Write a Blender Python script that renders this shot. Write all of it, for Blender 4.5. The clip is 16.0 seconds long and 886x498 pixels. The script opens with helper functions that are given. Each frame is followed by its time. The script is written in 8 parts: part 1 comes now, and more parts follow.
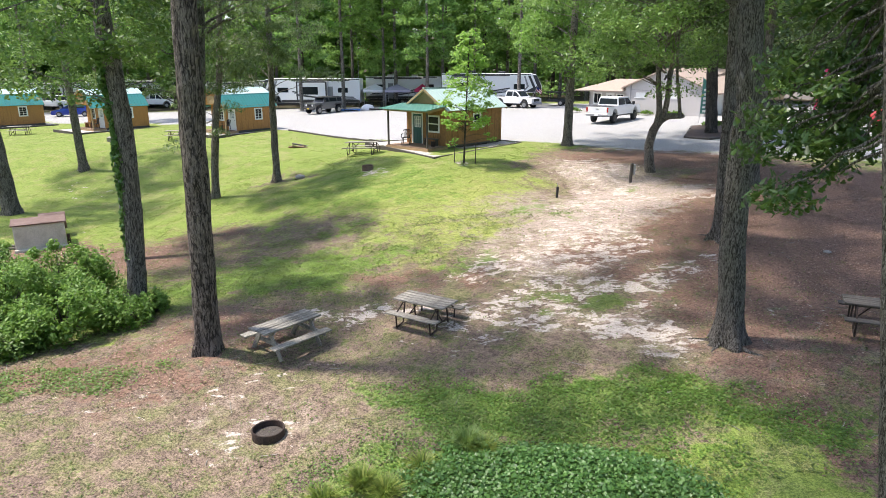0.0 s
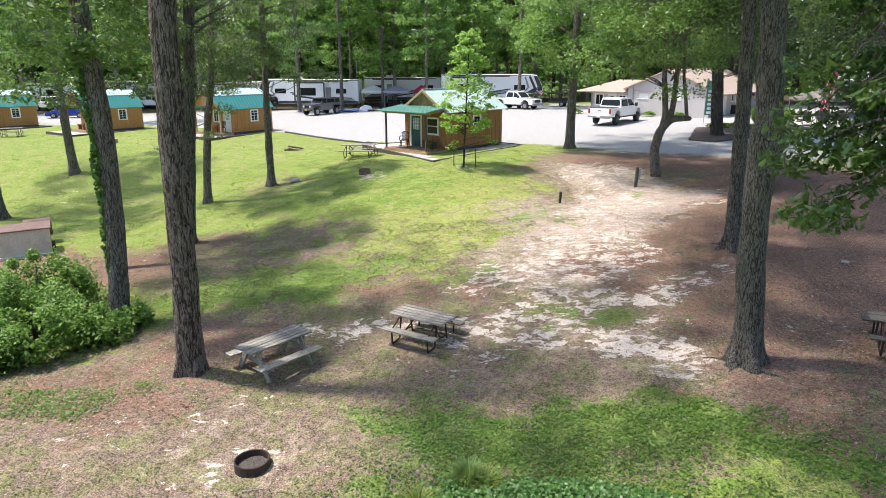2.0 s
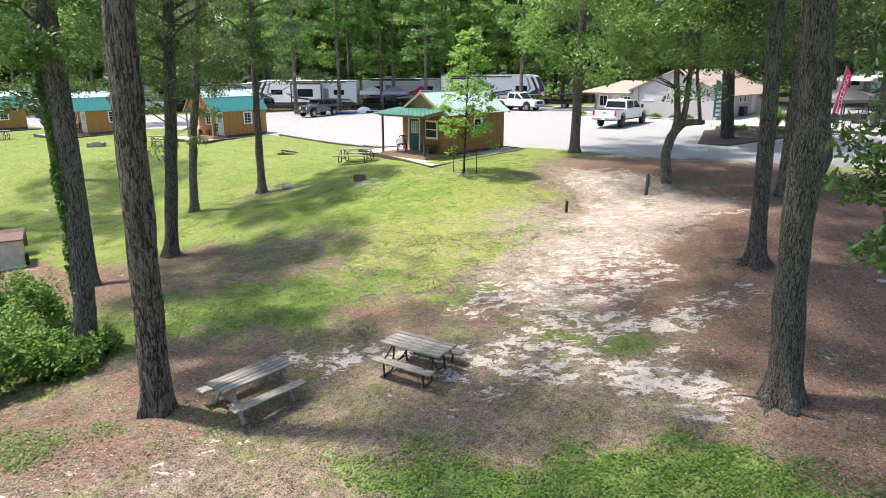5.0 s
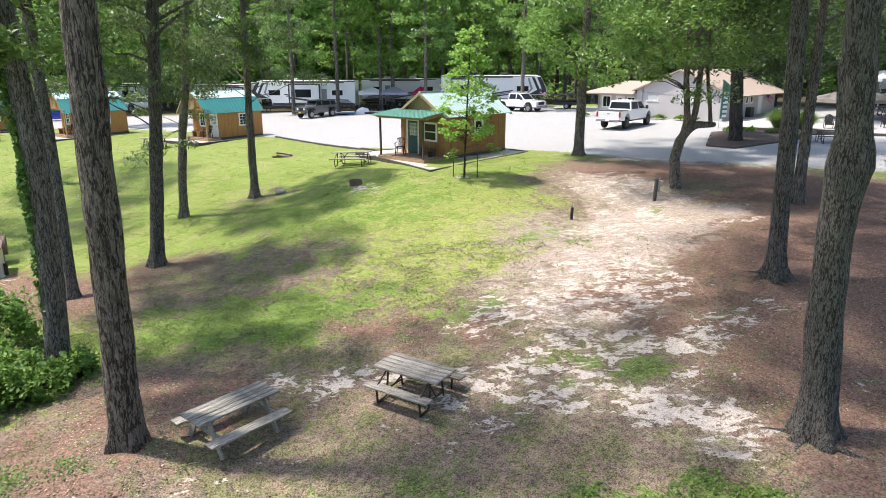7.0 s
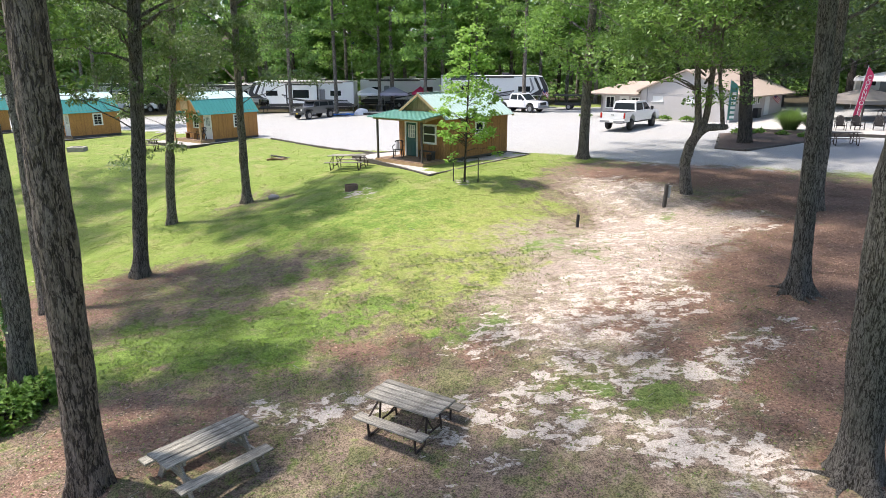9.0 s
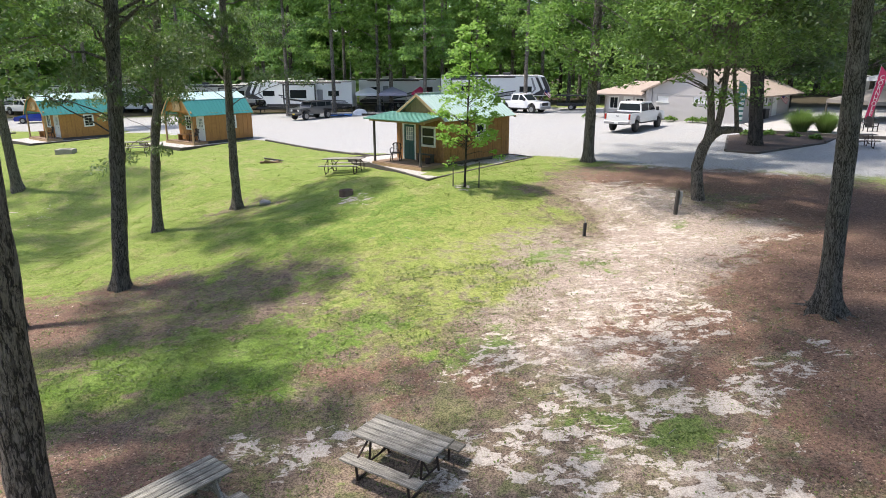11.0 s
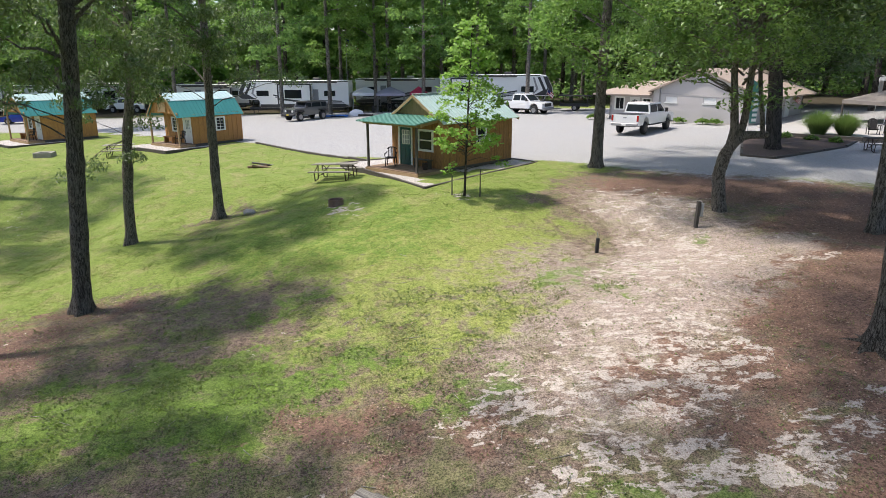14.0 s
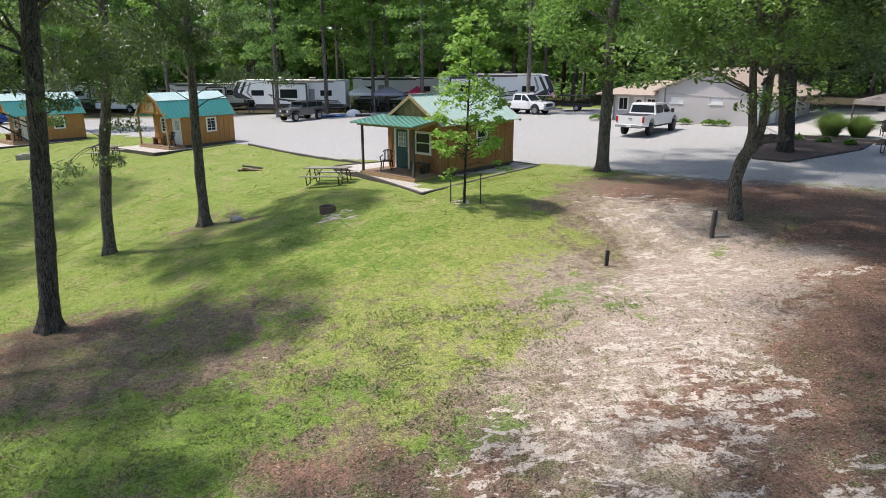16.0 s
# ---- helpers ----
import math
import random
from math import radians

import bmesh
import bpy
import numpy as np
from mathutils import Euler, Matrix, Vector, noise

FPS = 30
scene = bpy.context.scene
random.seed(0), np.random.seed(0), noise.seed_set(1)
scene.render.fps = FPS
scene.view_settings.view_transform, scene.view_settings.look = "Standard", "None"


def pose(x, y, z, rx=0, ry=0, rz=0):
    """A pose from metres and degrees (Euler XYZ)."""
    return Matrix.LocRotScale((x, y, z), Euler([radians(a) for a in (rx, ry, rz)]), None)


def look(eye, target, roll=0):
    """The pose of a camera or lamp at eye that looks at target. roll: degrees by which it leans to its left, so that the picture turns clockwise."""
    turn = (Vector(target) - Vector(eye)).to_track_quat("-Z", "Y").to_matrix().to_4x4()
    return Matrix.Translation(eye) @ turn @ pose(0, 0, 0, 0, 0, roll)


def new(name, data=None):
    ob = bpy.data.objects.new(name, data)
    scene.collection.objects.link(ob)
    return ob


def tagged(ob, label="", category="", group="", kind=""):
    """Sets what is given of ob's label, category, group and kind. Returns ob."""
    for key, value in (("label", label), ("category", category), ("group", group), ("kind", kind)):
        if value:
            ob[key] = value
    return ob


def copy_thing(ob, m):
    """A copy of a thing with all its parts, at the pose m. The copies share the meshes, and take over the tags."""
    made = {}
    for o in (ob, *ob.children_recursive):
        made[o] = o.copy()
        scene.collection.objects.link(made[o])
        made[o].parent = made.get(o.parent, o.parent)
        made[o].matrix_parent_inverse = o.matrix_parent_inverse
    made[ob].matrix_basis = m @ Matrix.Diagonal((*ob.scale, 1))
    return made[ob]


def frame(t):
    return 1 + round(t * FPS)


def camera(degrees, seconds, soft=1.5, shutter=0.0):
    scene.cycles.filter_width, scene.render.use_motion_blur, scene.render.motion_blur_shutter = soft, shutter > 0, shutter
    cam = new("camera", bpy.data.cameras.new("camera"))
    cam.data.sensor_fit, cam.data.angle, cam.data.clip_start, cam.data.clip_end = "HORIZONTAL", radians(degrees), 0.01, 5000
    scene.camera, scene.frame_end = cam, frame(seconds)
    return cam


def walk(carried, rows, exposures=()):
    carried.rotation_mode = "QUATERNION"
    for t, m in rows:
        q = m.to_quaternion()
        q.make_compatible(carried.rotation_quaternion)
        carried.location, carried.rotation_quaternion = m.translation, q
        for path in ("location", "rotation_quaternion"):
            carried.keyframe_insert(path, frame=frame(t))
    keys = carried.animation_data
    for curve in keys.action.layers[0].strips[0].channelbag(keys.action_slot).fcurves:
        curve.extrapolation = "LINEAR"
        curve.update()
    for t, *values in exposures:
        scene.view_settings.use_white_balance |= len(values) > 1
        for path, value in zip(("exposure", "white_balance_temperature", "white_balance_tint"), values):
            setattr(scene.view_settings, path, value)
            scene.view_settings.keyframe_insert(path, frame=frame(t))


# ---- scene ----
cam = camera(68.77, 16.0, soft=0.6)
PATH = [
    (0, pose(-0.005, -0.015, 5.189, 74.181, -0.007, -0.327)),
    (0.5, pose(0.004, 0.239, 5.194, 74.191, -0.006, -0.336)),
    (1, pose(0.014, 0.506, 5.198, 74.200, -0.004, -0.343)),
    (1.5, pose(0.024, 0.782, 5.202, 74.209, -0.001, -0.347)),
    (2, pose(0.036, 1.066, 5.206, 74.217, 0.003, -0.348)),
    (2.5, pose(0.047, 1.358, 5.210, 74.224, 0.007, -0.347)),
    (3, pose(0.060, 1.655, 5.213, 74.231, 0.013, -0.343)),
    (3.5, pose(0.073, 1.958, 5.215, 74.237, 0.019, -0.338)),
    (4, pose(0.086, 2.264, 5.218, 74.243, 0.025, -0.332)),
    (6.5, pose(0.158, 3.853, 5.223, 74.259, 0.061, -0.281)),
    (7, pose(0.173, 4.182, 5.223, 74.260, 0.068, -0.269)),
    (7.5, pose(0.188, 4.515, 5.223, 74.261, 0.075, -0.257)),
    (8, pose(0.204, 4.853, 5.222, 74.260, 0.081, -0.245)),
    (8.5, pose(0.219, 5.196, 5.221, 74.259, 0.087, -0.234)),
    (9, pose(0.234, 5.544, 5.219, 74.258, 0.092, -0.223)),
    (11.5, pose(0.310, 7.369, 5.205, 74.236, 0.103, -0.184)),
    (12, pose(0.325, 7.752, 5.201, 74.230, 0.101, -0.181)),
    (12.5, pose(0.339, 8.139, 5.196, 74.222, 0.098, -0.180)),
    (13, pose(0.353, 8.531, 5.191, 74.214, 0.094, -0.182)),
    (13.5, pose(0.366, 8.926, 5.186, 74.205, 0.088, -0.186)),
    (14, pose(0.379, 9.324, 5.180, 74.195, 0.079, -0.193)),
    (14.5, pose(0.391, 9.723, 5.174, 74.184, 0.069, -0.203)),
    (15, pose(0.403, 10.121, 5.168, 74.172, 0.057, -0.216)),
    (15.5, pose(0.414, 10.517, 5.161, 74.159, 0.043, -0.233)),
    (16, pose(0.425, 10.908, 5.154, 74.146, 0.027, -0.253)),
]
walk(cam, PATH, ((0, 1.28, 6500, 14), (4, 1.28, 6500, 14), (8, 1.3, 6500, 14), (12, 0.96, 6500, 14), (16, 0.76, 6500, 14)))
# ---- light ----
world = bpy.data.worlds.new("sky")
scene.world = world
world.use_nodes = True
wn = world.node_tree.nodes
sky = wn.new("ShaderNodeTexSky")
sky.sky_type = "NISHITA"
sky.sun_disc = False
SUN_EL, SUN_AZ = 66.0, 280.0          # degrees; azimuth clockwise from +y
sky.sun_elevation = radians(SUN_EL)
sky.sun_rotation = radians(SUN_AZ)
sky.air_density, sky.dust_density, sky.ozone_density = 1.0, 2.0, 1.0
world.node_tree.links.new(sky.outputs["Color"], wn["Background"].inputs["Color"])
wn["Background"].inputs["Strength"].default_value = 0.13
sun = new("sun", bpy.data.lights.new("sun", "SUN"))
sun.data.energy, sun.data.angle, sun.data.color = 2.85, radians(3.0), (1.0, 0.94, 0.84)
to_sun = Vector((math.sin(radians(SUN_AZ)) * math.cos(radians(SUN_EL)), math.cos(radians(SUN_AZ)) * math.cos(radians(SUN_EL)), math.sin(radians(SUN_EL))))
sun.matrix_world = look(to_sun * 60, (0, 0, 0))


# ---- small helpers ----
def link_mesh(name, bm, material, parent=None, label="", smooth=False):
    me = bpy.data.meshes.new(name)
    bm.to_mesh(me)
    bm.free()
    if smooth:
        me.shade_smooth()
    me.materials.append(material)
    ob = new(name, me)
    if parent:
        ob.parent = parent
    if label:
        ob["label"] = label
    return ob


def part(name, bm, material, parent, label="", smooth=False):
    return link_mesh(name, bm, material, parent, label, smooth)


def share(ob, parent, m):
    """A further piece on the same mesh as ob."""
    o = new(ob.name.split(".")[0], ob.data)
    o.parent = parent
    o.matrix_local = m
    return o


def thing(name, m, label, category, group="", kind=""):
    e = new(name)
    e.empty_display_size = 0.2
    e.matrix_world = m
    return tagged(e, label, category, group, kind)


def raw(name, verts, faces, material, parent=None, label="", smooth=False):
    me = bpy.data.meshes.new(name)
    v = np.asarray(verts, np.float32)
    f = np.asarray(faces, np.int32)
    k = f.shape[1]
    me.vertices.add(len(v))
    me.vertices.foreach_set("co", v.ravel())
    me.loops.add(f.size)
    me.loops.foreach_set("vertex_index", f.ravel())
    me.polygons.add(len(f))
    me.polygons.foreach_set("loop_start", np.arange(0, f.size, k, dtype=np.int32))
    me.update(calc_edges=True)
    if smooth:
        me.shade_smooth()
    me.materials.append(material)
    ob = new(name, me)
    if parent:
        ob.parent = parent
    if label:
        ob["label"] = label
    return ob


def box(bm, c, s, rz=0.0, bevel=0.0, rx=0.0, ry=0.0):
    """A box of full size s about c."""
    geo = bmesh.ops.create_cube(bm, size=1.0, matrix=pose(*c, rx, ry, rz) @ Matrix.Diagonal((*s, 1)))
    if bevel:
        es = list({e for v in geo["verts"] for e in v.link_edges})
        bmesh.ops.bevel(bm, geom=es, offset=bevel, segments=1, affect="EDGES")
    return geo["verts"]


def bar(bm, a, b, w, h, up=(0, 0, 1)):
    """A squared timber from a to b."""
    a, b = Vector(a), Vector(b)
    d = b - a
    q = d.to_track_quat("X", "Z")
    m = Matrix.Translation((a + b) / 2) @ q.to_matrix().to_4x4() @ Matrix.Diagonal((d.length, w, h, 1))
    bmesh.ops.create_cube(bm, size=1.0, matrix=m)


def rod(bm, a, b, r, r2=None, seg=10):
    a, b = Vector(a), Vector(b)
    d = b - a
    m = Matrix.Translation((a + b) / 2) @ d.to_track_quat("Z", "Y").to_matrix().to_4x4()
    bmesh.ops.create_cone(bm, cap_ends=True, segments=seg, radius1=r, radius2=r if r2 is None else r2, depth=d.length, matrix=m)


def prism(bm, profile, w, inset=None, y=0.0):
    """Profile points (x, z) carried across a width w about y; inset(z) narrows it."""
    n = len(profile)
    sides = []
    for s in (-1, 1):
        sides.append([bm.verts.new((x, y + s * (w / 2 - (inset(z) if inset else 0)), z)) for x, z in profile])
    bm.faces.new(sides[0])
    bm.faces.new(sides[1][::-1])
    for i in range(n):
        j = (i + 1) % n
        bm.faces.new((sides[0][j], sides[0][i], sides[1][i], sides[1][j]))
    bmesh.ops.recalc_face_normals(bm, faces=bm.faces[:])


def quad(bm, pts):
    bm.faces.new([bm.verts.new(p) for p in pts])


def tube(points, radii, seg=10, wob=0.0, rnd=None, lobes=None):
    """Rings along points: verts, quads. lobes: per ring flare amount."""
    P = np.array(points, float)
    n = len(P)
    T = np.gradient(P, axis=0)
    T /= np.linalg.norm(T, axis=1)[:, None]
    A = np.zeros_like(P)
    a = np.cross([0.0, 1.0, 0.0] if abs(T[0, 1]) < 0.9 else [1.0, 0.0, 0.0], T[0])
    for i in range(n):
        a = a - T[i] * (a @ T[i])
        a = a / np.linalg.norm(a)
        A[i] = a
    B = np.cross(T, A)
    ang = np.linspace(0, 2 * np.pi, seg, endpoint=False)
    R = np.repeat(np.array(radii, float)[:, None], seg, 1)
    if wob and rnd is not None:
        ph = rnd.uniform(0, 6.28, 4)
        R *= 1 + wob * (np.sin(3 * ang + ph[0])[None] * np.sin(np.arange(n) * 0.7 + ph[1])[:, None] + 0.6 * np.sin(5 * ang + ph[2])[None]) + rnd.normal(0, wob * 0.35, (n, seg))
    if lobes is not None:
        ph = rnd.uniform(0, 6.28)
        R *= 1 + np.array(lobes)[:, None] * (0.55 + 0.45 * np.sin(5 * ang + ph + 0.6 * np.sin(2 * ang))[None])
    V = P[:, None] + R[..., None] * (np.cos(ang)[None, :, None] * A[:, None] + np.sin(ang)[None, :, None] * B[:, None])
    i, j = np.meshgrid(np.arange(n - 1), np.arange(seg), indexing="ij")
    k = (j + 1) % seg
    F = np.stack([i * seg + j, i * seg + k, (i + 1) * seg + k, (i + 1) * seg + j], -1).reshape(-1, 4)
    return V.reshape(-1, 3), F


def join_raw(chunks):
    vs, fs, o = [], [], 0
    for v, f in chunks:
        vs.append(v)
        fs.append(f + o)
        o += len(v)
    return np.concatenate(vs), np.concatenate(fs)


# ---- materials ----
def node_mat(name):
    m = bpy.data.materials.new(name)
    m.use_nodes = True
    nt = m.node_tree
    return m, nt, nt.nodes, nt.links, nt.nodes["Principled BSDF"]


def mathn(nt, op, a, b=None, clamp=False):
    n = nt.nodes.new("ShaderNodeMath")
    n.operation, n.use_clamp = op, clamp
    for i, v in enumerate((a, b)):
        if v is None:
            continue
        if isinstance(v, (int, float)):
            n.inputs[i].default_value = v
        else:
            nt.links.new(v, n.inputs[i])
    return n.outputs[0]


def noisen(nt, vec, scale, detail=4.0, rough=0.6, dist=0.0):
    n = nt.nodes.new("ShaderNodeTexNoise")
    n.inputs["Scale"].default_value, n.inputs["Detail"].default_value = scale, detail
    n.inputs["Roughness"].default_value, n.inputs["Distortion"].default_value = rough, dist
    if vec is not None:
        nt.links.new(vec, n.inputs["Vector"])
    return n.outputs["Fac"]


def mixn(nt, fac, a, b, blend="MIX"):
    n = nt.nodes.new("ShaderNodeMix")
    n.data_type, n.blend_type = "RGBA", blend
    for sock, v in ((n.inputs[0], fac), (n.inputs[6], a), (n.inputs[7], b)):
        if isinstance(v, (int, float)):
            sock.default_value = v
        elif isinstance(v, tuple):
            sock.default_value = (*v, 1) if len(v) == 3 else v
        else:
            nt.links.new(v, sock)
    return n.outputs[2]


def stepn(nt, v, lo, hi):
    n = nt.nodes.new("ShaderNodeMapRange")
    n.interpolation_type = "SMOOTHSTEP"
    nt.links.new(v, n.inputs[0])
    n.inputs[1].default_value, n.inputs[2].default_value = lo, hi
    return n.outputs[0]


def coords(nt, scale=(1, 1, 1), kind="Object"):
    tc = nt.nodes.new("ShaderNodeTexCoord")
    mp = nt.nodes.new("ShaderNodeMapping")
    mp.inputs["Scale"].default_value = scale
    nt.links.new(tc.outputs[kind], mp.inputs["Vector"])
    return mp.outputs["Vector"]


def bumpn(nt, bsdf, height, strength, dist=0.02):
    b = nt.nodes.new("ShaderNodeBump")
    b.inputs["Strength"].default_value, b.inputs["Distance"].default_value = strength, dist
    nt.links.new(height, b.inputs["Height"])
    nt.links.new(b.outputs[0], bsdf.inputs["Normal"])


def plain(name, col, rough=0.7, metal=0.0, spread=0.25, scale=2.0, fine=30.0, bump=0.2, stretch=(1, 1, 1), dirt=None, rand=0.0, coat=0.0):
    """A surface with broad stains and fine grain of its own colour."""
    m, nt, ns, ls, b = node_mat(name)
    v = coords(nt, stretch)
    big, small = noisen(nt, v, scale, 3), noisen(nt, v, fine, 5, 0.7)
    lo = tuple(c * (1 - spread) for c in col)
    hi = tuple(min(1, c * (1 + spread)) for c in col)
    c = mixn(nt, stepn(nt, small, 0.3, 0.7), lo, hi)
    d = dirt or tuple(x * (1 - spread) for x in col)
    c = mixn(nt, mathn(nt, "MULTIPLY", stepn(nt, big, 0.45, 0.75), 0.55), c, d)
    if rand:
        oi = ns.new("ShaderNodeObjectInfo")
        r = mathn(nt, "ADD", mathn(nt, "MULTIPLY", oi.outputs["Random"], 2 * rand), 1 - rand)
        hsv = ns.new("ShaderNodeHueSaturation")
        ls.new(r, hsv.inputs["Value"])
        ls.new(c, hsv.inputs["Color"])
        c = hsv.outputs[0]
    ls.new(c, b.inputs["Base Color"])
    b.inputs["Roughness"].default_value, b.inputs["Metallic"].default_value = rough, metal
    b.inputs["Coat Weight"].default_value = coat
    if bump:
        bumpn(nt, b, small, bump, 0.01)
    return m


def bark_mat(name, dark, light, scale=1.0, moss=0.0, plate=0.16):
    """Furrowed bark: long upright plates parted by thin dark cracks, with grain and paler scales."""
    m, nt, ns, ls, b = node_mat(name)
    v = coords(nt)
    warp = ns.new("ShaderNodeTexNoise")
    warp.inputs["Scale"].default_value, warp.inputs["Detail"].default_value = 5.0, 3.0
    ls.new(v, warp.inputs["Vector"])
    sub = ns.new("ShaderNodeVectorMath")
    sub.operation = "MULTIPLY_ADD"
    ls.new(warp.outputs["Color"], sub.inputs[0])
    sub.inputs[1].default_value = (0.085 / scale, 0.085 / scale, 0.30 / scale)
    ls.new(v, sub.inputs[2])

    def fissures(sx, sz, wide, detail):
        """1 on the plates, 0 along wandering upright cracks."""
        mp = ns.new("ShaderNodeMapping")
        mp.inputs["Scale"].default_value = (sx * scale, sx * scale, sz * scale)
        ls.new(sub.outputs[0], mp.inputs["Vector"])
        n = noisen(nt, mp.outputs[0], 1.0, detail, 0.55, 0.35)
        return stepn(nt, mathn(nt, "ABSOLUTE", mathn(nt, "SUBTRACT", n, 0.5)), 0.0, wide)
    c1, c2 = fissures(8.5, 1.35, plate * 0.34, 4.5), fissures(17, 3.8, plate * 0.34, 3.0)
    fine = noisen(nt, coords(nt, (30 * scale, 30 * scale, 6.5 * scale)), 1.0, 5, 0.68, 0.2)
    grit = noisen(nt, coords(nt, (40, 40, 22)), 1.0, 3, 0.7)
    both = mathn(nt, "MULTIPLY", mathn(nt, "ADD", mathn(nt, "MULTIPLY", c1, 0.72), 0.28), mathn(nt, "ADD", mathn(nt, "MULTIPLY", c2, 0.5), 0.5))
    rel = mathn(nt, "ADD", mathn(nt, "MULTIPLY", stepn(nt, fine, 0.34, 0.64), 0.65), mathn(nt, "MULTIPLY", stepn(nt, grit, 0.3, 0.7), 0.35))
    h = mathn(nt, "MULTIPLY", both, mathn(nt, "ADD", mathn(nt, "MULTIPLY", rel, 0.55), 0.45))
    c = mixn(nt, stepn(nt, h, 0.08, 0.92), dark, light)
    patch = noisen(nt, coords(nt, (3.5, 3.5, 1.3)), 1.5, 5, 0.65)
    c = mixn(nt, mathn(nt, "MULTIPLY", stepn(nt, patch, 0.52, 0.7), 0.30), c, tuple(min(1, x * 1.5) for x in light))
    if moss:
        mo = noisen(nt, coords(nt, (1, 1, 0.6)), 4.0, 5, 0.65)
        c = mixn(nt, mathn(nt, "MULTIPLY", stepn(nt, mo, 0.52, 0.66), moss), c, mixn(nt, fine, (0.08, 0.085, 0.06), (0.30, 0.31, 0.25)))
    ls.new(c, b.inputs["Base Color"])
    b.inputs["Roughness"].default_value = 0.95
    b.inputs["Specular IOR Level"].default_value = 0.2
    bumpn(nt, b, h, 1.0, 0.08)
    return m


def leaf_mat(name, cols, trans=0.35, rough=0.5):
    """Leaves: each its own green, some light passing through."""
    m, nt, ns, ls, b = node_mat(name)
    g = ns.new("ShaderNodeNewGeometry")
    ramp = ns.new("ShaderNodeValToRGB")
    els = ramp.color_ramp.elements
    while len(els) < len(cols):
        els.new(0.5)
    for i, c in enumerate(cols):
        els[i].position, els[i].color = i / (len(cols) - 1), (*c, 1)
    ls.new(g.outputs["Random Per Island"], ramp.inputs[0])
    big = noisen(nt, coords(nt), 0.35, 2)
    c = mixn(nt, mathn(nt, "MULTIPLY", stepn(nt, big, 0.4, 0.7), 0.35), ramp.outputs[0], tuple(x * 0.6 for x in cols[0]))
    ls.new(c, b.inputs["Base Color"])
    b.inputs["Roughness"].default_value = rough
    t = ns.new("ShaderNodeBsdfTranslucent")
    tc = mixn(nt, 0.55, c, (0.28, 0.44, 0.095))
    ls.new(tc, t.inputs["Color"])
    mx = ns.new("ShaderNodeMixShader")
    mx.inputs[0].default_value = trans
    ls.new(b.outputs[0], mx.inputs[1])
    ls.new(t.outputs[0], mx.inputs[2])
    ls.new(mx.outputs[0], ns["Material Output"].inputs["Surface"])
    return m


def glass_mat(name, col=(0.03, 0.04, 0.045), rough=0.08):
    m, nt, ns, ls, b = node_mat(name)
    big = noisen(nt, coords(nt), 1.2, 2)
    c = mixn(nt, big, col, tuple(x * 2.2 for x in col))
    ls.new(c, b.inputs["Base Color"])
    b.inputs["Roughness"].default_value = rough
    b.inputs["Specular IOR Level"].default_value = 0.25
    return m


M_GREY_WOOD = plain("weathered grey timber", (0.255, 0.240, 0.205), 0.9, spread=0.74, scale=1.0, fine=8, bump=0.4, stretch=(0.5, 9, 9), dirt=(0.12, 0.10, 0.08), rand=0.2)
M_GREY_WOOD_OLD = plain("old grey timber", (0.235, 0.218, 0.188), 0.9, spread=0.7, scale=1.0, fine=6, bump=0.4, stretch=(0.5, 9, 9), dirt=(0.07, 0.06, 0.05), rand=0.3)
M_DARK_WOOD = plain("old dark timber", (0.085, 0.075, 0.065), 0.9, spread=0.4, scale=2, fine=14, bump=0.4, stretch=(1.5, 12, 12), rand=0.15)
M_SIDING = plain("brown stained siding", (0.35, 0.175, 0.062), 0.75, spread=0.5, scale=0.9, fine=7, bump=0.3, stretch=(9, 9, 0.7), dirt=(0.10, 0.048, 0.022), rand=0.16)
M_SIDING_HONEY = plain("honey stained siding", (0.40, 0.19, 0.055), 0.65, spread=0.45, scale=0.9, fine=8, bump=0.3, stretch=(9, 9, 0.7), dirt=(0.20, 0.085, 0.028), rand=0.1)
M_GABLE = plain("weathered gable boards", (0.29, 0.19, 0.09), 0.85, spread=0.35, scale=1.2, fine=10, bump=0.3, stretch=(9, 9, 0.9), dirt=(0.17, 0.11, 0.06))
M_TRIM_WOOD = plain("pale timber trim", (0.36, 0.25, 0.13), 0.8, spread=0.3, scale=1.5, fine=12, bump=0.3, stretch=(3, 3, 3))
M_DECK = plain("brown deck boards", (0.25, 0.165, 0.105), 0.85, spread=0.35, scale=1.2, fine=12, bump=0.3, stretch=(4, 4, 4), rand=0.1)
M_ROOF = plain("green metal roofing", (0.14, 0.33, 0.26), 0.38, 0.15, spread=0.14, scale=0.8, fine=25, bump=0.05, dirt=(0.24, 0.36, 0.31))
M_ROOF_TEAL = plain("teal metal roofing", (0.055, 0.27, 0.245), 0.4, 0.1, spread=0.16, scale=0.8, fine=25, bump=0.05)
# Sheen of the upper slopes, put into a paler copy of the teal.
M_ROOF_SHEEN = plain("pale teal roofing", (0.42, 0.56, 0.54), 0.35, 0.1, spread=0.10, scale=0.8, fine=25, bump=0.05)
M_WHITE = plain("white paint", (0.78, 0.78, 0.76), 0.5, spread=0.06, scale=1.5, fine=25, bump=0.05)
M_CAR_WHITE = plain("white car paint", (0.80, 0.80, 0.80), 0.25, spread=0.03, scale=1, fine=20, bump=0.0, coat=0.6)
M_CAR_GREY = plain("grey car paint", (0.10, 0.107, 0.112), 0.3, 0.2, spread=0.06, scale=1, fine=20, bump=0.0, coat=0.6)
M_CAR_BLUE = plain("blue car paint", (0.015, 0.04, 0.30), 0.25, 0.2, spread=0.06, scale=1, fine=20, bump=0.0, coat=0.7)
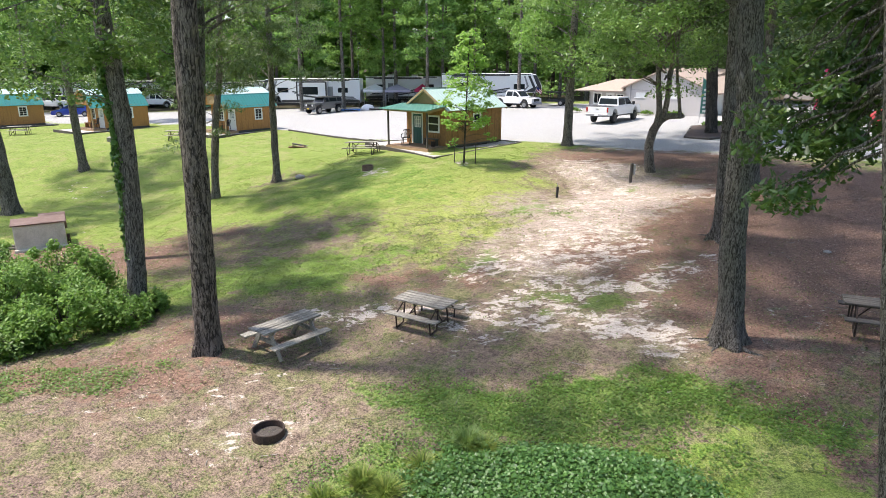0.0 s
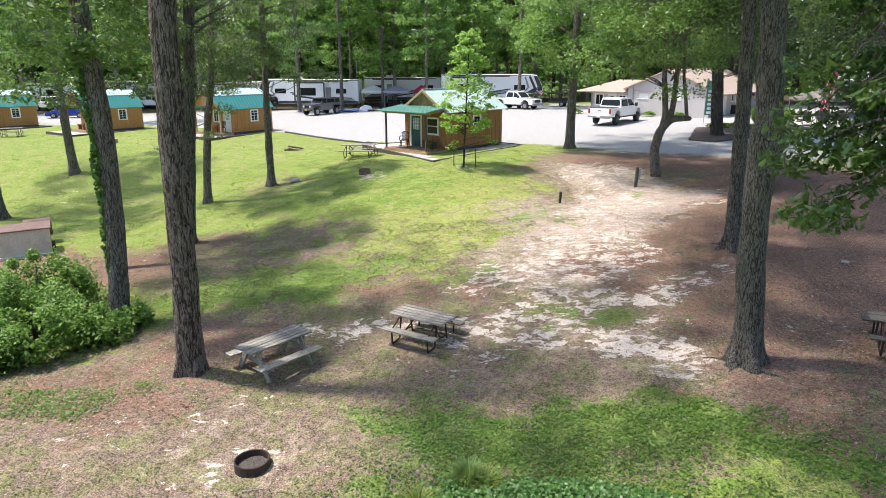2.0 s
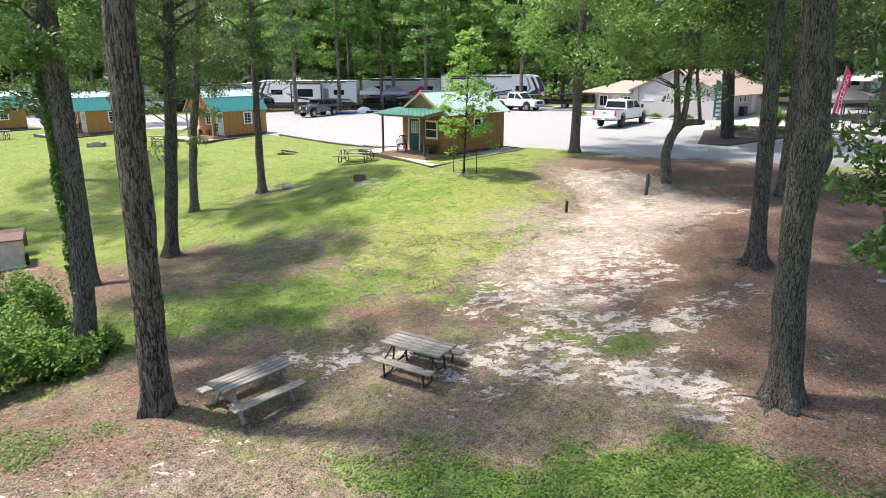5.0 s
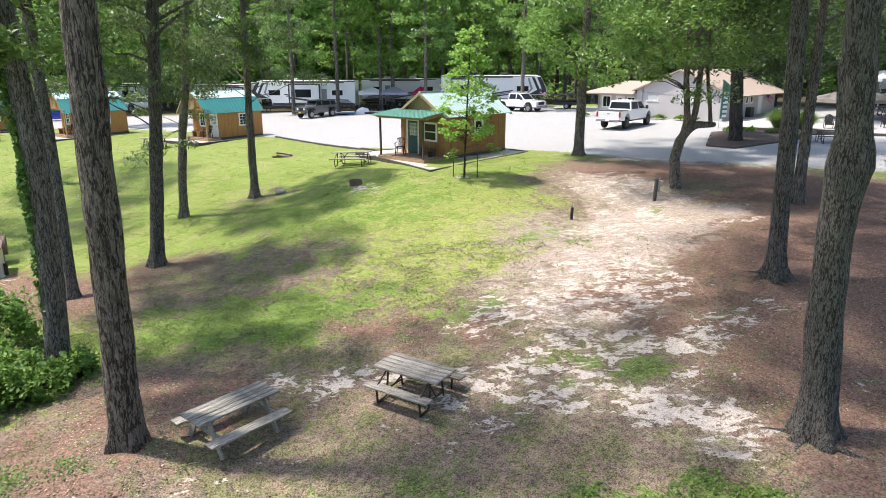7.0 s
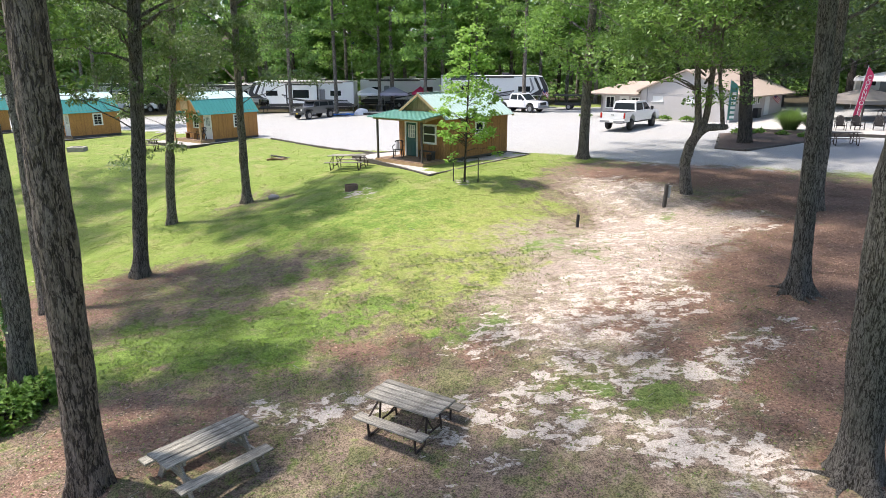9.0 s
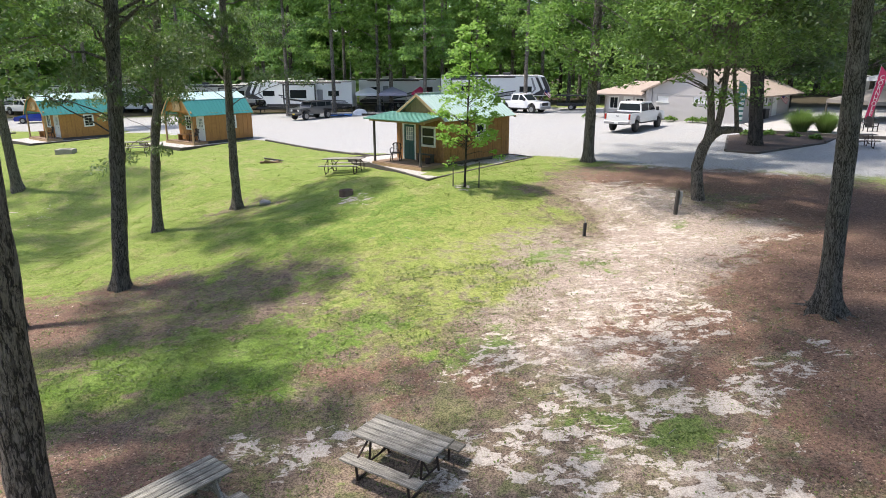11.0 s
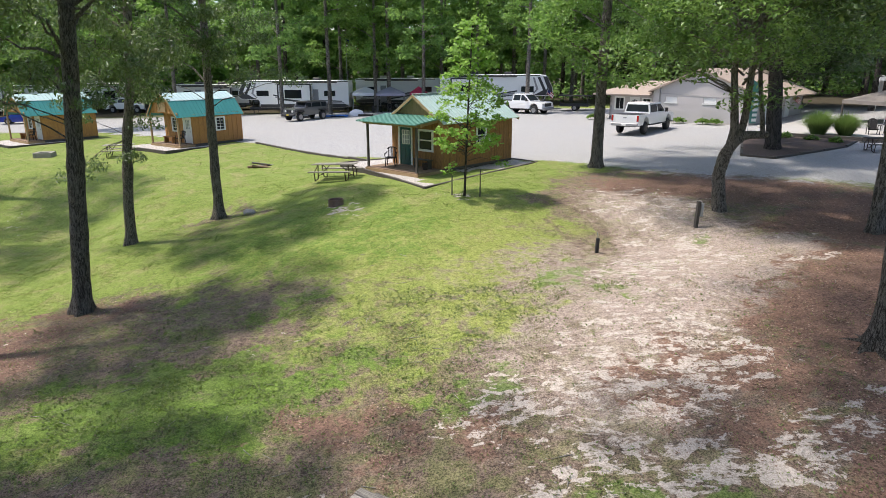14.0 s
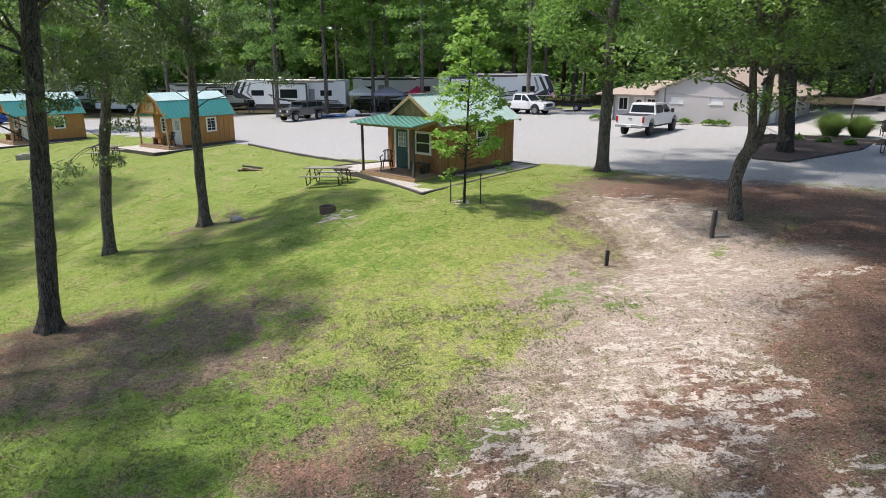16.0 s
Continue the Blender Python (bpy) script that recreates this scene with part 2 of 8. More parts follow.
M_CAR_RED = plain("red car paint", (0.42, 0.03, 0.03), 0.3, 0.1, spread=0.06, scale=1, fine=20, bump=0.0, coat=0.7)
M_TYRE = plain("tyre rubber", (0.025, 0.025, 0.026), 0.9, spread=0.2, fine=40, bump=0.2)
M_RIM = plain("alloy", (0.35, 0.35, 0.36), 0.35, 0.8, spread=0.1)
M_BLACK_RIM = plain("black alloy", (0.03, 0.03, 0.032), 0.4, 0.3, spread=0.1)
M_BLACK = plain("black plastic", (0.025, 0.025, 0.027), 0.55, spread=0.2, fine=30, bump=0.1)
M_CHAIR = plain("dark plastic", (0.018, 0.015, 0.014), 0.75, spread=0.2)
M_GLASS = glass_mat("window glass", (0.012, 0.015, 0.017))
M_GLASS_PALE = glass_mat("pale window glass", (0.22, 0.25, 0.26), 0.15)
M_CHROME = plain("chrome", (0.6, 0.6, 0.6), 0.2, 1.0, spread=0.05, bump=0.0)
M_LAMP_RED = plain("tail lamp red", (0.40, 0.02, 0.015), 0.25, spread=0.1, bump=0.0)
M_LAMP_CLEAR = plain("lamp glass", (0.65, 0.65, 0.62), 0.15, spread=0.05, bump=0.0)
M_DOOR_GREEN = plain("dark teal door paint", (0.010, 0.085, 0.085), 0.45, spread=0.12, bump=0.05)
M_RUST = plain("rusted steel", (0.045, 0.030, 0.024), 0.8, 0.2, spread=0.5, scale=4, fine=25, bump=0.5, dirt=(0.075, 0.042, 0.028))
M_CONCRETE = plain("stained concrete", (0.52, 0.50, 0.43), 0.9, spread=0.2, scale=1.2, fine=25, bump=0.3, dirt=(0.28, 0.26, 0.20))
M_SLAB = plain("pale concrete", (0.40, 0.385, 0.355), 0.9, spread=0.12, scale=0.8, fine=30, bump=0.2)
M_PAD = plain("pale pea gravel", (0.43, 0.405, 0.375), 0.95, spread=0.6, scale=1.0, fine=20, bump=0.8, dirt=(0.30, 0.28, 0.255))
M_BLOCK = plain("grey painted block", (0.50, 0.47, 0.46), 0.85, spread=0.08, scale=0.6, fine=20, bump=0.15, dirt=(0.42, 0.39, 0.38))
M_SHINGLE = plain("tan shingles", (0.36, 0.29, 0.235), 0.9, spread=0.2, scale=0.8, fine=9, bump=0.4, stretch=(3, 3, 3))
M_RUST_LID = plain("rust-brown steel lid", (0.15, 0.095, 0.08), 0.75, 0.15, spread=0.35, scale=2.5, fine=25, bump=0.3, dirt=(0.24, 0.19, 0.17))
M_STONE = plain("grey stone", (0.33, 0.31, 0.28), 0.95, spread=0.3, scale=6, fine=30, bump=0.6)
M_ASH = plain("ash", (0.075, 0.064, 0.056), 1.0, spread=0.5, scale=6, fine=40, bump=0.8)
M_MULCH = plain("dark mulch", (0.085, 0.06, 0.048), 1.0, spread=0.5, scale=2, fine=30, bump=1.0)
M_RV = plain("white gelcoat", (0.84, 0.84, 0.83), 0.35, spread=0.05, scale=0.6, fine=15, bump=0.0)
M_RV_CREAM = plain("cream gelcoat", (0.62, 0.60, 0.55), 0.4, spread=0.06, scale=0.6, fine=15, bump=0.0)
M_RV_DARK = plain("dark grey graphics", (0.04, 0.04, 0.045), 0.35, spread=0.1, bump=0.0)
M_RV_GREY = plain("mid grey graphics", (0.28, 0.28, 0.29), 0.35, spread=0.1, bump=0.0)
M_CANVAS = plain("white canvas", (0.74, 0.74, 0.75), 0.9, spread=0.08, scale=1.5, fine=30, bump=0.1)
M_CANVAS_GREY = plain("lilac grey canvas", (0.36, 0.34, 0.42), 0.9, spread=0.1, scale=1.5, fine=30, bump=0.1)
M_CANVAS_TAN = plain("tan canvas", (0.20, 0.18, 0.16), 0.9, spread=0.12, scale=1.5, fine=30, bump=0.1)
M_PINK = plain("pink cloth", (0.60, 0.04, 0.12), 0.8, spread=0.12, scale=1.5, fine=30, bump=0.1)
M_FLAG_GREEN = plain("green cloth", (0.09, 0.26, 0.22), 0.8, spread=0.12, scale=1.5, fine=30, bump=0.1)
M_FLAG_RED = plain("red cloth", (0.35, 0.02, 0.03), 0.8, spread=0.1, bump=0.0)
M_FLAG_BLUE = plain("navy cloth", (0.02, 0.03, 0.14), 0.8, spread=0.1, bump=0.0)
M_TARP = plain("blue tarpaulin", (0.03, 0.14, 0.45), 0.6, spread=0.3, scale=3, fine=20, bump=0.4)
M_STEEL = plain("galvanised steel", (0.38, 0.39, 0.40), 0.5, 0.6, spread=0.12)
M_YELLOW = plain("yellow plastic plate", (0.55, 0.42, 0.04), 0.5, spread=0.05, bump=0.0)

M_BARK_PINE = bark_mat("plated brown bark", (0.030, 0.024, 0.022), (0.315, 0.265, 0.232), 1.05, plate=0.20)
M_BARK_OAK = bark_mat("furrowed grey bark", (0.058, 0.051, 0.044), (0.38, 0.35, 0.315), 1.7, plate=0.2)
M_BARK_GREY = bark_mat("pale grey bark", (0.07, 0.06, 0.05), (0.40, 0.36, 0.32), 1.9, plate=0.16)
M_BARK_MOSSY = bark_mat("lichened grey bark", (0.044, 0.038, 0.033), (0.35, 0.325, 0.295), 2.3, 0.22, plate=0.20)
M_BARK_DARK = bark_mat("dark bark", (0.024, 0.020, 0.018), (0.17, 0.15, 0.135), 1.6)
M_LEAF = leaf_mat("oak leaves", ((0.045, 0.095, 0.022), (0.08, 0.165, 0.034), (0.135, 0.235, 0.055)))
# Darker copy of the oak leaves, with crown shade put into the colour.
M_LEAF_SHADED = leaf_mat("shaded oak leaves", ((0.024, 0.052, 0.014), (0.040, 0.082, 0.020), (0.066, 0.115, 0.030)), 0.25)
# Shade on the near boughs is put into this darker green.
M_LEAF_BOUGH = leaf_mat("dark lobed leaves", ((0.030, 0.068, 0.018), (0.052, 0.110, 0.027), (0.09, 0.165, 0.045)), 0.3, 0.45)
M_LEAF_BRIGHT = leaf_mat("maple leaves", ((0.10, 0.20, 0.046), (0.18, 0.34, 0.070), (0.33, 0.52, 0.14)), 0.52, 0.4)
# Maple green deepened: part of the canopy's shade is in this colour.
M_LEAF_MID = leaf_mat("broad maple leaves", ((0.060, 0.125, 0.034), (0.12, 0.235, 0.055), (0.25, 0.40, 0.115)), 0.42, 0.4)
M_LEAF_SAPLING = leaf_mat("young bright leaves", ((0.20, 0.38, 0.05), (0.30, 0.52, 0.085), (0.42, 0.60, 0.18)), 0.55)
M_LEAF_GREY = leaf_mat("willow oak leaves", ((0.050, 0.085, 0.032), (0.095, 0.15, 0.052), (0.20, 0.255, 0.13)), 0.28, 0.38)
M_LEAF_FAR = leaf_mat("far forest leaves", ((0.085, 0.185, 0.055), (0.16, 0.32, 0.085), (0.28, 0.47, 0.125)), 0.5)
M_LEAF_BUSH = leaf_mat("shrub leaves", ((0.075, 0.155, 0.022), (0.14, 0.28, 0.040), (0.27, 0.43, 0.09)), 0.4)
M_IVY = leaf_mat("ivy leaves", ((0.04, 0.105, 0.025), (0.07, 0.17, 0.035), (0.12, 0.24, 0.06)), 0.3, 0.45)
M_CLOVER = leaf_mat("clover leaves", ((0.065, 0.135, 0.018), (0.105, 0.205, 0.028), (0.165, 0.285, 0.050)), 0.35)
M_BLADE = leaf_mat("grass blades", ((0.09, 0.14, 0.024), (0.17, 0.24, 0.036), (0.30, 0.32, 0.075)), 0.35, 0.6)
M_BLADE_DRY = leaf_mat("dry grass blades", ((0.20, 0.16, 0.085), (0.33, 0.27, 0.15), (0.17, 0.18, 0.07)), 0.2, 0.8)
M_TALL_GRASS = leaf_mat("tall ornamental grass", ((0.09, 0.16, 0.04), (0.16, 0.25, 0.07), (0.24, 0.33, 0.12)), 0.4, 0.6)
M_LITTER = leaf_mat("dead leaves", ((0.075, 0.042, 0.030), (0.26, 0.15, 0.105), (0.15, 0.088, 0.062), (0.30, 0.185, 0.135), (0.52, 0.39, 0.30)), 0.08, 0.7)
M_WEED = leaf_mat("low weed leaves", ((0.085, 0.115, 0.032), (0.13, 0.17, 0.048), (0.215, 0.235, 0.09)), 0.3, 0.6)
# ---- ground ----
def ground_z(x, y):
    """Height of the land: a level lot beyond, a bank falling towards the viewer, lowest on the left."""
    x, y = np.asarray(x, float), np.asarray(y, float)
    xc = np.clip(x, -17, 22)
    top = 25.0 - 0.86 * xc + 0.014 * xc * xc
    drop = 2.14 + 0.0154 * xc + 0.00115 * xc * xc
    k = 6.9 + 0.2255 * xc
    soft = np.log1p(np.exp(np.clip((top - y) / k, -30, 30)))
    z = 0.12 + 0.025 * np.clip(x, -40, 40) + 0.003 * (np.clip(y, 0, 90) - 44) - drop * np.tanh(soft)
    z += 18 * np.clip((np.hypot(x, y - 20) - 150) / 60, 0, 1)
    z += 0.38 * np.exp(-((x + 1.0) ** 2 + (y - 37) ** 2) / 36)
    z -= 0.3 * np.exp(-(((y - 8) / 6) ** 2)) * np.exp(-(((x + 2) / 7) ** 2))
    z -= 0.42 * np.exp(-((x + 9.2) ** 2 + (y - 38) ** 2) / 12)
    z += 0.32 * np.exp(-((x + 13.2) ** 2 + (y - 34) ** 2) / 9)
    z -= 0.42 * np.exp(-((x - 6.5) ** 2 / 22 + (y - 30.5) ** 2 / 8))
    z -= 0.22 * np.exp(-((x + 10) ** 2 + (y - 47) ** 2) / 14)
    z += 0.26 * np.exp(-((x + 6.2) ** 2 + (y - 15.4) ** 2) / 3)
    z -= 0.14 * np.exp(-((x + 3.8) ** 2 + (y - 12.4) ** 2) / 4)
    return z


def gz(x, y):
    return float(ground_z(x, y))


def blob(x, y, cx, cy, rx, ry, turn=0.0, soft=0.5):
    """A soft-edged oval, 1 inside."""
    a = math.radians(turn)
    dx, dy = x - cx, y - cy
    u, v = (dx * math.cos(a) + dy * math.sin(a)) / rx, (-dx * math.sin(a) + dy * math.cos(a)) / ry
    d = np.sqrt(u * u + v * v)
    return np.clip((1 + soft / 2 - d) / soft, 0, 1)


LOT_EDGE = ((-60, 76), (-33, 69.5), (-24, 64.0), (-12.9, 56.4), (-9.4, 52.2), (-6.6, 49.3), (-2.0, 46.8), (3.0, 45.6), (6.0, 44.2), (9.0, 40.6), (11.0, 38.0), (13.0, 36.2), (17.0, 34.6), (22.0, 33.0), (34, 31), (60, 30))


def lot_mask(x, y):
    ex = np.interp(x, [p[0] for p in LOT_EDGE], [p[1] for p in LOT_EDGE])
    soft = np.interp(x, [-20, 5, 8, 14, 20, 30], [0.15, 0.2, 3.5, 7.0, 6.0, 3.0])
    near = np.clip((y - ex) / soft, 0, 1)
    far = np.clip((86 - 0.30 * np.abs(x - 10) ** 0.9 * (x > 10) - y) / 2.0, 0, 1)
    return near * far


def ground_masks(x, y):
    """Shares of sand, leaf litter, thin turf and lush green over the land."""
    lot = lot_mask(x, y)
    x, y = (x + 0.55 * np.sin(0.9 * y + 1.3) * np.sin(0.37 * x + 0.5) + 0.35 * np.sin(2.3 * y - 1.1 * x) + 0.2 * np.sin(4.1 * x + 3.0 * y),
            y + 0.55 * np.sin(0.8 * x + 0.4) * np.sin(0.45 * y + 2.0) + 0.3 * np.sin(2.6 * x + 1.2 * y) + 0.15 * np.sin(5.0 * y - 3.3 * x))
    sand = np.maximum.reduce([
        0.80 * blob(x, y, 7.4, 28.4, 5.2, 2.0, 66, 0.9),
        0.86 * blob(x, y, 5.2, 22.8, 3.0, 2.6, 50, 0.8),
        0.90 * blob(x, y, 3.0, 20.8, 2.8, 1.5, 8, 0.8),
        0.92 * blob(x, y, 5.4, 19.3, 4.0, 1.0, 6, 0.9),
        0.92 * blob(x, y, 1.9, 17.5, 2.2, 1.6, 20, 0.9),
        1.1 * blob(x, y, 5.1, 15.8, 2.5, 0.75, -45, 0.8),
        0.86 * blob(x, y, 5.2, 17.2, 2.2, 0.8, 8, 0.9),
        0.95 * blob(x, y, -2.3, 18.5, 1.9, 0.75, -6, 0.7),
        0.60 * blob(x, y, 0.4, 15.8, 1.6, 0.6, 0, 0.9),
        0.8 * blob(x, y, -3.7, 12.2, 0.95, 0.75, 0, 0.9),
        0.48 * blob(x, y, -4.2, 14.5, 2.6, 0.9, 10, 0.9),
        0.46 * blob(x, y, -7.2, 13.6, 3.2, 1.2, 12, 0.9),
        0.40 * blob(x, y, -14.5, 25.5, 3.4, 2.0, 0, 0.9),
        0.48 * blob(x, y, -17.5, 28.0, 3.2, 2.2, 0, 0.8),
        1.0 * blob(x, y, -3.9, 35.2, 1.2, 0.9, 0, 0.9),
        0.9 * blob(x, y, 1.35, 35.3, 0.8, 0.6, 0, 0.9),
        0.74 * blob(x, y, 8.4, 34.2, 2.6, 3.4, 10, 0.9),
        0.78 * blob(x, y, 11.4, 27.9, 1.5, 0.6, 5, 0.8),
        0.60 * blob(x, y, 11.6, 30.2, 2.2, 0.7, 5, 0.9),
        0.52 * blob(x, y, 10.0, 16.6, 1.6, 0.8, 0, 0.9),
        0.44 * blob(x, y, -22, 40.5, 3.5, 2.5, 0, 0.9),
        0.34 * blob(x, y, -5.0, 24.5, 3.2, 1.4, 10, 0.9),
    ])
    litter = np.maximum.reduce([
        1.0 * blob(x, y, 14.8, 21.8, 7.0, 7.2, 0, 0.6),
        0.9 * blob(x, y, 16.6, 31.0, 4.4, 4.0, 0, 0.6),
        0.62 * blob(x, y, 6.4, 21.6, 2.4, 2.2, 0, 0.9),
        0.70 * blob(x, y, 9.5, 17.2, 3.6, 4.0, 0, 0.7),
        0.55 * blob(x, y, 8.8, 13.4, 3.0, 2.2, 0, 0.8),
        0.62 * blob(x, y, 8.9, 10.2, 2.2, 1.6, 0, 0.8),
        0.95 * blob(x, y, 22.0, 24.0, 9.0, 8.5, 0, 0.4),
        0.85 * blob(x, y, 12.5, 37.0, 6.0, 3.0, -12, 0.9),
        0.62 * blob(x, y, -8.4, 14.8, 3.6, 1.6, 10, 0.9),
        0.75 * blob(x, y, -15.0, 25.0, 5.4, 3.4, 0, 0.8),
        0.65 * blob(x, y, -5.6, 17.4, 2.6, 1.5, 0, 0.9),
        0.55 * blob(x, y, -10.2, 28.0, 1.6, 1.2, 0, 0.9),
        0.62 * blob(x, y, -1.9, 21.3, 1.5, 0.9, -10, 0.9),
        0.5 * blob(x, y, 0.8, 19.9, 2.4, 1.0, 0, 0.9),
    ])
    thin = np.maximum.reduce([
        1.0 * blob(x, y, 0.0, 16.0, 11.0, 5.6, 0, 0.6),
        1.0 * blob(x, y, -7.0, 13.0, 8.0, 4.5, 0, 0.5),
        0.80 * blob(x, y, -7.5, 25.5, 6.0, 4.6, 0, 0.9),
        0.60 * blob(x, y, -3.0, 21.5, 6.5, 4.0, 0, 0.9),
        0.45 * blob(x, y, 1.0, 26.0, 4.0, 5.0, 0, 1.0),
        1.0 * blob(x, y, 4.6, 22.5, 4.0, 6.5, -30, 0.8),
        1.0 * blob(x, y, 7.2, 28.2, 7.6, 2.8, 62, 0.7),
        0.9 * blob(x, y, 7.9, 35.0, 3.8, 5.5, 0, 0.6),
        0.6 * blob(x, y, -9.0, 37.0, 2.2, 2.6, 0, 0.9),
        1.0 * blob(x, y, 11.0, 38.5, 5.0, 4.5, 0, 0.8),
        1.0 * blob(x, y, 14.0, 26.0, 12.0, 12.0, 0, 0.5),
    ])
    lush = np.maximum.reduce([
        1.2 * blob(x, y, 3.0, 12.75, 4.4, 1.15, -8, 0.6),
        1.0 * blob(x, y, 6.6, 11.9, 1.7, 0.95, -30, 0.6),
        0.65 * blob(x, y, 1.6, 10.6, 4.0, 1.8, 0, 0.6),
        0.8 * blob(x, y, -10.2, 14.2, 3.0, 0.9, 20, 0.7),
        0.72 * blob(x, y, 4.0, 18.1, 1.7, 0.7, 0, 0.9),
        0.66 * blob(x, y, 1.2, 21.3, 1.4, 1.0, 0, 0.9),
        1.1 * blob(x, y, -5.8, 22.2, 3.6, 2.0, 10, 0.8),
        0.95 * blob(x, y, -1.6, 23.3, 0.8, 0.6, 0, 0.8),
        0.65 * blob(x, y, -3.9, 26.6, 1.4, 0.8, 0, 0.9),
        0.65 * blob(x, y, -3.5, 32.0, 4.5, 3.6, 0, 0.8),
        0.55 * blob(x, y, 4.6, 27.0, 1.3, 1.6, 0, 0.9),
        0.6 * blob(x, y, 9.2, 30.4, 0.7, 0.4, 0, 0.9),
    ])
    return lot, sand, litter, thin, lush


def pale_mask(x, y):
    """Where the soil is dry and sandy, and where sunlit lawn is coloured lighter."""
    return np.maximum.reduce([blob(x, y, 6.9, 27.0, 7.0, 2.5, 62, 0.9), 0.8 * blob(x, y, 4.6, 21.8, 2.8, 2.4, 30, 1.0), 0.9 * blob(x, y, 8.4, 33.8, 2.6, 4.0, 10, 1.0), 0.75 * blob(x, y, 2.6, 27.0, 3.6, 6.5, 0, 1.0), 0.5 * blob(x, y, -1.5, 29.0, 4.0, 4.5, 0, 1.0), 0.45 * blob(x, y, 5.0, 16.0, 3.4, 1.6, -40, 1.0), 0.35 * blob(x, y, -4.0, 12.8, 3.2, 1.6, 0, 1.0), 0.8 * blob(x, y, 11.2, 29.4, 2.2, 1.6, 0, 0.9), blob(x, y, 9.0, 28.6, 2.4, 4.6, -10, 0.8)])


def axis_steps(lo, hi, fine_lo, fine_hi, step, grow=1.22):
    a = list(np.arange(fine_lo, fine_hi + 1e-6, step))
    s, x = step, fine_hi
    while x < hi:
        s *= grow
        x += s
        a.append(x)
    s, x = step, fine_lo
    while x > lo:
        s *= grow
        x -= s
        a.insert(0, x)
    return np.array(a)


def ground_mat():
    m, nt, ns, ls, b = node_mat("campground soil and turf")
    v = coords(nt)

    def attr(n):
        a = ns.new("ShaderNodeAttribute")
        a.attribute_name = n
        return a.outputs["Fac"]
    n_big, n_mid, n_fine, n_grit = noisen(nt, v, 0.35, 4), noisen(nt, v, 1.7, 7, 0.68, 0.6), noisen(nt, v, 8.0, 4, 0.65), noisen(nt, v, 27.0, 3, 0.7)
    grain = mathn(nt, "ADD", mathn(nt, "MULTIPLY", stepn(nt, n_grit, 0.41, 0.59), 0.66), mathn(nt, "MULTIPLY", stepn(nt, n_fine, 0.36, 0.64), 0.34))
    n_sand = noisen(nt, coords(nt, (0.8, 1.3, 1.0)), 2.5, 8, 0.68, 0.5)
    # bare soil with dead thatch
    soil = mixn(nt, grain, (0.058, 0.042, 0.033), (0.275, 0.205, 0.158))
    thatch = mixn(nt, grain, (0.095, 0.070, 0.050), (0.36, 0.275, 0.20))
    soil = mixn(nt, stepn(nt, n_mid, 0.42, 0.62), soil, thatch)
    sandy = mathn(nt, "MULTIPLY", stepn(nt, mathn(nt, "ADD", attr("pale"), mathn(nt, "MULTIPLY", mathn(nt, "SUBTRACT", n_mid, 0.5), 1.9)), 0.25, 0.95), 0.9)
    soil = mixn(nt, sandy, soil, mixn(nt, grain, (0.215, 0.168, 0.142), (0.52, 0.435, 0.38)))
    n_weed = noisen(nt, v, 1.3, 7, 0.72, 0.5)
    weed = mixn(nt, grain, (0.036, 0.055, 0.015), (0.21, 0.24, 0.08))
    weed = mixn(nt, mathn(nt, "MULTIPLY", attr("pale"), 0.8), weed, mixn(nt, grain, (0.09, 0.115, 0.03), (0.36, 0.38, 0.12)))
    soil = mixn(nt, mathn(nt, "MULTIPLY", stepn(nt, n_weed, 0.46, 0.60), mathn(nt, "SUBTRACT", 0.62, mathn(nt, "MULTIPLY", attr("pale"), 0.55))), soil, weed)
    # turf
    green = mixn(nt, grain, (0.095, 0.138, 0.028), (0.255, 0.325, 0.078))
    n_dry = noisen(nt, v, 0.9, 7, 0.7, 0.8)
    green = mixn(nt, mathn(nt, "MULTIPLY", stepn(nt, n_dry, 0.47, 0.66), 0.5), green, mixn(nt, grain, (0.15, 0.12, 0.06), (0.44, 0.37, 0.20)))
    green = mixn(nt, mathn(nt, "MULTIPLY", stepn(nt, n_dry, 0.46, 0.30), 0.6), green, mixn(nt, grain, (0.04, 0.080, 0.012), (0.15, 0.235, 0.04)))
    # Sunlight on the thin lawn is put into this yellow-green, over sandy soil.
    green = mixn(nt, mathn(nt, "MULTIPLY", attr("pale"), 0.8), green, mixn(nt, grain, (0.12, 0.14, 0.035), (0.42, 0.44, 0.13)))
    lushc = mixn(nt, grain, (0.055, 0.105, 0.013), (0.17, 0.28, 0.05))
    cover = mathn(nt, "SUBTRACT", 1.0, attr("thin"))
    gmix = mathn(nt, "ADD", mathn(nt, "MULTIPLY", cover, 0.75), mathn(nt, "MULTIPLY", mathn(nt, "SUBTRACT", n_mid, 0.5), 1.5))
    col = mixn(nt, stepn(nt, gmix, 0.14, 0.46), soil, green)
    lm = mathn(nt, "ADD", attr("lush"), mathn(nt, "MULTIPLY", mathn(nt, "SUBTRACT", n_mid, 0.5), 3.4))
    col = mixn(nt, mathn(nt, "MULTIPLY", stepn(nt, lm, 0.34, 0.86), 0.75), col, lushc)
    # fallen leaves
    vo = ns.new("ShaderNodeTexVoronoi")
    vo.inputs["Scale"].default_value = 24.0
    ls.new(v, vo.inputs["Vector"])
    rampc = ns.new("ShaderNodeSeparateColor")
    ls.new(vo.outputs["Color"], rampc.inputs[0])
    lit = mixn(nt, mathn(nt, "ADD", mathn(nt, "MULTIPLY", rampc.outputs[0], 0.5), mathn(nt, "MULTIPLY", grain, 0.5)), (0.050, 0.032, 0.025), (0.33, 0.205, 0.15))
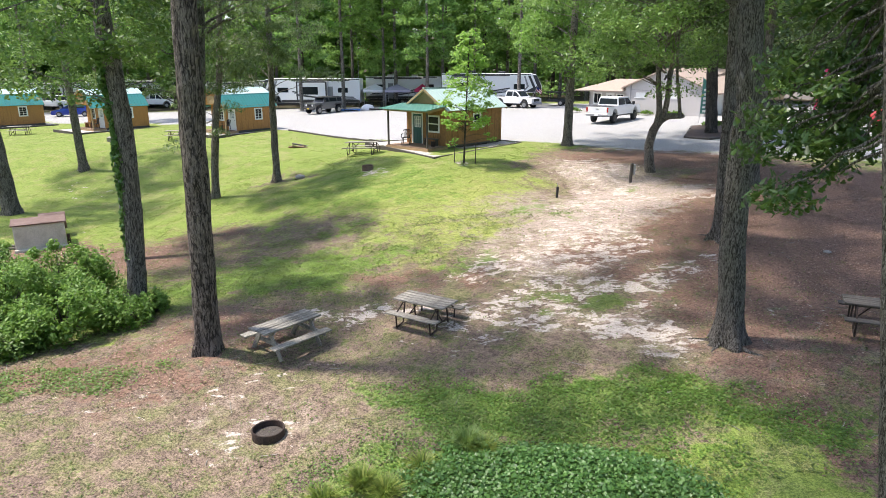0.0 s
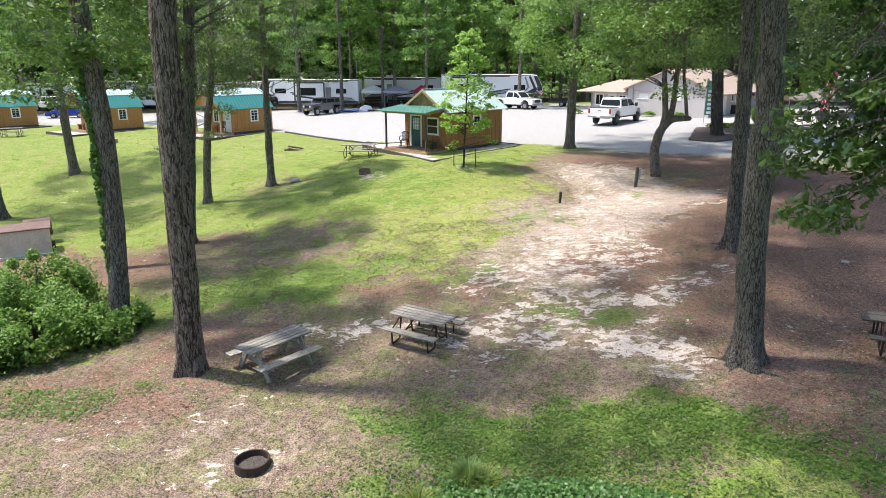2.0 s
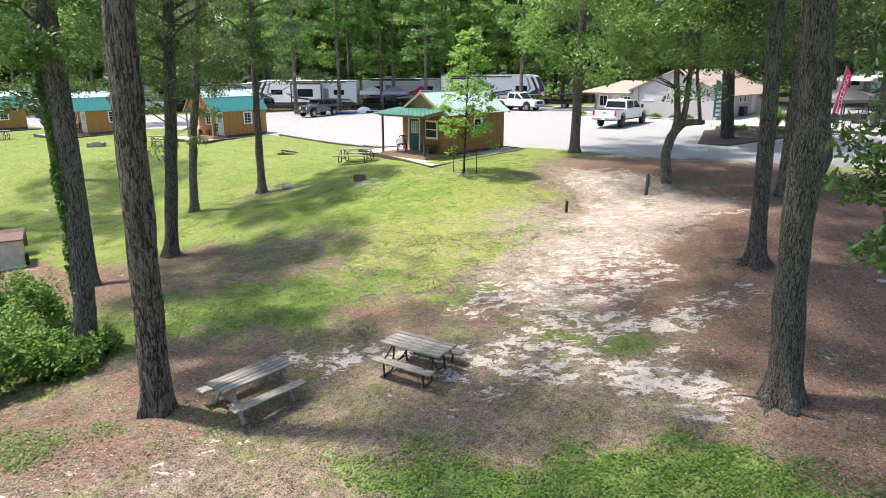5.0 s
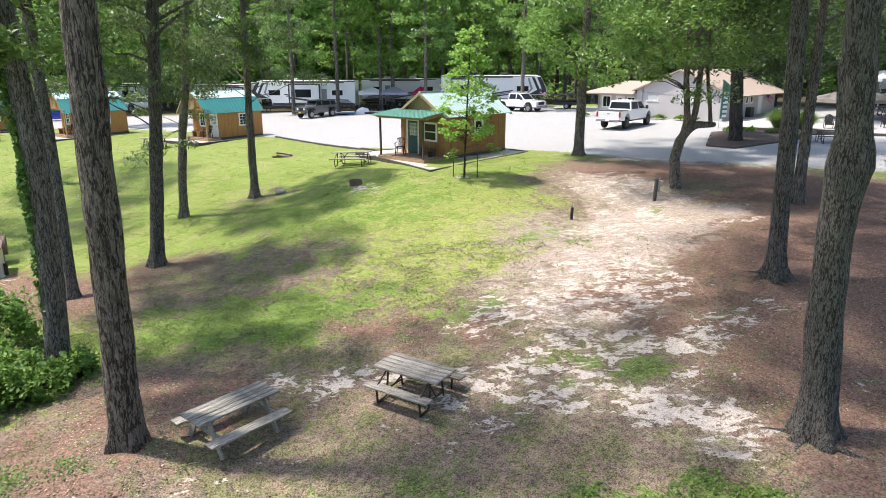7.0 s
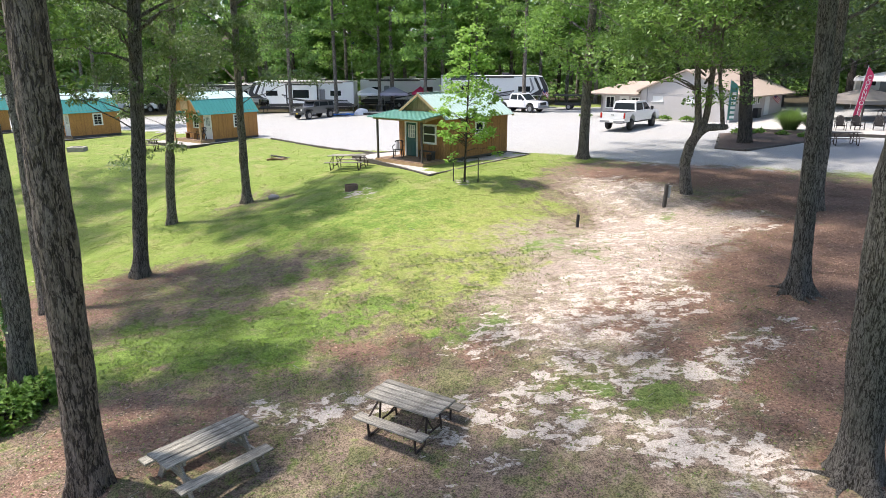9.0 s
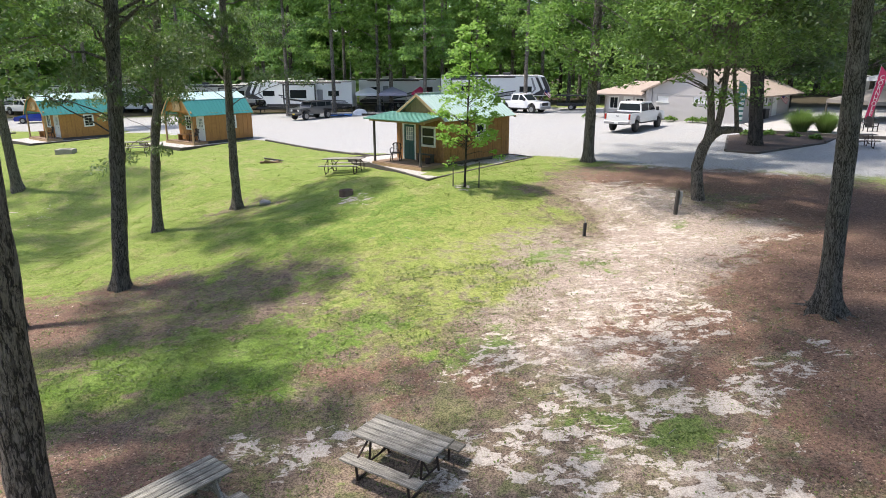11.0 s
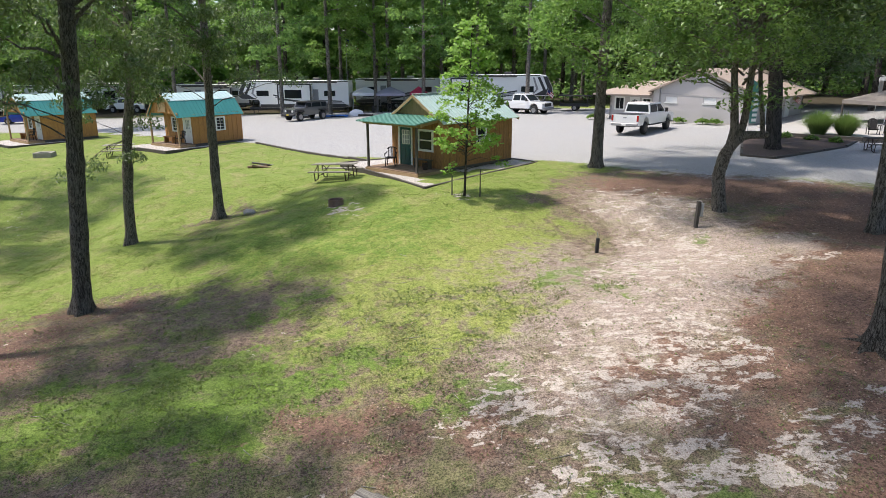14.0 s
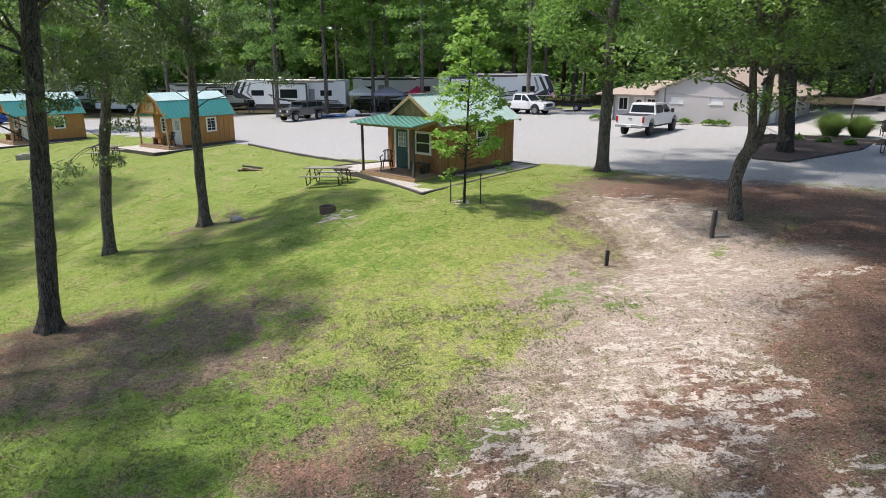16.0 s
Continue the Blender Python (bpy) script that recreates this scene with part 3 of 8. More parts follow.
    lit = mixn(nt, mathn(nt, "MULTIPLY", stepn(nt, n_big, 0.4, 0.7), 0.35), lit, mixn(nt, grain, (0.055, 0.038, 0.029), (0.27, 0.185, 0.14)))
    lf = mathn(nt, "ADD", attr("litter"), mathn(nt, "MULTIPLY", mathn(nt, "SUBTRACT", n_mid, 0.5), 2.0))
    col = mixn(nt, stepn(nt, lf, 0.38, 0.62), col, lit)
    # pale sand showing through in ragged scraps
    sandc = mixn(nt, grain, (0.33, 0.285, 0.245), (0.60, 0.535, 0.475))
    sf = mathn(nt, "ADD", mathn(nt, "ADD", mathn(nt, "MULTIPLY", attr("sand"), 0.245), n_sand), mathn(nt, "MULTIPLY", mathn(nt, "SUBTRACT", n_fine, 0.5), 0.14))
    col = mixn(nt, mathn(nt, "MULTIPLY", stepn(nt, sf, 0.715, 0.75), mathn(nt, "GREATER_THAN", attr("sand"), 0.02)), col, sandc)
    # gravel lot
    grav = mixn(nt, grain, (0.215, 0.216, 0.212), (0.455, 0.455, 0.45))
    grav = mixn(nt, mathn(nt, "MULTIPLY", stepn(nt, n_big, 0.45, 0.7), 0.35), grav, (0.36, 0.34, 0.31))
    gf = mathn(nt, "ADD", attr("lot"), mathn(nt, "MULTIPLY", mathn(nt, "SUBTRACT", n_mid, 0.5), 0.9))
    col = mixn(nt, stepn(nt, gf, 0.35, 0.65), col, grav)
    # woodland floor far off
    col = mixn(nt, attr("wood"), col, mixn(nt, n_mid, (0.035, 0.028, 0.02), (0.08, 0.068, 0.04)))
    ls.new(col, b.inputs["Base Color"])
    b.inputs["Roughness"].default_value = 0.95
    b.inputs["Specular IOR Level"].default_value = 0.2
    h = mathn(nt, "ADD", mathn(nt, "MULTIPLY", n_fine, 1.0), mathn(nt, "MULTIPLY", n_grit, 0.35))
    bumpn(nt, b, h, 0.7, 0.06)
    return m


gx, gy = axis_steps(-900, 900, -28, 24, 0.25), axis_steps(-400, 1200, 6, 58, 0.25)
GX, GY = np.meshgrid(gx, gy, indexing="ij")
GZ = ground_z(GX, GY)
rough_land = (np.abs(GX) < 40) & (GY < 60)
bumps = np.array([noise.noise((a * 0.9, b2 * 0.9, 0)) * 0.03 + noise.noise((a * 2.6, b2 * 2.6, 5)) * 0.015 for a, b2 in zip(GX[rough_land], GY[rough_land])])
GZ[rough_land] += bumps * (1 - lot_mask(GX, GY)[rough_land])
ni, nj = GX.shape
ii, jj = np.meshgrid(np.arange(ni - 1), np.arange(nj - 1), indexing="ij")
gf = np.stack([ii * nj + jj, (ii + 1) * nj + jj, (ii + 1) * nj + jj + 1, ii * nj + jj + 1], -1).reshape(-1, 4)
ground = raw("ground", np.stack([GX, GY, GZ], -1).reshape(-1, 3), gf, ground_mat(), smooth=True)
tagged(ground, "grassy bank with sand, dead leaves and a gravel lot", "ground", kind="structure")
for nm, val in zip(("lot", "sand", "litter", "thin", "lush"), ground_masks(GX, GY)):
    a = ground.data.attributes.new(nm, "FLOAT", "POINT")
    a.data.foreach_set("value", val.ravel().astype(np.float32))
a = ground.data.attributes.new("pale", "FLOAT", "POINT")
a.data.foreach_set("value", pale_mask(GX, GY).ravel().astype(np.float32))
wood = np.maximum.reduce([np.clip((GY - 84) / 4, 0, 1), np.clip((GY - 78 + 0.6 * (GX - 28)) / 3, 0, 1) * (GX > 28), np.clip((np.hypot(GX, GY - 20) - 66) / 5, 0, 1) * (GY < 40)]) * (1 - 0.9 * lot_mask(GX, GY) * (GX < 30))
a = ground.data.attributes.new("wood", "FLOAT", "POINT")
a.data.foreach_set("value", wood.ravel().astype(np.float32))
# ---- trees and plants ----
def leaf_quads(rnd, pos, size, droop=0.35, slim=0.5, jitter=0.35, flat=1.0):
    """Folded leaf blades of two triangles at the given places."""
    n = len(pos)
    az = rnd.uniform(0, 2 * np.pi, n)
    tilt = rnd.normal(-droop, 0.45 * flat, n)
    d = np.stack([np.cos(az) * np.cos(tilt), np.sin(az) * np.cos(tilt), np.sin(tilt)], 1)
    up = np.stack([rnd.normal(0, 0.45 * flat, n), rnd.normal(0, 0.45 * flat, n), np.ones(n)], 1)
    s = np.cross(d, up)
    s /= np.linalg.norm(s, axis=1)[:, None]
    nrm = np.cross(s, d)
    L = size * rnd.uniform(1 - jitter, 1 + jitter, n)[:, None]
    W = L * slim * 0.5
    base, tip = pos - d * L * 0.5, pos + d * L * 0.5
    mid = pos + d * L * 0.05 + nrm * L * 0.10
    V = np.stack([base, mid + s * W, tip, mid - s * W], 1).reshape(-1, 3)
    o = np.arange(n)[:, None] * 4
    F = np.concatenate([o + np.array([[0, 1, 2]]), o + np.array([[0, 2, 3]])], 1).reshape(-1, 3)
    return V, F


def lobed_leaves(rnd, pos, size, droop=0.3):
    """Broad lobed leaves, as fans about the midrib."""
    shape = np.array([(-0.5, 0), (-0.2, 0.16), (-0.08, 0.10), (0.08, 0.27), (0.2, 0.14), (0.34, 0.22), (0.5, 0), (0.34, -0.22), (0.2, -0.14), (0.08, -0.27), (-0.08, -0.10), (-0.2, -0.16)])
    n = len(pos)
    az = rnd.uniform(0, 2 * np.pi, n)
    tilt = rnd.normal(-droop, 0.4, n)
    d = np.stack([np.cos(az) * np.cos(tilt), np.sin(az) * np.cos(tilt), np.sin(tilt)], 1)
    up = np.stack([rnd.normal(0, 0.45, n), rnd.normal(0, 0.45, n), np.ones(n)], 1)
    s = np.cross(d, up)
    s /= np.linalg.norm(s, axis=1)[:, None]
    nrm = np.cross(s, d)
    L = (size * rnd.uniform(0.65, 1.3, n))[:, None, None]
    lift = -np.abs(shape[:, 1])[None, :, None] * 0.35
    V = pos[:, None] + L * (shape[None, :, :1] * d[:, None] + shape[None, :, 1:] * s[:, None] + lift * nrm[:, None])
    C = pos[:, None] + L * 0.0
    V = np.concatenate([C, V], 1)
    k = len(shape)
    fan = np.array([(0, 1 + i, 1 + (i + 1) % k) for i in range(k)])
    F = (np.arange(n)[:, None, None] * (k + 1) + fan[None]).reshape(-1, 3)
    return V.reshape(-1, 3), F


def clump_points(rnd, centres, radii, per, flat=0.45):
    """Points in flattened sprays about the centres, denser to the outside."""
    k = len(centres)
    u = rnd.normal(0, 1, (k, per, 3))
    u /= np.linalg.norm(u, axis=2)[..., None]
    r = rnd.uniform(0.15, 1, (k, per, 1)) ** 0.6
    p = u * r * radii[:, None, None]
    p[..., 2] *= flat
    p[..., 2] -= 0.25 * (p[..., 0] ** 2 + p[..., 1] ** 2) / radii[:, None]
    return (centres[:, None] + p).reshape(-1, 3)


def limb(rnd, a, b, r, seg=6, steps=7, sag=0.0):
    a, b = np.array(a, float), np.array(b, float)
    t = np.linspace(0, 1, steps)[:, None]
    L = np.linalg.norm(b - a)
    p = a + (b - a) * t + np.sin(np.pi * t) * np.array([[0, 0, sag * L]]) + rnd.normal(0, 0.025 * L, (steps, 3)) * np.sin(np.pi * t)
    return tube(p, r * (1 - 0.82 * t[:, 0]), seg, 0.08, rnd)


def trunk_geo(rnd, height, r0, lean=(0, 0), bend=0.12, taper=0.55, flare=0.9, seg=20, path=None, knots=()):
    n = max(14, int(height * 4))
    t = np.linspace(0, 1, n)
    z = -0.35 + (height + 0.35) * t ** 1.25
    ph = rnd.uniform(0, 6.28, 2)
    if path is None:
        x = lean[0] * z + bend * np.sin(z * 0.45 + ph[0]) - bend * math.sin(ph[0])
        y = lean[1] * z + bend * np.sin(z * 0.38 + ph[1]) - bend * math.sin(ph[1])
        P = np.stack([x, y, z], 1)
    else:
        q = np.array(path, float)
        P = np.stack([np.interp(z, q[:, 2], q[:, 0]), np.interp(z, q[:, 2], q[:, 1]), z], 1)
    R = r0 * (1 - taper * t)
    for kz, amount, width in knots:
        R = R * (1 + amount * np.exp(-((z - kz) / width) ** 2))
    fl = flare * np.exp(-np.clip(z, 0, None) / 0.32)
    return P, R, tube(P, R, seg, 0.045, rnd, fl)


def tree(name, x, y, height, r0, label, bark, leaf, crown=(5, 14), spread=4.0, clumps=60, per=70, size=0.3, seed=1, lean=(0, 0), crown_r=None,
         slim=0.5, limbs=9, group="trees", low=(), flat=0.45, droop=0.35, shape="round", path=None, flare=0.9, seg=20, taper=0.55, stems=(), bend=0.03, roots=0, knots=()):
    """A tree: flared trunk with limbs, and a crown of many small leaves in sprays. low: extra sprays, hanging or unseen
    overhead for shade.
    """
    rnd = np.random.default_rng(seed)
    e = thing(name, pose(x, y, gz(x, y), 0, 0, 0), label, "tree", group)
    P, R, geo = trunk_geo(rnd, height, r0, lean, bend, taper, flare, seg, path, knots)
    chunks = [geo] if not stems else []
    for pts in stems:
        q = np.array(pts, float)
        t = np.linspace(0, len(q) - 1, 6 * len(q))
        sm = np.stack([np.interp(t, np.arange(len(q)), q[:, i]) for i in range(4)], 1)
        for _ in range(4):
            sm[1:-1] = 0.25 * sm[:-2] + 0.5 * sm[1:-1] + 0.25 * sm[2:]
        chunks.append(tube(sm[:, :3], sm[:, 3] * np.where(sm[:, 2] > 2.2, 0.66, 0.76), 14, 0.06, rnd))
    for i in range(roots):
        ra = 2 * math.pi * (i + rnd.uniform(-0.25, 0.25)) / roots
        rl = rnd.uniform(0.7, 1.4)
        d = np.linspace(r0 * 0.7, rl, 9)
        aa = ra + 0.35 * np.sin(d * 2.2 + i)
        px, py = d * np.cos(aa), d * np.sin(aa)
        pz = ground_z(x + px, y + py) - gz(x, y) + 0.12 * np.exp(-(d - r0) / 0.25) + 0.02 * np.sin(d * 5 + i) - 0.03 - 0.04 * d / rl
        chunks.append(tube(np.stack([px, py, pz], 1), np.linspace(0.085, 0.015, 9), 8, 0.1, rnd))
    z0, z1 = crown
    a = rnd.uniform(0, 2 * np.pi, clumps)
    if shape == "round":
        zz = z0 + (z1 - z0) * rnd.uniform(0, 1, clumps) ** 0.9
        f = (zz - z0) / (z1 - z0)
        lim = spread * np.sqrt(np.clip(1 - (2 * f - 0.85) ** 2 / 1.6, 0.12, 1))
    elif shape == "spindle":
        zz = z0 + (z1 - z0) * rnd.uniform(0, 1, clumps) ** 1.1
        f = (zz - z0) / (z1 - z0)
        lim = spread * np.sqrt(np.clip(np.sin(np.pi * (0.15 + 0.8 * f)), 0.02, 1)) * (1.05 - 0.5 * f)
    else:
        zz = z0 + (z1 - z0) * rnd.uniform(0, 1, clumps)
        f = (zz - z0) / (z1 - z0)
        lim = spread * (1.02 - f) ** 0.8
    rr = lim * rnd.uniform(0.25, 1.0, clumps) ** 0.6
    ax = np.interp(zz, P[:, 2], P[:, 0])
    ay = np.interp(zz, P[:, 2], P[:, 1])
    C = np.stack([ax + rr * np.cos(a), ay + rr * np.sin(a), zz], 1)
    if low:
        C = np.concatenate([C, np.array(low, float)])
    cr = (crown_r or spread * 0.24) * rnd.uniform(0.7, 1.25, len(C))
    pick = list(rnd.permutation(clumps)[:limbs]) + list(range(clumps, len(C)))
    for i in pick:
        h = max(min(0.8, height * 0.2) if height < 8 else z0 * 0.75, C[i, 2] - np.hypot(C[i, 0] - np.interp(C[i, 2], P[:, 2], P[:, 0]), C[i, 1] - np.interp(C[i, 2], P[:, 2], P[:, 1])) * rnd.uniform(0.15, 0.5))
        h = min(h, height * 0.96)
        s = (np.interp(h, P[:, 2], P[:, 0]), np.interp(h, P[:, 2], P[:, 1]), h)
        far = np.linalg.norm(C[i] - np.array(s))
        rl = min(np.interp(h, P[:, 2], R) * 0.4, 0.02 + 0.013 * far if i < clumps else 0.010 + 0.004 * far)
        chunks.append(limb(rnd, s, C[i], rl, 6, 7, 0.06))
    V, F = join_raw(chunks)
    raw("trunk", V, F, bark, e, smooth=True)
    pos = clump_points(rnd, C, cr, per, flat)
    V, F = leaf_quads(rnd, pos, size, droop, slim)
    raw("crown", V, F, leaf, e)
    return e


# trees on the bank
L = "tall pine trunk with plated brown bark on bare soil"
# low: unseen clumps added overhead to shade the sand and table ground.
tree("pine_tree", -6.05, 15.56, 19, 0.305, L, M_BARK_PINE, M_LEAF, (13.5, 20), 3.2, 26, 58, 0.30, 11, (0.040, 0), crown_r=1.05, taper=0.18, flare=0.55, seg=28, knots=((4.7, 0.04, 0.3), (6.6, 0.05, 0.25)), low=tuple((-0.6 + 1.5 * (i % 7) + 0.6 * (i // 7 % 2), 0.4 + 1.45 * (i // 7) + 0.5 * (i % 2), 13.5 + 0.9 * (i % 3)) for i in range(35)))
ivy_tree = tree("oak_tree", -9.6, 19.42, 17, 0.285, "grey oak with ivy up one side, beside a shrub", M_BARK_OAK, M_LEAF, (7.6, 17), 3.0, 60, 120, 0.20, 12, low=((-2.0, -0.6, 6.9), (1.6, 0.8, 7.2), (-3.2, 0.5, 7.4), (0.6, -0.9, 7.9), (-1.2, 0.9, 6.6)), taper=0.3, flare=0.6, seg=28,
     path=((0, 0, -0.4), (0, 0, 0.3), (0.18, 0, 2.4), (0.27, 0, 4.4), (0.28, 0, 6.2), (0.1, 0, 8.5), (-0.5, 0.4, 17)))
# low: clumps added above view to shade the lower lawn.
tree("oak_tree", -12.4, 25.06, 17, 0.225, "slender grey oak leaning over the bank", M_BARK_OAK, M_LEAF, (8.5, 17), 3.4, 60, 100, 0.22, 13, (-0.08, 0.14), taper=0.35, flare=0.5, crown_r=1.0, low=tuple((-3.4 + 1.4 * (i % 7) + 0.5 * (i // 7 % 2), -5.4 + 1.3 * (i // 7) + 0.4 * (i % 2), 11.0 + 0.8 * (i % 3)) for i in range(35) if i % 7 < 5 and i % 6 != 4))
tree("willow_oak_tree", -10.82, 28.3, 15, 0.265, "dark-barked oak with drooping narrow leaves", M_BARK_MOSSY, M_LEAF_GREY, (7.0, 13.5), 3.2, 52, 215, 0.165, 14, (0.10, 0), slim=0.34, droop=0.5, taper=0.35, flare=0.7, limbs=22, low=((-2.6, -0.6, 6.7), (-1.4, 0.4, 6.4), (1.5, -0.5, 6.5), (2.6, 0.5, 6.8), (-3.6, 0.3, 6.9)), knots=((2.6, 0.10, 0.18), (4.6, 0.12, 0.15)))
tree("willow_oak_tree", -12.18, 34.53, 13, 0.21, "slender grey oak with drooping narrow leaves", M_BARK_GREY, M_LEAF_GREY, (5.6, 14), 3.0, 74, 220, 0.165, 15, slim=0.34, droop=0.5, low=((1.4, -0.3, 4.9), (-1.4, 0.2, 5.0), (0.7, -0.3, 3.6), (-0.9, -0.4, 3.3), (-1.6, -0.3, 2.9)), taper=0.4, flare=0.6, limbs=18,
     path=((0, 0, -0.4), (0.1, 0, 0.4), (0.2, 0, 1.9), (0.45, 0, 4.1), (0.84, 0, 6.2), (1.5, 0, 13)), knots=((2.9, 0.18, 0.2), (4.5, 0.14, 0.25)))
tree("willow_oak_tree", -9.42, 37.33, 14, 0.215, "slender grey oak on the crest of the bank", M_BARK_GREY, M_LEAF_GREY, (6.0, 14), 3.2, 80, 220, 0.165, 16, (0.010, 0), slim=0.34, droop=0.5, limbs=20, knots=((2.2, 0.12, 0.2), (3.6, 0.12, 0.2)), low=((2.8, 0.4, 6.2), (3.4, 1.0, 6.0), (-2.4, -0.3, 6.1), (1.7, -0.8, 6.0)), taper=0.45, flare=0.9)
tree("oak_tree", -23.6, 35.1, 17, 0.45, "stout grey oak above the concrete box", M_BARK_OAK, M_LEAF, (6.5, 17), 5.0, 70, 110, 0.24, 17, (-0.07, 0), flare=0.5)
tree("oak_tree", -24.3, 44.2, 15, 0.30, "grey oak standing on the lawn", M_BARK_GREY, M_LEAF, (5.4, 15), 5.0, 76, 120, 0.22, 18, (-0.03, 0), low=((-3.5, 0, 6.2), (-2, 1, 6.0)), flare=0.6)
# low: two unseen bough grids, added to shade the leaf litter.
tree("oak_tree", 10.0, 22.28, 16, 0.255, "grey lichened oak with spreading root flare", M_BARK_MOSSY, M_LEAF, (8.2, 16), 5.6, 80, 85, 0.28, 21, (-0.05, 0), flare=1.3, taper=0.3, seg=24, roots=9, low=tuple((-10.4 + 0.9 * (i % 8), -4.6 + 1.3 * (i // 8) + 0.4 * (i % 3), 12.5 + 0.7 * (i % 4)) for i in range(0, 32, 2)) + tuple((-6.2 + 1.35 * (i % 6) + 0.5 * (i // 6 % 2), -4.5 + 1.5 * (i // 6) + 0.4 * (i % 2), 11.0 + 0.7 * (i % 4)) for i in range(42)))
# low: unseen high boughs added for shade on the right of the bank.
tree("oak_tree", 7.31, 15.06, 18, 0.325, "stout knotty oak with rough lichened bark", M_BARK_MOSSY, M_LEAF, (9.5, 18), 4.0, 70, 75, 0.28, 22, flare=0.8, taper=0.45, seg=28, roots=6,
     path=((0, 0, -0.4), (-0.05, 0, 0.6), (-0.12, 0, 1.6), (-0.22, 0, 2.6), (-0.27, 0, 3.8), (-0.25, 0, 4.6), (-0.22, 0, 5.3), (-0.28, 0, 6.1), (-0.36, 0, 7.0), (-0.46, 0, 8.0), (-0.9, 0, 18)), knots=((5.2, 0.34, 0.35), (4.6, 0.10, 0.5), (6.6, 0.12, 0.22), (2.0, 0.05, 0.4)), low=tuple((-6.2 + 0.9 * (i % 7), -6.0 + 1.2 * (i // 7) + 0.4 * (i % 3), 13.0 + 0.7 * (i % 4)) for i in range(0, 42, 2)))
# The grid in low is unseen canopy, added to shade litter and gravel.
tree("oak_tree", 14.7, 30.0, 16, 0.235, "tall oak at the gravel's edge", M_BARK_OAK, M_LEAF_SHADED, (6.8, 16), 4.5, 100, 90, 0.26, 23, (-0.02, 0), low=((3.0, -0.6, 5.8), (4.0, 0.5, 6.4)) + tuple((-5.5 + 1.6 * (i % 7) + 0.5 * (i % 3), -5.5 + 1.7 * (i // 7), 11.0 + 0.8 * (i % 4)) for i in range(49)), flare=0.7)
tree("maple_tree", 8.29, 42.26, 15, 0.31, "grey-trunked maple at the edge of the gravel", M_BARK_GREY, M_LEAF_BRIGHT, (6.0, 16), 4.0, 110, 170, 0.215, 24, (0.015, 0), low=((0.2, -0.4, 4.6), (-0.9, 0.3, 5.0), (1.3, -0.6, 4.3), (1.9, -0.4, 5.4), (-1.8, 0, 5.6)), flare=0.6)
# Last grid in low: high clumps, mostly unseen, added to shade the lot's edge.
tree("maple_tree", 10.9, 33.26, 9, 0.30, "crooked maple with a sharp bend and three stems", M_BARK_GREY, M_LEAF_MID, (5.6, 11), 4.4, 120, 170, 0.175, 25, flare=0.6, limbs=14,
     path=((0, 0, -0.4), (0.3, 0, 2.2), (0.4, 0, 9.2)),
     stems=(((0.05, 0, -0.45, 0.46), (0.0, 0, 0.11, 0.36), (-0.1, 0, 0.68, 0.31), (-0.18, 0, 1.36, 0.29), (-0.05, 0, 2.03, 0.29), (0.25, 0, 2.60, 0.31), (0.7, 0, 2.85, 0.24), (1.25, 0.05, 2.82, 0.20), (1.5, 0.05, 2.85, 0.17), (1.52, 0.05, 2.86, 0.02)),
            ((0.15, 0, 2.49, 0.26), (0.22, 0, 3.16, 0.22), (0.02, 0, 4.52, 0.19), (-0.05, 0.1, 6.10, 0.16), (0.1, 0.1, 10.17, 0.04)),
            ((0.4, 0, 2.71, 0.22), (0.55, 0, 3.39, 0.20), (0.58, 0, 4.75, 0.18), (0.6, -0.1, 6.33, 0.14), (0.9, -0.1, 9.72, 0.04)),
            ((1.3, 0.05, 2.82, 0.14), (1.22, 0.05, 3.39, 0.13), (0.95, 0.1, 4.97, 0.11), (0.85, 0.1, 6.78, 0.08), (1.3, 0.1, 9.04, 0.03))),
     low=((-3.4, -0.5, 5.0), (-2.6, 0.4, 5.4), (-1.8, -0.9, 5.1), (2.2, 0.3, 5.4), (-4.0, 0.2, 5.6), (-3.0, -1.2, 5.3), (-4.4, -0.8, 5.9), (3.4, -0.9, 6.2), (-0.4, -1.8, 6.3), (1.0, -0.9, 4.4), (0.2, -0.6, 4.2)) + tuple((-6.0 + 1.2 * (i % 6), 0.8 + 1.5 * (i // 6) + 0.4 * (i % 3), 8.6 + 0.6 * (i % 4)) for i in range(22)), taper=0.45)
# The grid in low is canopy above view, added to darken the gravel.
tree("oak_tree", 19.3, 46.3, 15, 0.42, "dark straight oak in a mulched bed", M_BARK_DARK, M_LEAF_SHADED, (5.2, 16), 5.6, 120, 130, 0.26, 26, (-0.09, 0), low=((3.6, -0.4, 4.4), (2.6, 0.6, 4.2), (-2.5, 0.4, 4.9), (4.4, 0.4, 4.9)) + tuple((-13.0 + 1.8 * (i % 8) + 0.5 * (i % 3), -10.5 + 1.7 * (i // 8), 12.0 + 0.8 * (i % 4)) for i in range(72)), flare=0.45, taper=0.35)

tree("oak_tree", 37.0, 57.5, 16, 0.6, "broad dark oak shading the patio", M_BARK_DARK, M_LEAF_SHADED, (5.0, 16), 7.0, 130, 90, 0.36, 27, (0, 0), flare=0.4, taper=0.35)

# ivy up the trunk
rnd = np.random.default_rng(5)
zz = 1.6 + 6.6 * rnd.uniform(0, 1, 1700) ** 0.8
aa = rnd.normal(3.3, 0.42, 1700) + 0.25 * np.sin(zz * 1.7)
rr = 0.25 + rnd.uniform(0.0, 1.0, 1700) * (0.05 + 0.035 * zz) * (0.75 + 0.25 * np.sin(3.1 * zz))
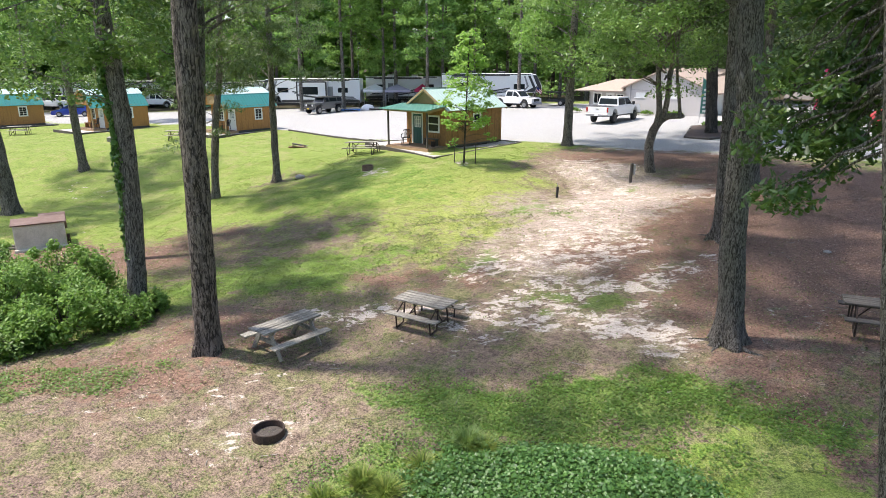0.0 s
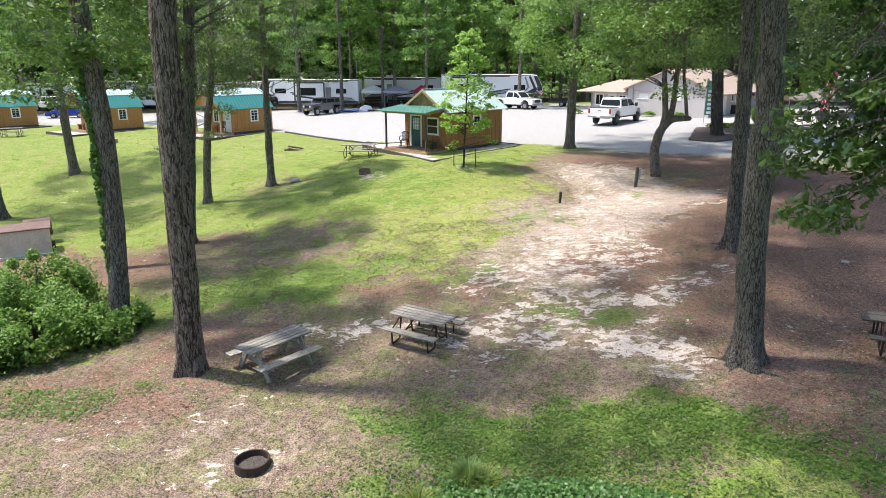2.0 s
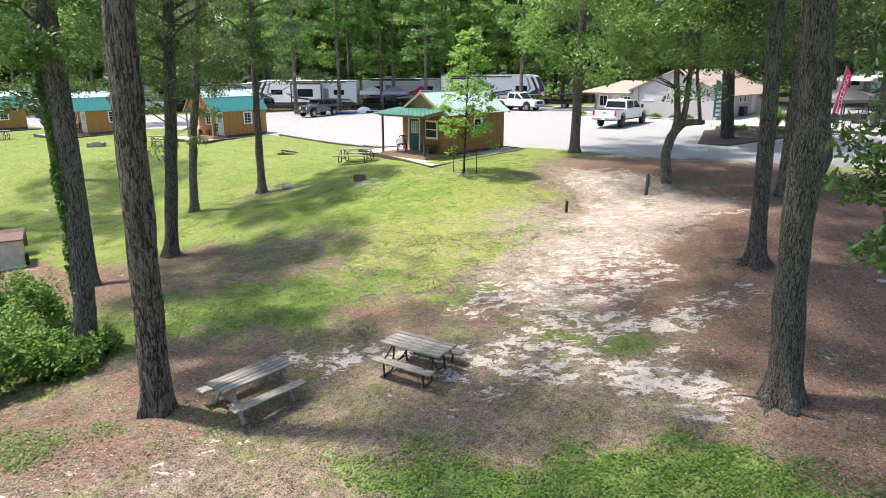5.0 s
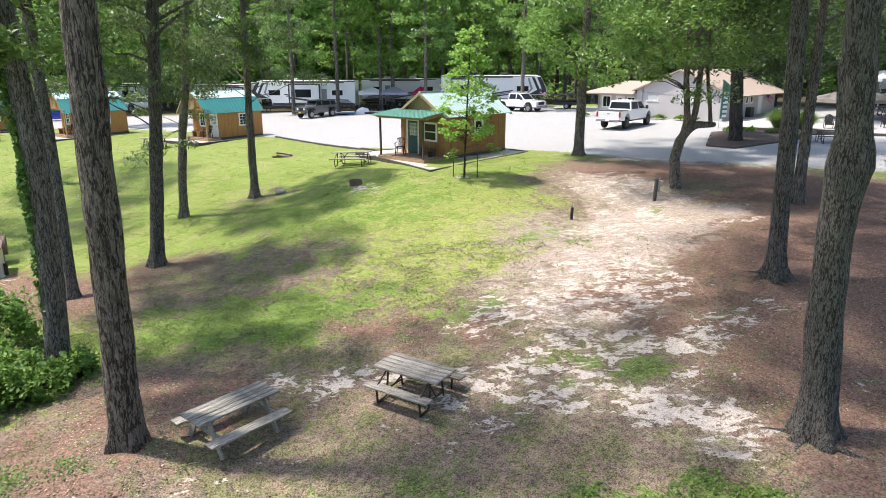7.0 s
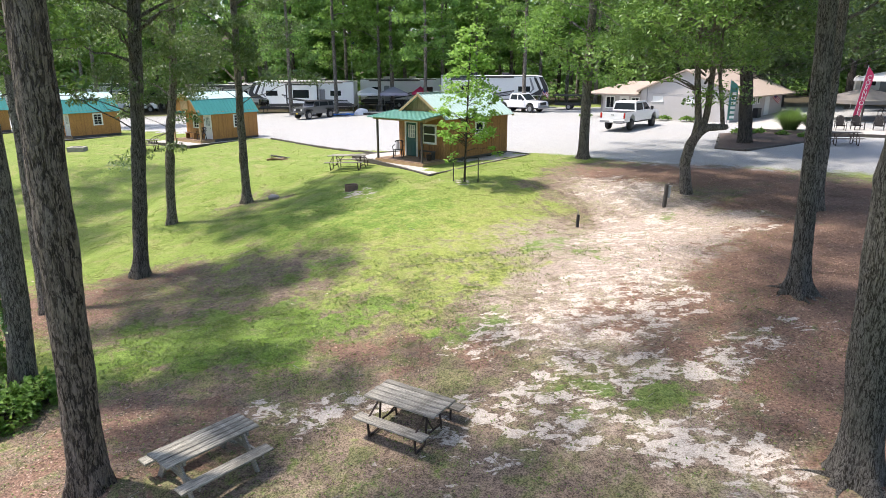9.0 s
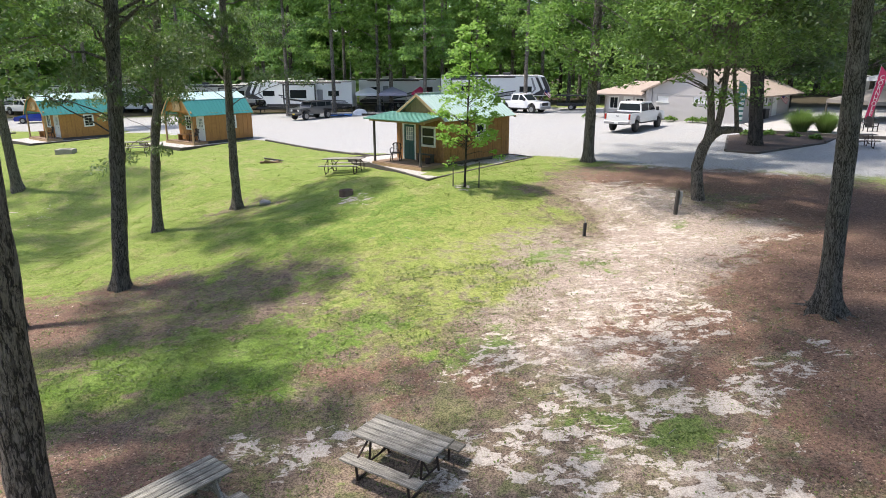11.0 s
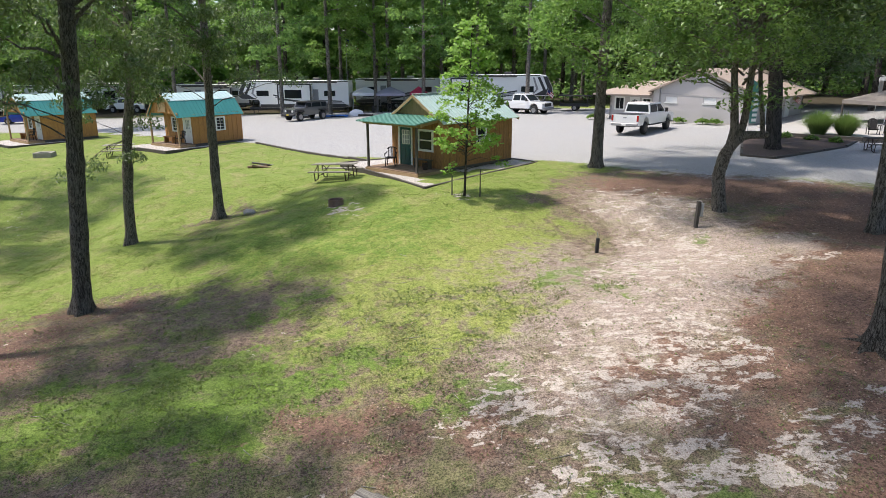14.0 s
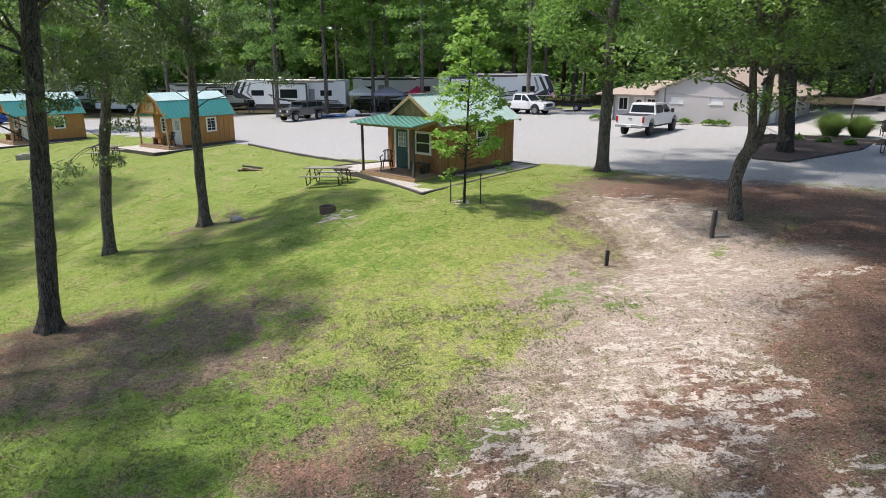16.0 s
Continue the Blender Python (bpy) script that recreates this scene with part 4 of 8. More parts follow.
ip = np.stack([np.interp(zz, (0, 2.4, 4.4, 6.2, 8.5), (0, 0.18, 0.27, 0.28, 0.1)) + rr * np.cos(aa), rr * np.sin(aa), zz], 1)
V, F = leaf_quads(rnd, ip, 0.12, 0.9, 0.8)
iv = raw("ivy", V, F, M_IVY, ivy_tree)
iv["label"] = "climbing ivy on the trunk"

# tree at the verge whose leafy boughs hang into view
rnd = np.random.default_rng(31)
NX, NY = 7.20, 8.6
near = thing("oak_tree", pose(NX, NY, gz(NX, NY)), "oak with large lobed leaves on hanging boughs", "tree", "trees")
P, R, geo = trunk_geo(rnd, 15, 0.22, (-0.17, 0.02), 0.02, 0.3, 0.3, 22)
chunks = [geo]
ends = []
for i in range(64):
    ex = rnd.uniform(-2.1, 0.2)
    ey = rnd.uniform(0.7, 2.4)
    ez = rnd.uniform(5.5, 9.7) + 0.18 * (ex - 1.37)
    ends.append((ex, ey, ez))
for b in ends:
    chunks.append(limb(rnd, (-0.17 * min(14, b[2] + 1.0), 0.02 * min(14, b[2] + 1.0), min(14, b[2] + 1.0)), b, 0.03, 6, 9, 0.05))
V, F = join_raw(chunks)
raw("trunk", V, F, M_BARK_MOSSY, near, smooth=True)
pos = clump_points(rnd, np.array(ends), rnd.uniform(0.36, 0.60, len(ends)), 105, 0.6)
V, F = lobed_leaves(rnd, pos, 0.155, 0.5)
raw("crown", V, F, M_LEAF_BOUGH, near)
# Unseen upper crown, added wide over the bank to shade the near ground.
pos = clump_points(rnd, np.stack([rnd.uniform(-7.0, 3.4, 95), rnd.normal(3.0, 2.2, 95), rnd.uniform(11.5, 16, 95)], 1), rnd.uniform(0.9, 1.3, 95), 70)
V, F = leaf_quads(rnd, pos, 0.26)
raw("crown", V, F, M_LEAF_SHADED, near)

# sapling with two stakes
sap = tree("sapling", 1.35, 35.5, 6.7, 0.055, "young bright green tree tied between two stakes", M_BARK_DARK, M_LEAF_SAPLING, (1.9, 6.9), 1.7, 150, 26, 0.165, 43, (0.03, 0), shape="spindle", crown_r=0.33, limbs=90, flare=0.3, seg=10, group="", low=((1.2, -0.3, 1.6), (1.5, -0.2, 1.35), (-0.5, -0.2, 1.3), (-0.7, 0, 1.05)), slim=0.62)
for sx, sy in ((-0.52, 0.1), (0.62, -0.15)):
    st = thing("stake", pose(1.35 + sx, 35.5 + sy, gz(1.35 + sx, 35.5 + sy)), "thin dark wooden stake beside the sapling", "stake", "sapling stakes")
    bm = bmesh.new()
    rod(bm, (0, 0, -0.3), (0, 0, 1.15), 0.028, 0.022, 8)
    part("shaft", bm, M_DARK_WOOD, st)


def proto(bark, leaf, seed, height, r0, crown, spread, clumps, per, size, crown_r=None):
    """Trunk and crown meshes for the trees behind, shared by many."""
    t = tree("forest_tree", 0, 0, height, r0, "tall forest tree behind the campers", bark, leaf, crown, spread, clumps, per, size, seed, crown_r=crown_r, limbs=7, seg=8, group="forest trees", flare=0.4)
    return t


rnd = np.random.default_rng(77)
kinds = [
    proto(M_BARK_GREY, M_LEAF_BRIGHT, 101, 18, 0.28, (5.0, 18), 4.2, 100, 66, 0.44),
    proto(M_BARK_DARK, M_LEAF_FAR, 102, 19, 0.30, (3.8, 19), 4.4, 104, 66, 0.44),
    proto(M_BARK_GREY, M_LEAF_FAR, 103, 19, 0.27, (6.4, 19), 4.0, 96, 66, 0.42),
    proto(M_BARK_DARK, M_LEAF_FAR, 104, 17, 0.22, (2.8, 17), 3.8, 100, 66, 0.44),
    proto(M_BARK_DARK, M_LEAF_SHADED, 106, 18, 0.30, (3.6, 18), 4.4, 100, 66, 0.44),
    proto(M_BARK_GREY, M_LEAF_BRIGHT, 105, 24, 0.28, (10.5, 24), 4.2, 84, 62, 0.42),
]
# trees among the campers: kind, place, height factor
FRONT = ((0, -7.0, 85.0, 0.85), (0, 0.5, 87.0, 0.9), (2, -17.0, 82.0, 0.95), (0, -11.5, 89.0, 0.95), (2, -1.5, 81.0, 0.9), (0, 4.6, 88.0, 0.9), (1, -19.0, 93.5, 1.0), (0, -4.5, 93.5, 1.0), (2, 9.5, 94.0, 1.05), (0, 19.5, 88.0, 0.95), (5, -12.1, 84.0, 0.9), (5, -5.6, 86.0, 0.95), (5, 9.4, 78.5, 0.85), (0, 13.0, 91.0, 0.95), (1, -14.0, 96.0, 1.0), (0, -24.0, 99.0, 1.05), (2, -8.0, 97.0, 1.1),
         (5, -31.0, 88.0, 0.9), (1, -38.0, 96.0, 1.0), (5, -46.0, 92.0, 0.9), (2, -54.0, 88.0, 1.0), (0, -62.0, 86.0, 1.0), (2, 17.0, 94.0, 1.0), (3, 1.0, 96.0, 1.1), (2, 25.0, 87.0, 1.0), (1, 6.5, 97.5, 1.1),
         (4, 31.5, 72.0, 0.9), (4, 36.0, 75.0, 0.95), (4, 33.5, 78.0, 1.0), (4, 40.0, 70.0, 1.0), (4, 45.0, 76.0, 1.0), (4, 50.0, 62.0, 1.0), (4, 46.0, 58.0, 1.0), (4, 30.0, 82.0, 1.0), (5, -34.0, 72.0, 0.8), (5, -57.0, 74.0, 0.8))
for k, x, y, s in FRONT:
    copy_thing(kinds[k], pose(x, y, gz(x, y) - 0.1, 0, 0, rnd.uniform(0, 360)) @ Matrix.Diagonal((s, s, s, 1)))
for row, (y0, step) in enumerate(((99, 7.5), (108, 8.5), (119, 11.0))):
    x = -80 - 3 * row
    while x < 80 + 3 * row:
        px, py = x + rnd.uniform(-2.5, 2.5), y0 + rnd.uniform(-3, 3) - 0.0028 * max(0, x - 20) ** 2 * 1.6
        k = int(rnd.choice([0, 0, 1, 2, 3])) if px < 24 else int(rnd.choice([1, 4, 4]))
        s = rnd.uniform(0.85, 1.15)
        copy_thing(kinds[k], pose(px, py, gz(px, py) - 0.1, 0, 0, rnd.uniform(0, 360)) @ Matrix.Diagonal((s, s, s, 1)))
        x += step
for k in kinds:
    k.matrix_world = pose(-120 + 9 * kinds.index(k), 120, gz(-100, 120) - 0.1)

# dense understorey closing the woods
n = 42000
a = rnd.uniform(-1.1, 1.1, n)
d = 138 + rnd.uniform(0, 14, n)
pos = np.stack([d * np.sin(a), d * np.cos(a) + 0.0, 26 * rnd.uniform(0, 1, n) ** 0.9], 1)
# Added woods out of view, for the windows to reflect instead of sky.
ang = rnd.uniform(1.2, 5.08, 16000)
dist = 72 + rnd.uniform(0, 14, 16000)
back = np.stack([dist * np.sin(ang), 20 + dist * np.cos(ang), -3 + 19 * rnd.uniform(0, 1, 16000)], 1)
ang = rnd.uniform(-1.0, 1.0, 16000)
dist = 132 + rnd.uniform(0, 8, 16000)
low_growth = np.stack([dist * np.sin(ang), dist * np.cos(ang), 9 * rnd.uniform(0, 1, 16000)], 1)
pos = np.concatenate([pos, back, low_growth])
V, F = leaf_quads(rnd, pos, 1.5, 0.4, 0.7)
tagged(raw("far_woods", V, F, M_LEAF_FAR), "dense dark green woods behind the campers, and unseen added woods opposite", "woods", kind="stuff")
n = 16000
pos = np.stack([rnd.uniform(-90, 90, n), 96 + rnd.uniform(0, 30, n), 0.2 + 2.6 * rnd.uniform(0, 1, n) ** 1.6], 1)
V, F = leaf_quads(rnd, pos, 0.7, 0.3, 0.6)
tagged(raw("undergrowth", V, F, M_LEAF_FAR), "low dark green undergrowth on the woodland floor", "undergrowth", kind="stuff")
# ---- cabins ----
random.seed(7)
def column(bm, axis, a0, a1, zb, zt0, zt1, d0, d1):
    """An upright piece of wall from a0 to a1 along the wall, between depths d0 and d1; its top may slope."""
    def pt(a, d, z):
        return (a, d, z) if axis == "x" else (d, a, z)
    v = [bm.verts.new(pt(a, d, z)) for a, d, z in ((a0, d0, zb), (a1, d0, zb), (a1, d1, zb), (a0, d1, zb), (a0, d0, zt0), (a1, d0, zt1), (a1, d1, zt1), (a0, d1, zt0))]
    for f in ((0, 3, 2, 1), (4, 5, 6, 7), (0, 1, 5, 4), (1, 2, 6, 5), (2, 3, 7, 6), (3, 0, 4, 7)):
        bm.faces.new([v[i] for i in f])


def board_wall(axis, a0, a1, z0, top, depth, out, holes=(), board=0.2, th=0.10):
    """A wall of upright boards with gaps in relief. top(a): height of its upper edge; out: +1 or -1, the outer side; holes: (a0, a1, z0, z1)."""
    bm = bmesh.new()
    cuts = {a0, a1}
    k = a0 + board
    while k < a1 - 0.02:
        cuts.add(round(k, 4))
        k += board
    for h in holes:
        cuts.update(h[:2])
    cuts = sorted(cuts)
    for i, (p, q) in enumerate(zip(cuts, cuts[1:])):
        if q - p < 1e-3:
            continue
        nb = int((0.5 * (p + q) - a0) / board)
        relief = 0.014 if nb % 2 else 0.0
        o, inn = depth + out * (0.0 - relief), depth - out * th
        spans = [(z0, None)]
        for h in holes:
            if p >= h[0] - 1e-4 and q <= h[1] + 1e-4:
                spans = [(z0, h[2]), (h[3], None)]
        for zb, zt in spans:
            if zt is None:
                if min(top(p), top(q)) > zb + 0.005:
                    column(bm, axis, p, q, zb, top(p), top(q), o, inn)
            elif zt > zb + 0.005:
                column(bm, axis, p, q, zb, zt, zt, o, inn)
    bmesh.ops.remove_doubles(bm, verts=bm.verts[:], dist=0.0005)
    bmesh.ops.recalc_face_normals(bm, faces=bm.faces[:])
    return bm


def ribbed_slab(p0, p1, p2, p3, th=0.04, rib=0.25):
    """A sheet roof between eave p0-p1 and ridge p3-p2, folded into raised ribs from eave to ridge."""
    bm = bmesh.new()
    P = [Vector(p) for p in (p0, p1, p2, p3)]
    n = (P[1] - P[0]).cross(P[3] - P[0]).normalized()
    if n.z < 0:
        n = -n
    L = (P[1] - P[0]).length
    k = max(2, int(L / rib))
    prof = []
    for i in range(k + 1):
        t = i / k
        for dt, up in ((-0.026, 0), (-0.014, 0.024), (0.014, 0.024), (0.026, 0)):
            s = t + dt / L
            if -1e-6 <= s <= 1 + 1e-6:
                prof.append((s, up))
    if prof[0][0] > 1e-4:
        prof.insert(0, (0.0, 0.024))
    if prof[-1][0] < 1 - 1e-4:
        prof.append((1.0, 0.024))
    top = [(bm.verts.new(P[0].lerp(P[1], s) + n * u), bm.verts.new(P[3].lerp(P[2], s) + n * u)) for s, u in prof]
    low = [(bm.verts.new(P[0].lerp(P[1], s) - n * th), bm.verts.new(P[3].lerp(P[2], s) - n * th)) for s, u in prof]
    for a, b, c, d in zip(top, top[1:], low, low[1:]):
        bm.faces.new((a[0], b[0], b[1], a[1]))
        bm.faces.new((c[1], d[1], d[0], c[0]))
        bm.faces.new((a[0], c[0], d[0], b[0]))
        bm.faces.new((a[1], b[1], d[1], c[1]))
    for a, c in ((top[0], low[0]), (top[-1], low[-1])):
        bm.faces.new((a[0], a[1], c[1], c[0]))
    bmesh.ops.recalc_face_normals(bm, faces=bm.faces[:])
    return bm


def window_unit(parent, axis, a0, a1, z0, z1, depth, out, cols=1, rows=2, frame_w=0.07, label="white-framed window"):
    """Frame with panes set in a wall opening."""
    bm = bmesh.new()

    def b(p, q, zb, zt, d0, d1):
        column(bm, axis, p, q, zb, zt, zt, depth + out * d0, depth + out * d1)
    b(a0 - 0.05, a0 + frame_w, z0 - 0.05, z1 + 0.05, 0.025, -0.08)
    b(a1 - frame_w, a1 + 0.05, z0 - 0.05, z1 + 0.05, 0.025, -0.08)
    b(a0 + frame_w, a1 - frame_w, z0 - 0.05, z0 + frame_w * 0.8, 0.03, -0.08)
    b(a0 + frame_w, a1 - frame_w, z1 - frame_w * 0.8, z1 + 0.05, 0.025, -0.08)
    for i in range(1, cols):
        m = a0 + (a1 - a0) * i / cols
        b(m - 0.012, m + 0.012, z0 + 0.05, z1 - 0.05, -0.01, -0.045)
    for i in range(1, rows):
        m = z0 + (z1 - z0) * i / rows
        w = 0.028 if rows == 2 else 0.012
        b(a0 + frame_w, a1 - frame_w, m - w, m + w, 0.0, -0.05)
    bmesh.ops.recalc_face_normals(bm, faces=bm.faces[:])
    f = part("window", bm, M_WHITE, parent, label)
    for i in range(cols):
        for j in range(rows):
            bm = bmesh.new()
            p, q = a0 + (a1 - a0) * i / cols, a0 + (a1 - a0) * (i + 1) / cols
            zb, zt = z0 + (z1 - z0) * j / rows, z0 + (z1 - z0) * (j + 1) / rows
            column(bm, axis, p + 0.012, q - 0.012, zb + 0.012, zt - 0.012, zt - 0.012, depth - out * 0.035, depth - out * 0.042)
            bmesh.ops.recalc_face_normals(bm, faces=bm.faces[:])
            part("pane", bm, M_GLASS, f)
    return f


def door_unit(parent, axis, a0, a1, z0, z1, depth, out, material, label):
    """Panelled door with a nine-light glazed upper half, in a white frame."""
    bm = bmesh.new()

    def b(p, q, zb, zt, d0, d1):
        column(bm, axis, p, q, zb, zt, zt, depth + out * d0, depth + out * d1)
    b(a0 - 0.07, a0 + 0.03, z0, z1 + 0.07, 0.025, -0.09)
    b(a1 - 0.03, a1 + 0.07, z0, z1 + 0.07, 0.025, -0.09)
    b(a0 + 0.03, a1 - 0.03, z1 - 0.03, z1 + 0.07, 0.025, -0.09)
    bmesh.ops.recalc_face_normals(bm, faces=bm.faces[:])
    part("door_frame", bm, M_WHITE, parent, "white painted door frame")
    bm = bmesh.new()
    w, h = a1 - a0, z1 - z0
    gz0, gz1 = z0 + h * 0.55, z1 - h * 0.09
    p0, p1 = a0 + 0.035, a1 - 0.035
    g0, g1 = a0 + w * 0.2, a1 - w * 0.2
    b(p0, g0, z0 + 0.01, z1 - 0.035, -0.02, -0.065)
    b(g1, p1, z0 + 0.01, z1 - 0.035, -0.02, -0.065)
    b(g0, g1, z0 + 0.01, gz0, -0.02, -0.065)
    b(g0, g1, gz1, z1 - 0.035, -0.02, -0.065)
    for q in (0, 1):
        m0 = g0 + (g1 - g0) * (0.06 + 0.5 * q)
        b(m0, m0 + (g1 - g0) * 0.38, z0 + h * 0.10, z0 + h * 0.46, -0.008, -0.02)
    bmesh.ops.recalc_face_normals(bm, faces=bm.faces[:])
    d = part("door", bm, material, parent, label)
    bm = bmesh.new()
    for i in range(4):
        m = g0 + (g1 - g0) * i / 3
        b(m - 0.014, m + 0.014, gz0, gz1, -0.012, -0.06)
        m = gz0 + (gz1 - gz0) * i / 3
        b(g0, g1, m - 0.014, m + 0.014, -0.014, -0.058)
    bmesh.ops.recalc_face_normals(bm, faces=bm.faces[:])
    part("glazing_bars", bm, M_WHITE, d, "white glazing bars")
    for i in range(3):
        for j in range(3):
            bm = bmesh.new()
            p, q = g0 + (g1 - g0) * i / 3, g0 + (g1 - g0) * (i + 1) / 3
            zb, zt = gz0 + (gz1 - gz0) * j / 3, gz0 + (gz1 - gz0) * (j + 1) / 3
            column(bm, axis, p + 0.014, q - 0.014, zb + 0.014, zt - 0.014, zt - 0.014, depth - out * 0.035, depth - out * 0.04)
            bmesh.ops.recalc_face_normals(bm, faces=bm.faces[:])
            part("pane", bm, M_GLASS_PALE, d)
    bm = bmesh.new()
    kp = (a0 + 0.1, depth + out * 0.01, z0 + h * 0.46) if axis == "x" else (depth + out * 0.01, a0 + 0.1, z0 + h * 0.46)
    bmesh.ops.create_uvsphere(bm, u_segments=8, v_segments=6, radius=0.035, matrix=Matrix.Translation(kp))
    part("door_knob", bm, M_CHROME, d, "metal knob")


def post(parent, x, y, z0, z1, w=0.1, material=None, name="post"):
    bm = bmesh.new()
    box(bm, (x, y, (z0 + z1) / 2), (w, w, z1 - z0), bevel=0.008)
    return part(name, bm, material or M_DARK_WOOD, parent)


def deck(parent, x0, x1, y0, y1, z, board=0.14):
    bm = bmesh.new()
    box(bm, ((x0 + x1) / 2, (y0 + y1) / 2, z - 0.10), (x1 - x0 - 0.04, y1 - y0 - 0.04, 0.1))
    floor_frame = part("porch_deck", bm, M_DECK, parent, "brown plank porch deck")
    k = x0
    while k < x1 - 0.02:
        q = min(k + board - 0.008, x1)
        bm = bmesh.new()
        box(bm, ((k + q) / 2, (y0 + y1) / 2, z - 0.018), (q - k, y1 - y0, 0.036))
        part("plank", bm, M_DECK, floor_frame)
        k += board
    bm = bmesh.new()
    box(bm, (x0 - 0.02, (y0 + y1) / 2, z - 0.14), (0.04, y1 - y0, 0.2))
    box(bm, ((x0 + x1) / 2, y0 - 0.02, z - 0.14), (x1 - x0 + 0.08, 0.04, 0.2))
    box(bm, ((x0 + x1) / 2, y1 + 0.02, z - 0.14), (x1 - x0 + 0.08, 0.04, 0.2))
    part("rim_board", bm, M_TRIM_WOOD, parent)


C1 = pose(-0.74, 39.31, 0.0, 0, 0, 47.5)
W1, L1, PD = 3.5, 7.35, 1.75
FL, EV, RG = 0.34, 2.64, 3.78
cabin = thing("cabin", C1, "brown stained wooden camping cabin with a green metal roof and porch", "cabin")


def top1(y):
    return RG - 0.03 - (RG - EV) * abs(y - W1 / 2) / (W1 / 2)


# front wall: dark boards below, weathered gable above
part("wall", board_wall("y", 0.0, W1, FL, lambda y: 2.62, PD, -1, ((2.08, 2.94, FL, 2.24), (0.62, 1.62, 1.16, 2.14))), M_SIDING, cabin)
part("gable", board_wall("y", 0.0, W1, 2.625, top1, PD, -1), M_GABLE, cabin, "weathered brown gable boards")
part("wall", board_wall("y", 0.0, W1, FL, top1, L1, 1), M_SIDING, cabin)
part("wall", board_wall("x", PD + 0.10, L1 - 0.10, FL, lambda x: EV, 0.0, -1, ((4.35, 5.1, 1.32, 2.2),)), M_SIDING, cabin)
part("wall", board_wall("x", PD + 0.10, L1 - 0.10, FL, lambda x: EV, W1, 1), M_SIDING, cabin)
door_unit(cabin, "y", 2.08, 2.94, FL, 2.24, PD, -1, M_DOOR_GREEN, "dark teal panelled door with nine panes")
window_unit(cabin, "y", 0.62, 1.62, 1.16, 2.14, PD, -1, 1, 2)
window_unit(cabin, "x", 4.35, 5.1, 1.32, 2.2, 0.0, -1, 1, 2)
bm = bmesh.new()
box(bm, (4.82, -0.16, 1.5), (0.48, 0.42, 0.34), bevel=0.015)
for i in range(6):
    box(bm, (4.82, -0.372, 1.38 + i * 0.05), (0.42, 0.012, 0.02))
part("air_conditioner", bm, M_WHITE, cabin, "white window air conditioner")
deck(cabin, 0.0, PD, -0.05, W1 + 0.05, FL)
bm = bmesh.new()
box(bm, ((PD + L1) / 2, W1 / 2, FL - 0.06), (L1 - PD, W1, 0.12))
for i in range(5):
    box(bm, (PD + 0.3 + i * (L1 - PD - 0.6) / 4, W1 / 2, 0.14), (0.2, W1 - 0.1, 0.28))
part("floor_frame", bm, M_DARK_WOOD, cabin)
for y in (0.06, W1 - 0.06):
    post(cabin, 0.06, y, FL, 2.46, 0.1)
bm = bmesh.new()
box(bm, (0.06, W1 / 2, 2.52), (0.10, W1 + 0.5, 0.14))
box(bm, (PD / 2, 0.06, 2.58), (PD - 0.1, 0.08, 0.12), ry=-7)
box(bm, (PD / 2, W1 - 0.06, 2.58), (PD - 0.1, 0.08, 0.12), ry=-7)
part("porch_beam", bm, M_TRIM_WOOD, cabin, "pale timber porch beam")
part("porch_roof", ribbed_slab((-0.38, -0.28, 2.61), (-0.38, W1 + 0.28, 2.61), (PD - 0.005, W1 + 0.28, 2.86), (PD - 0.005, -0.28, 2.86)), M_ROOF, cabin, "green ribbed metal porch roof")
ov, fr, bk = 0.26, PD - 0.22, L1 + 0.22
sl = (RG - EV) / (W1 / 2)
# The main roof is a paler green than the porch roof.
M_ROOF_PALE = plain("faded green metal roofing", (0.44, 0.57, 0.51), 0.32, 0.2, spread=0.10, scale=0.8, fine=25, bump=0.05)
part("roof", ribbed_slab((fr, -ov, EV - ov * sl + 0.05), (bk, -ov, EV - ov * sl + 0.05), (bk, W1 / 2, RG + 0.05), (fr, W1 / 2, RG + 0.05)), M_ROOF_PALE, cabin, "pale green ribbed metal roof slope")
part("roof", ribbed_slab((fr, W1 + ov, EV - ov * sl + 0.05), (bk, W1 + ov, EV - ov * sl + 0.05), (bk, W1 / 2, RG + 0.05), (fr, W1 / 2, RG + 0.05)), M_ROOF_PALE, cabin, "pale green ribbed metal roof slope")
for s in (-1, 1):
    ya = W1 / 2 + s * (W1 / 2 + ov)
    for xx in (fr - 0.015, bk + 0.015):
        bm = bmesh.new()
        bar(bm, (xx, ya, EV - ov * sl - 0.03), (xx, W1 / 2, RG - 0.03), 0.03, 0.13)
        part("fascia", bm, M_TRIM_WOOD, cabin, "pale timber gable trim")
bm = bmesh.new()
box(bm, ((fr + bk) / 2, W1 / 2, RG + 0.085), (bk - fr, 0.16, 0.02))
part("ridge_cap", bm, M_ROOF_PALE, cabin)

# gravel pad with a timber border
pad_pts = ((-0.3, 36.75), (5.6, 44.4), (1.5, 48.3), (-5.0, 44.2))
bm = bmesh.new()
lo = [bm.verts.new((x, y, -0.6)) for x, y in pad_pts]
hi = [bm.verts.new((x, y, 0.155)) for x, y in pad_pts]
bm.faces.new(hi)
for i in range(4):
    bm.faces.new((lo[i], lo[(i + 1) % 4], hi[(i + 1) % 4], hi[i]))
bmesh.ops.recalc_face_normals(bm, faces=bm.faces[:])
pad = tagged(link_mesh("pavement", bm, M_PAD), "pale gravel pad around the cabin", "gravel pad", kind="structure")


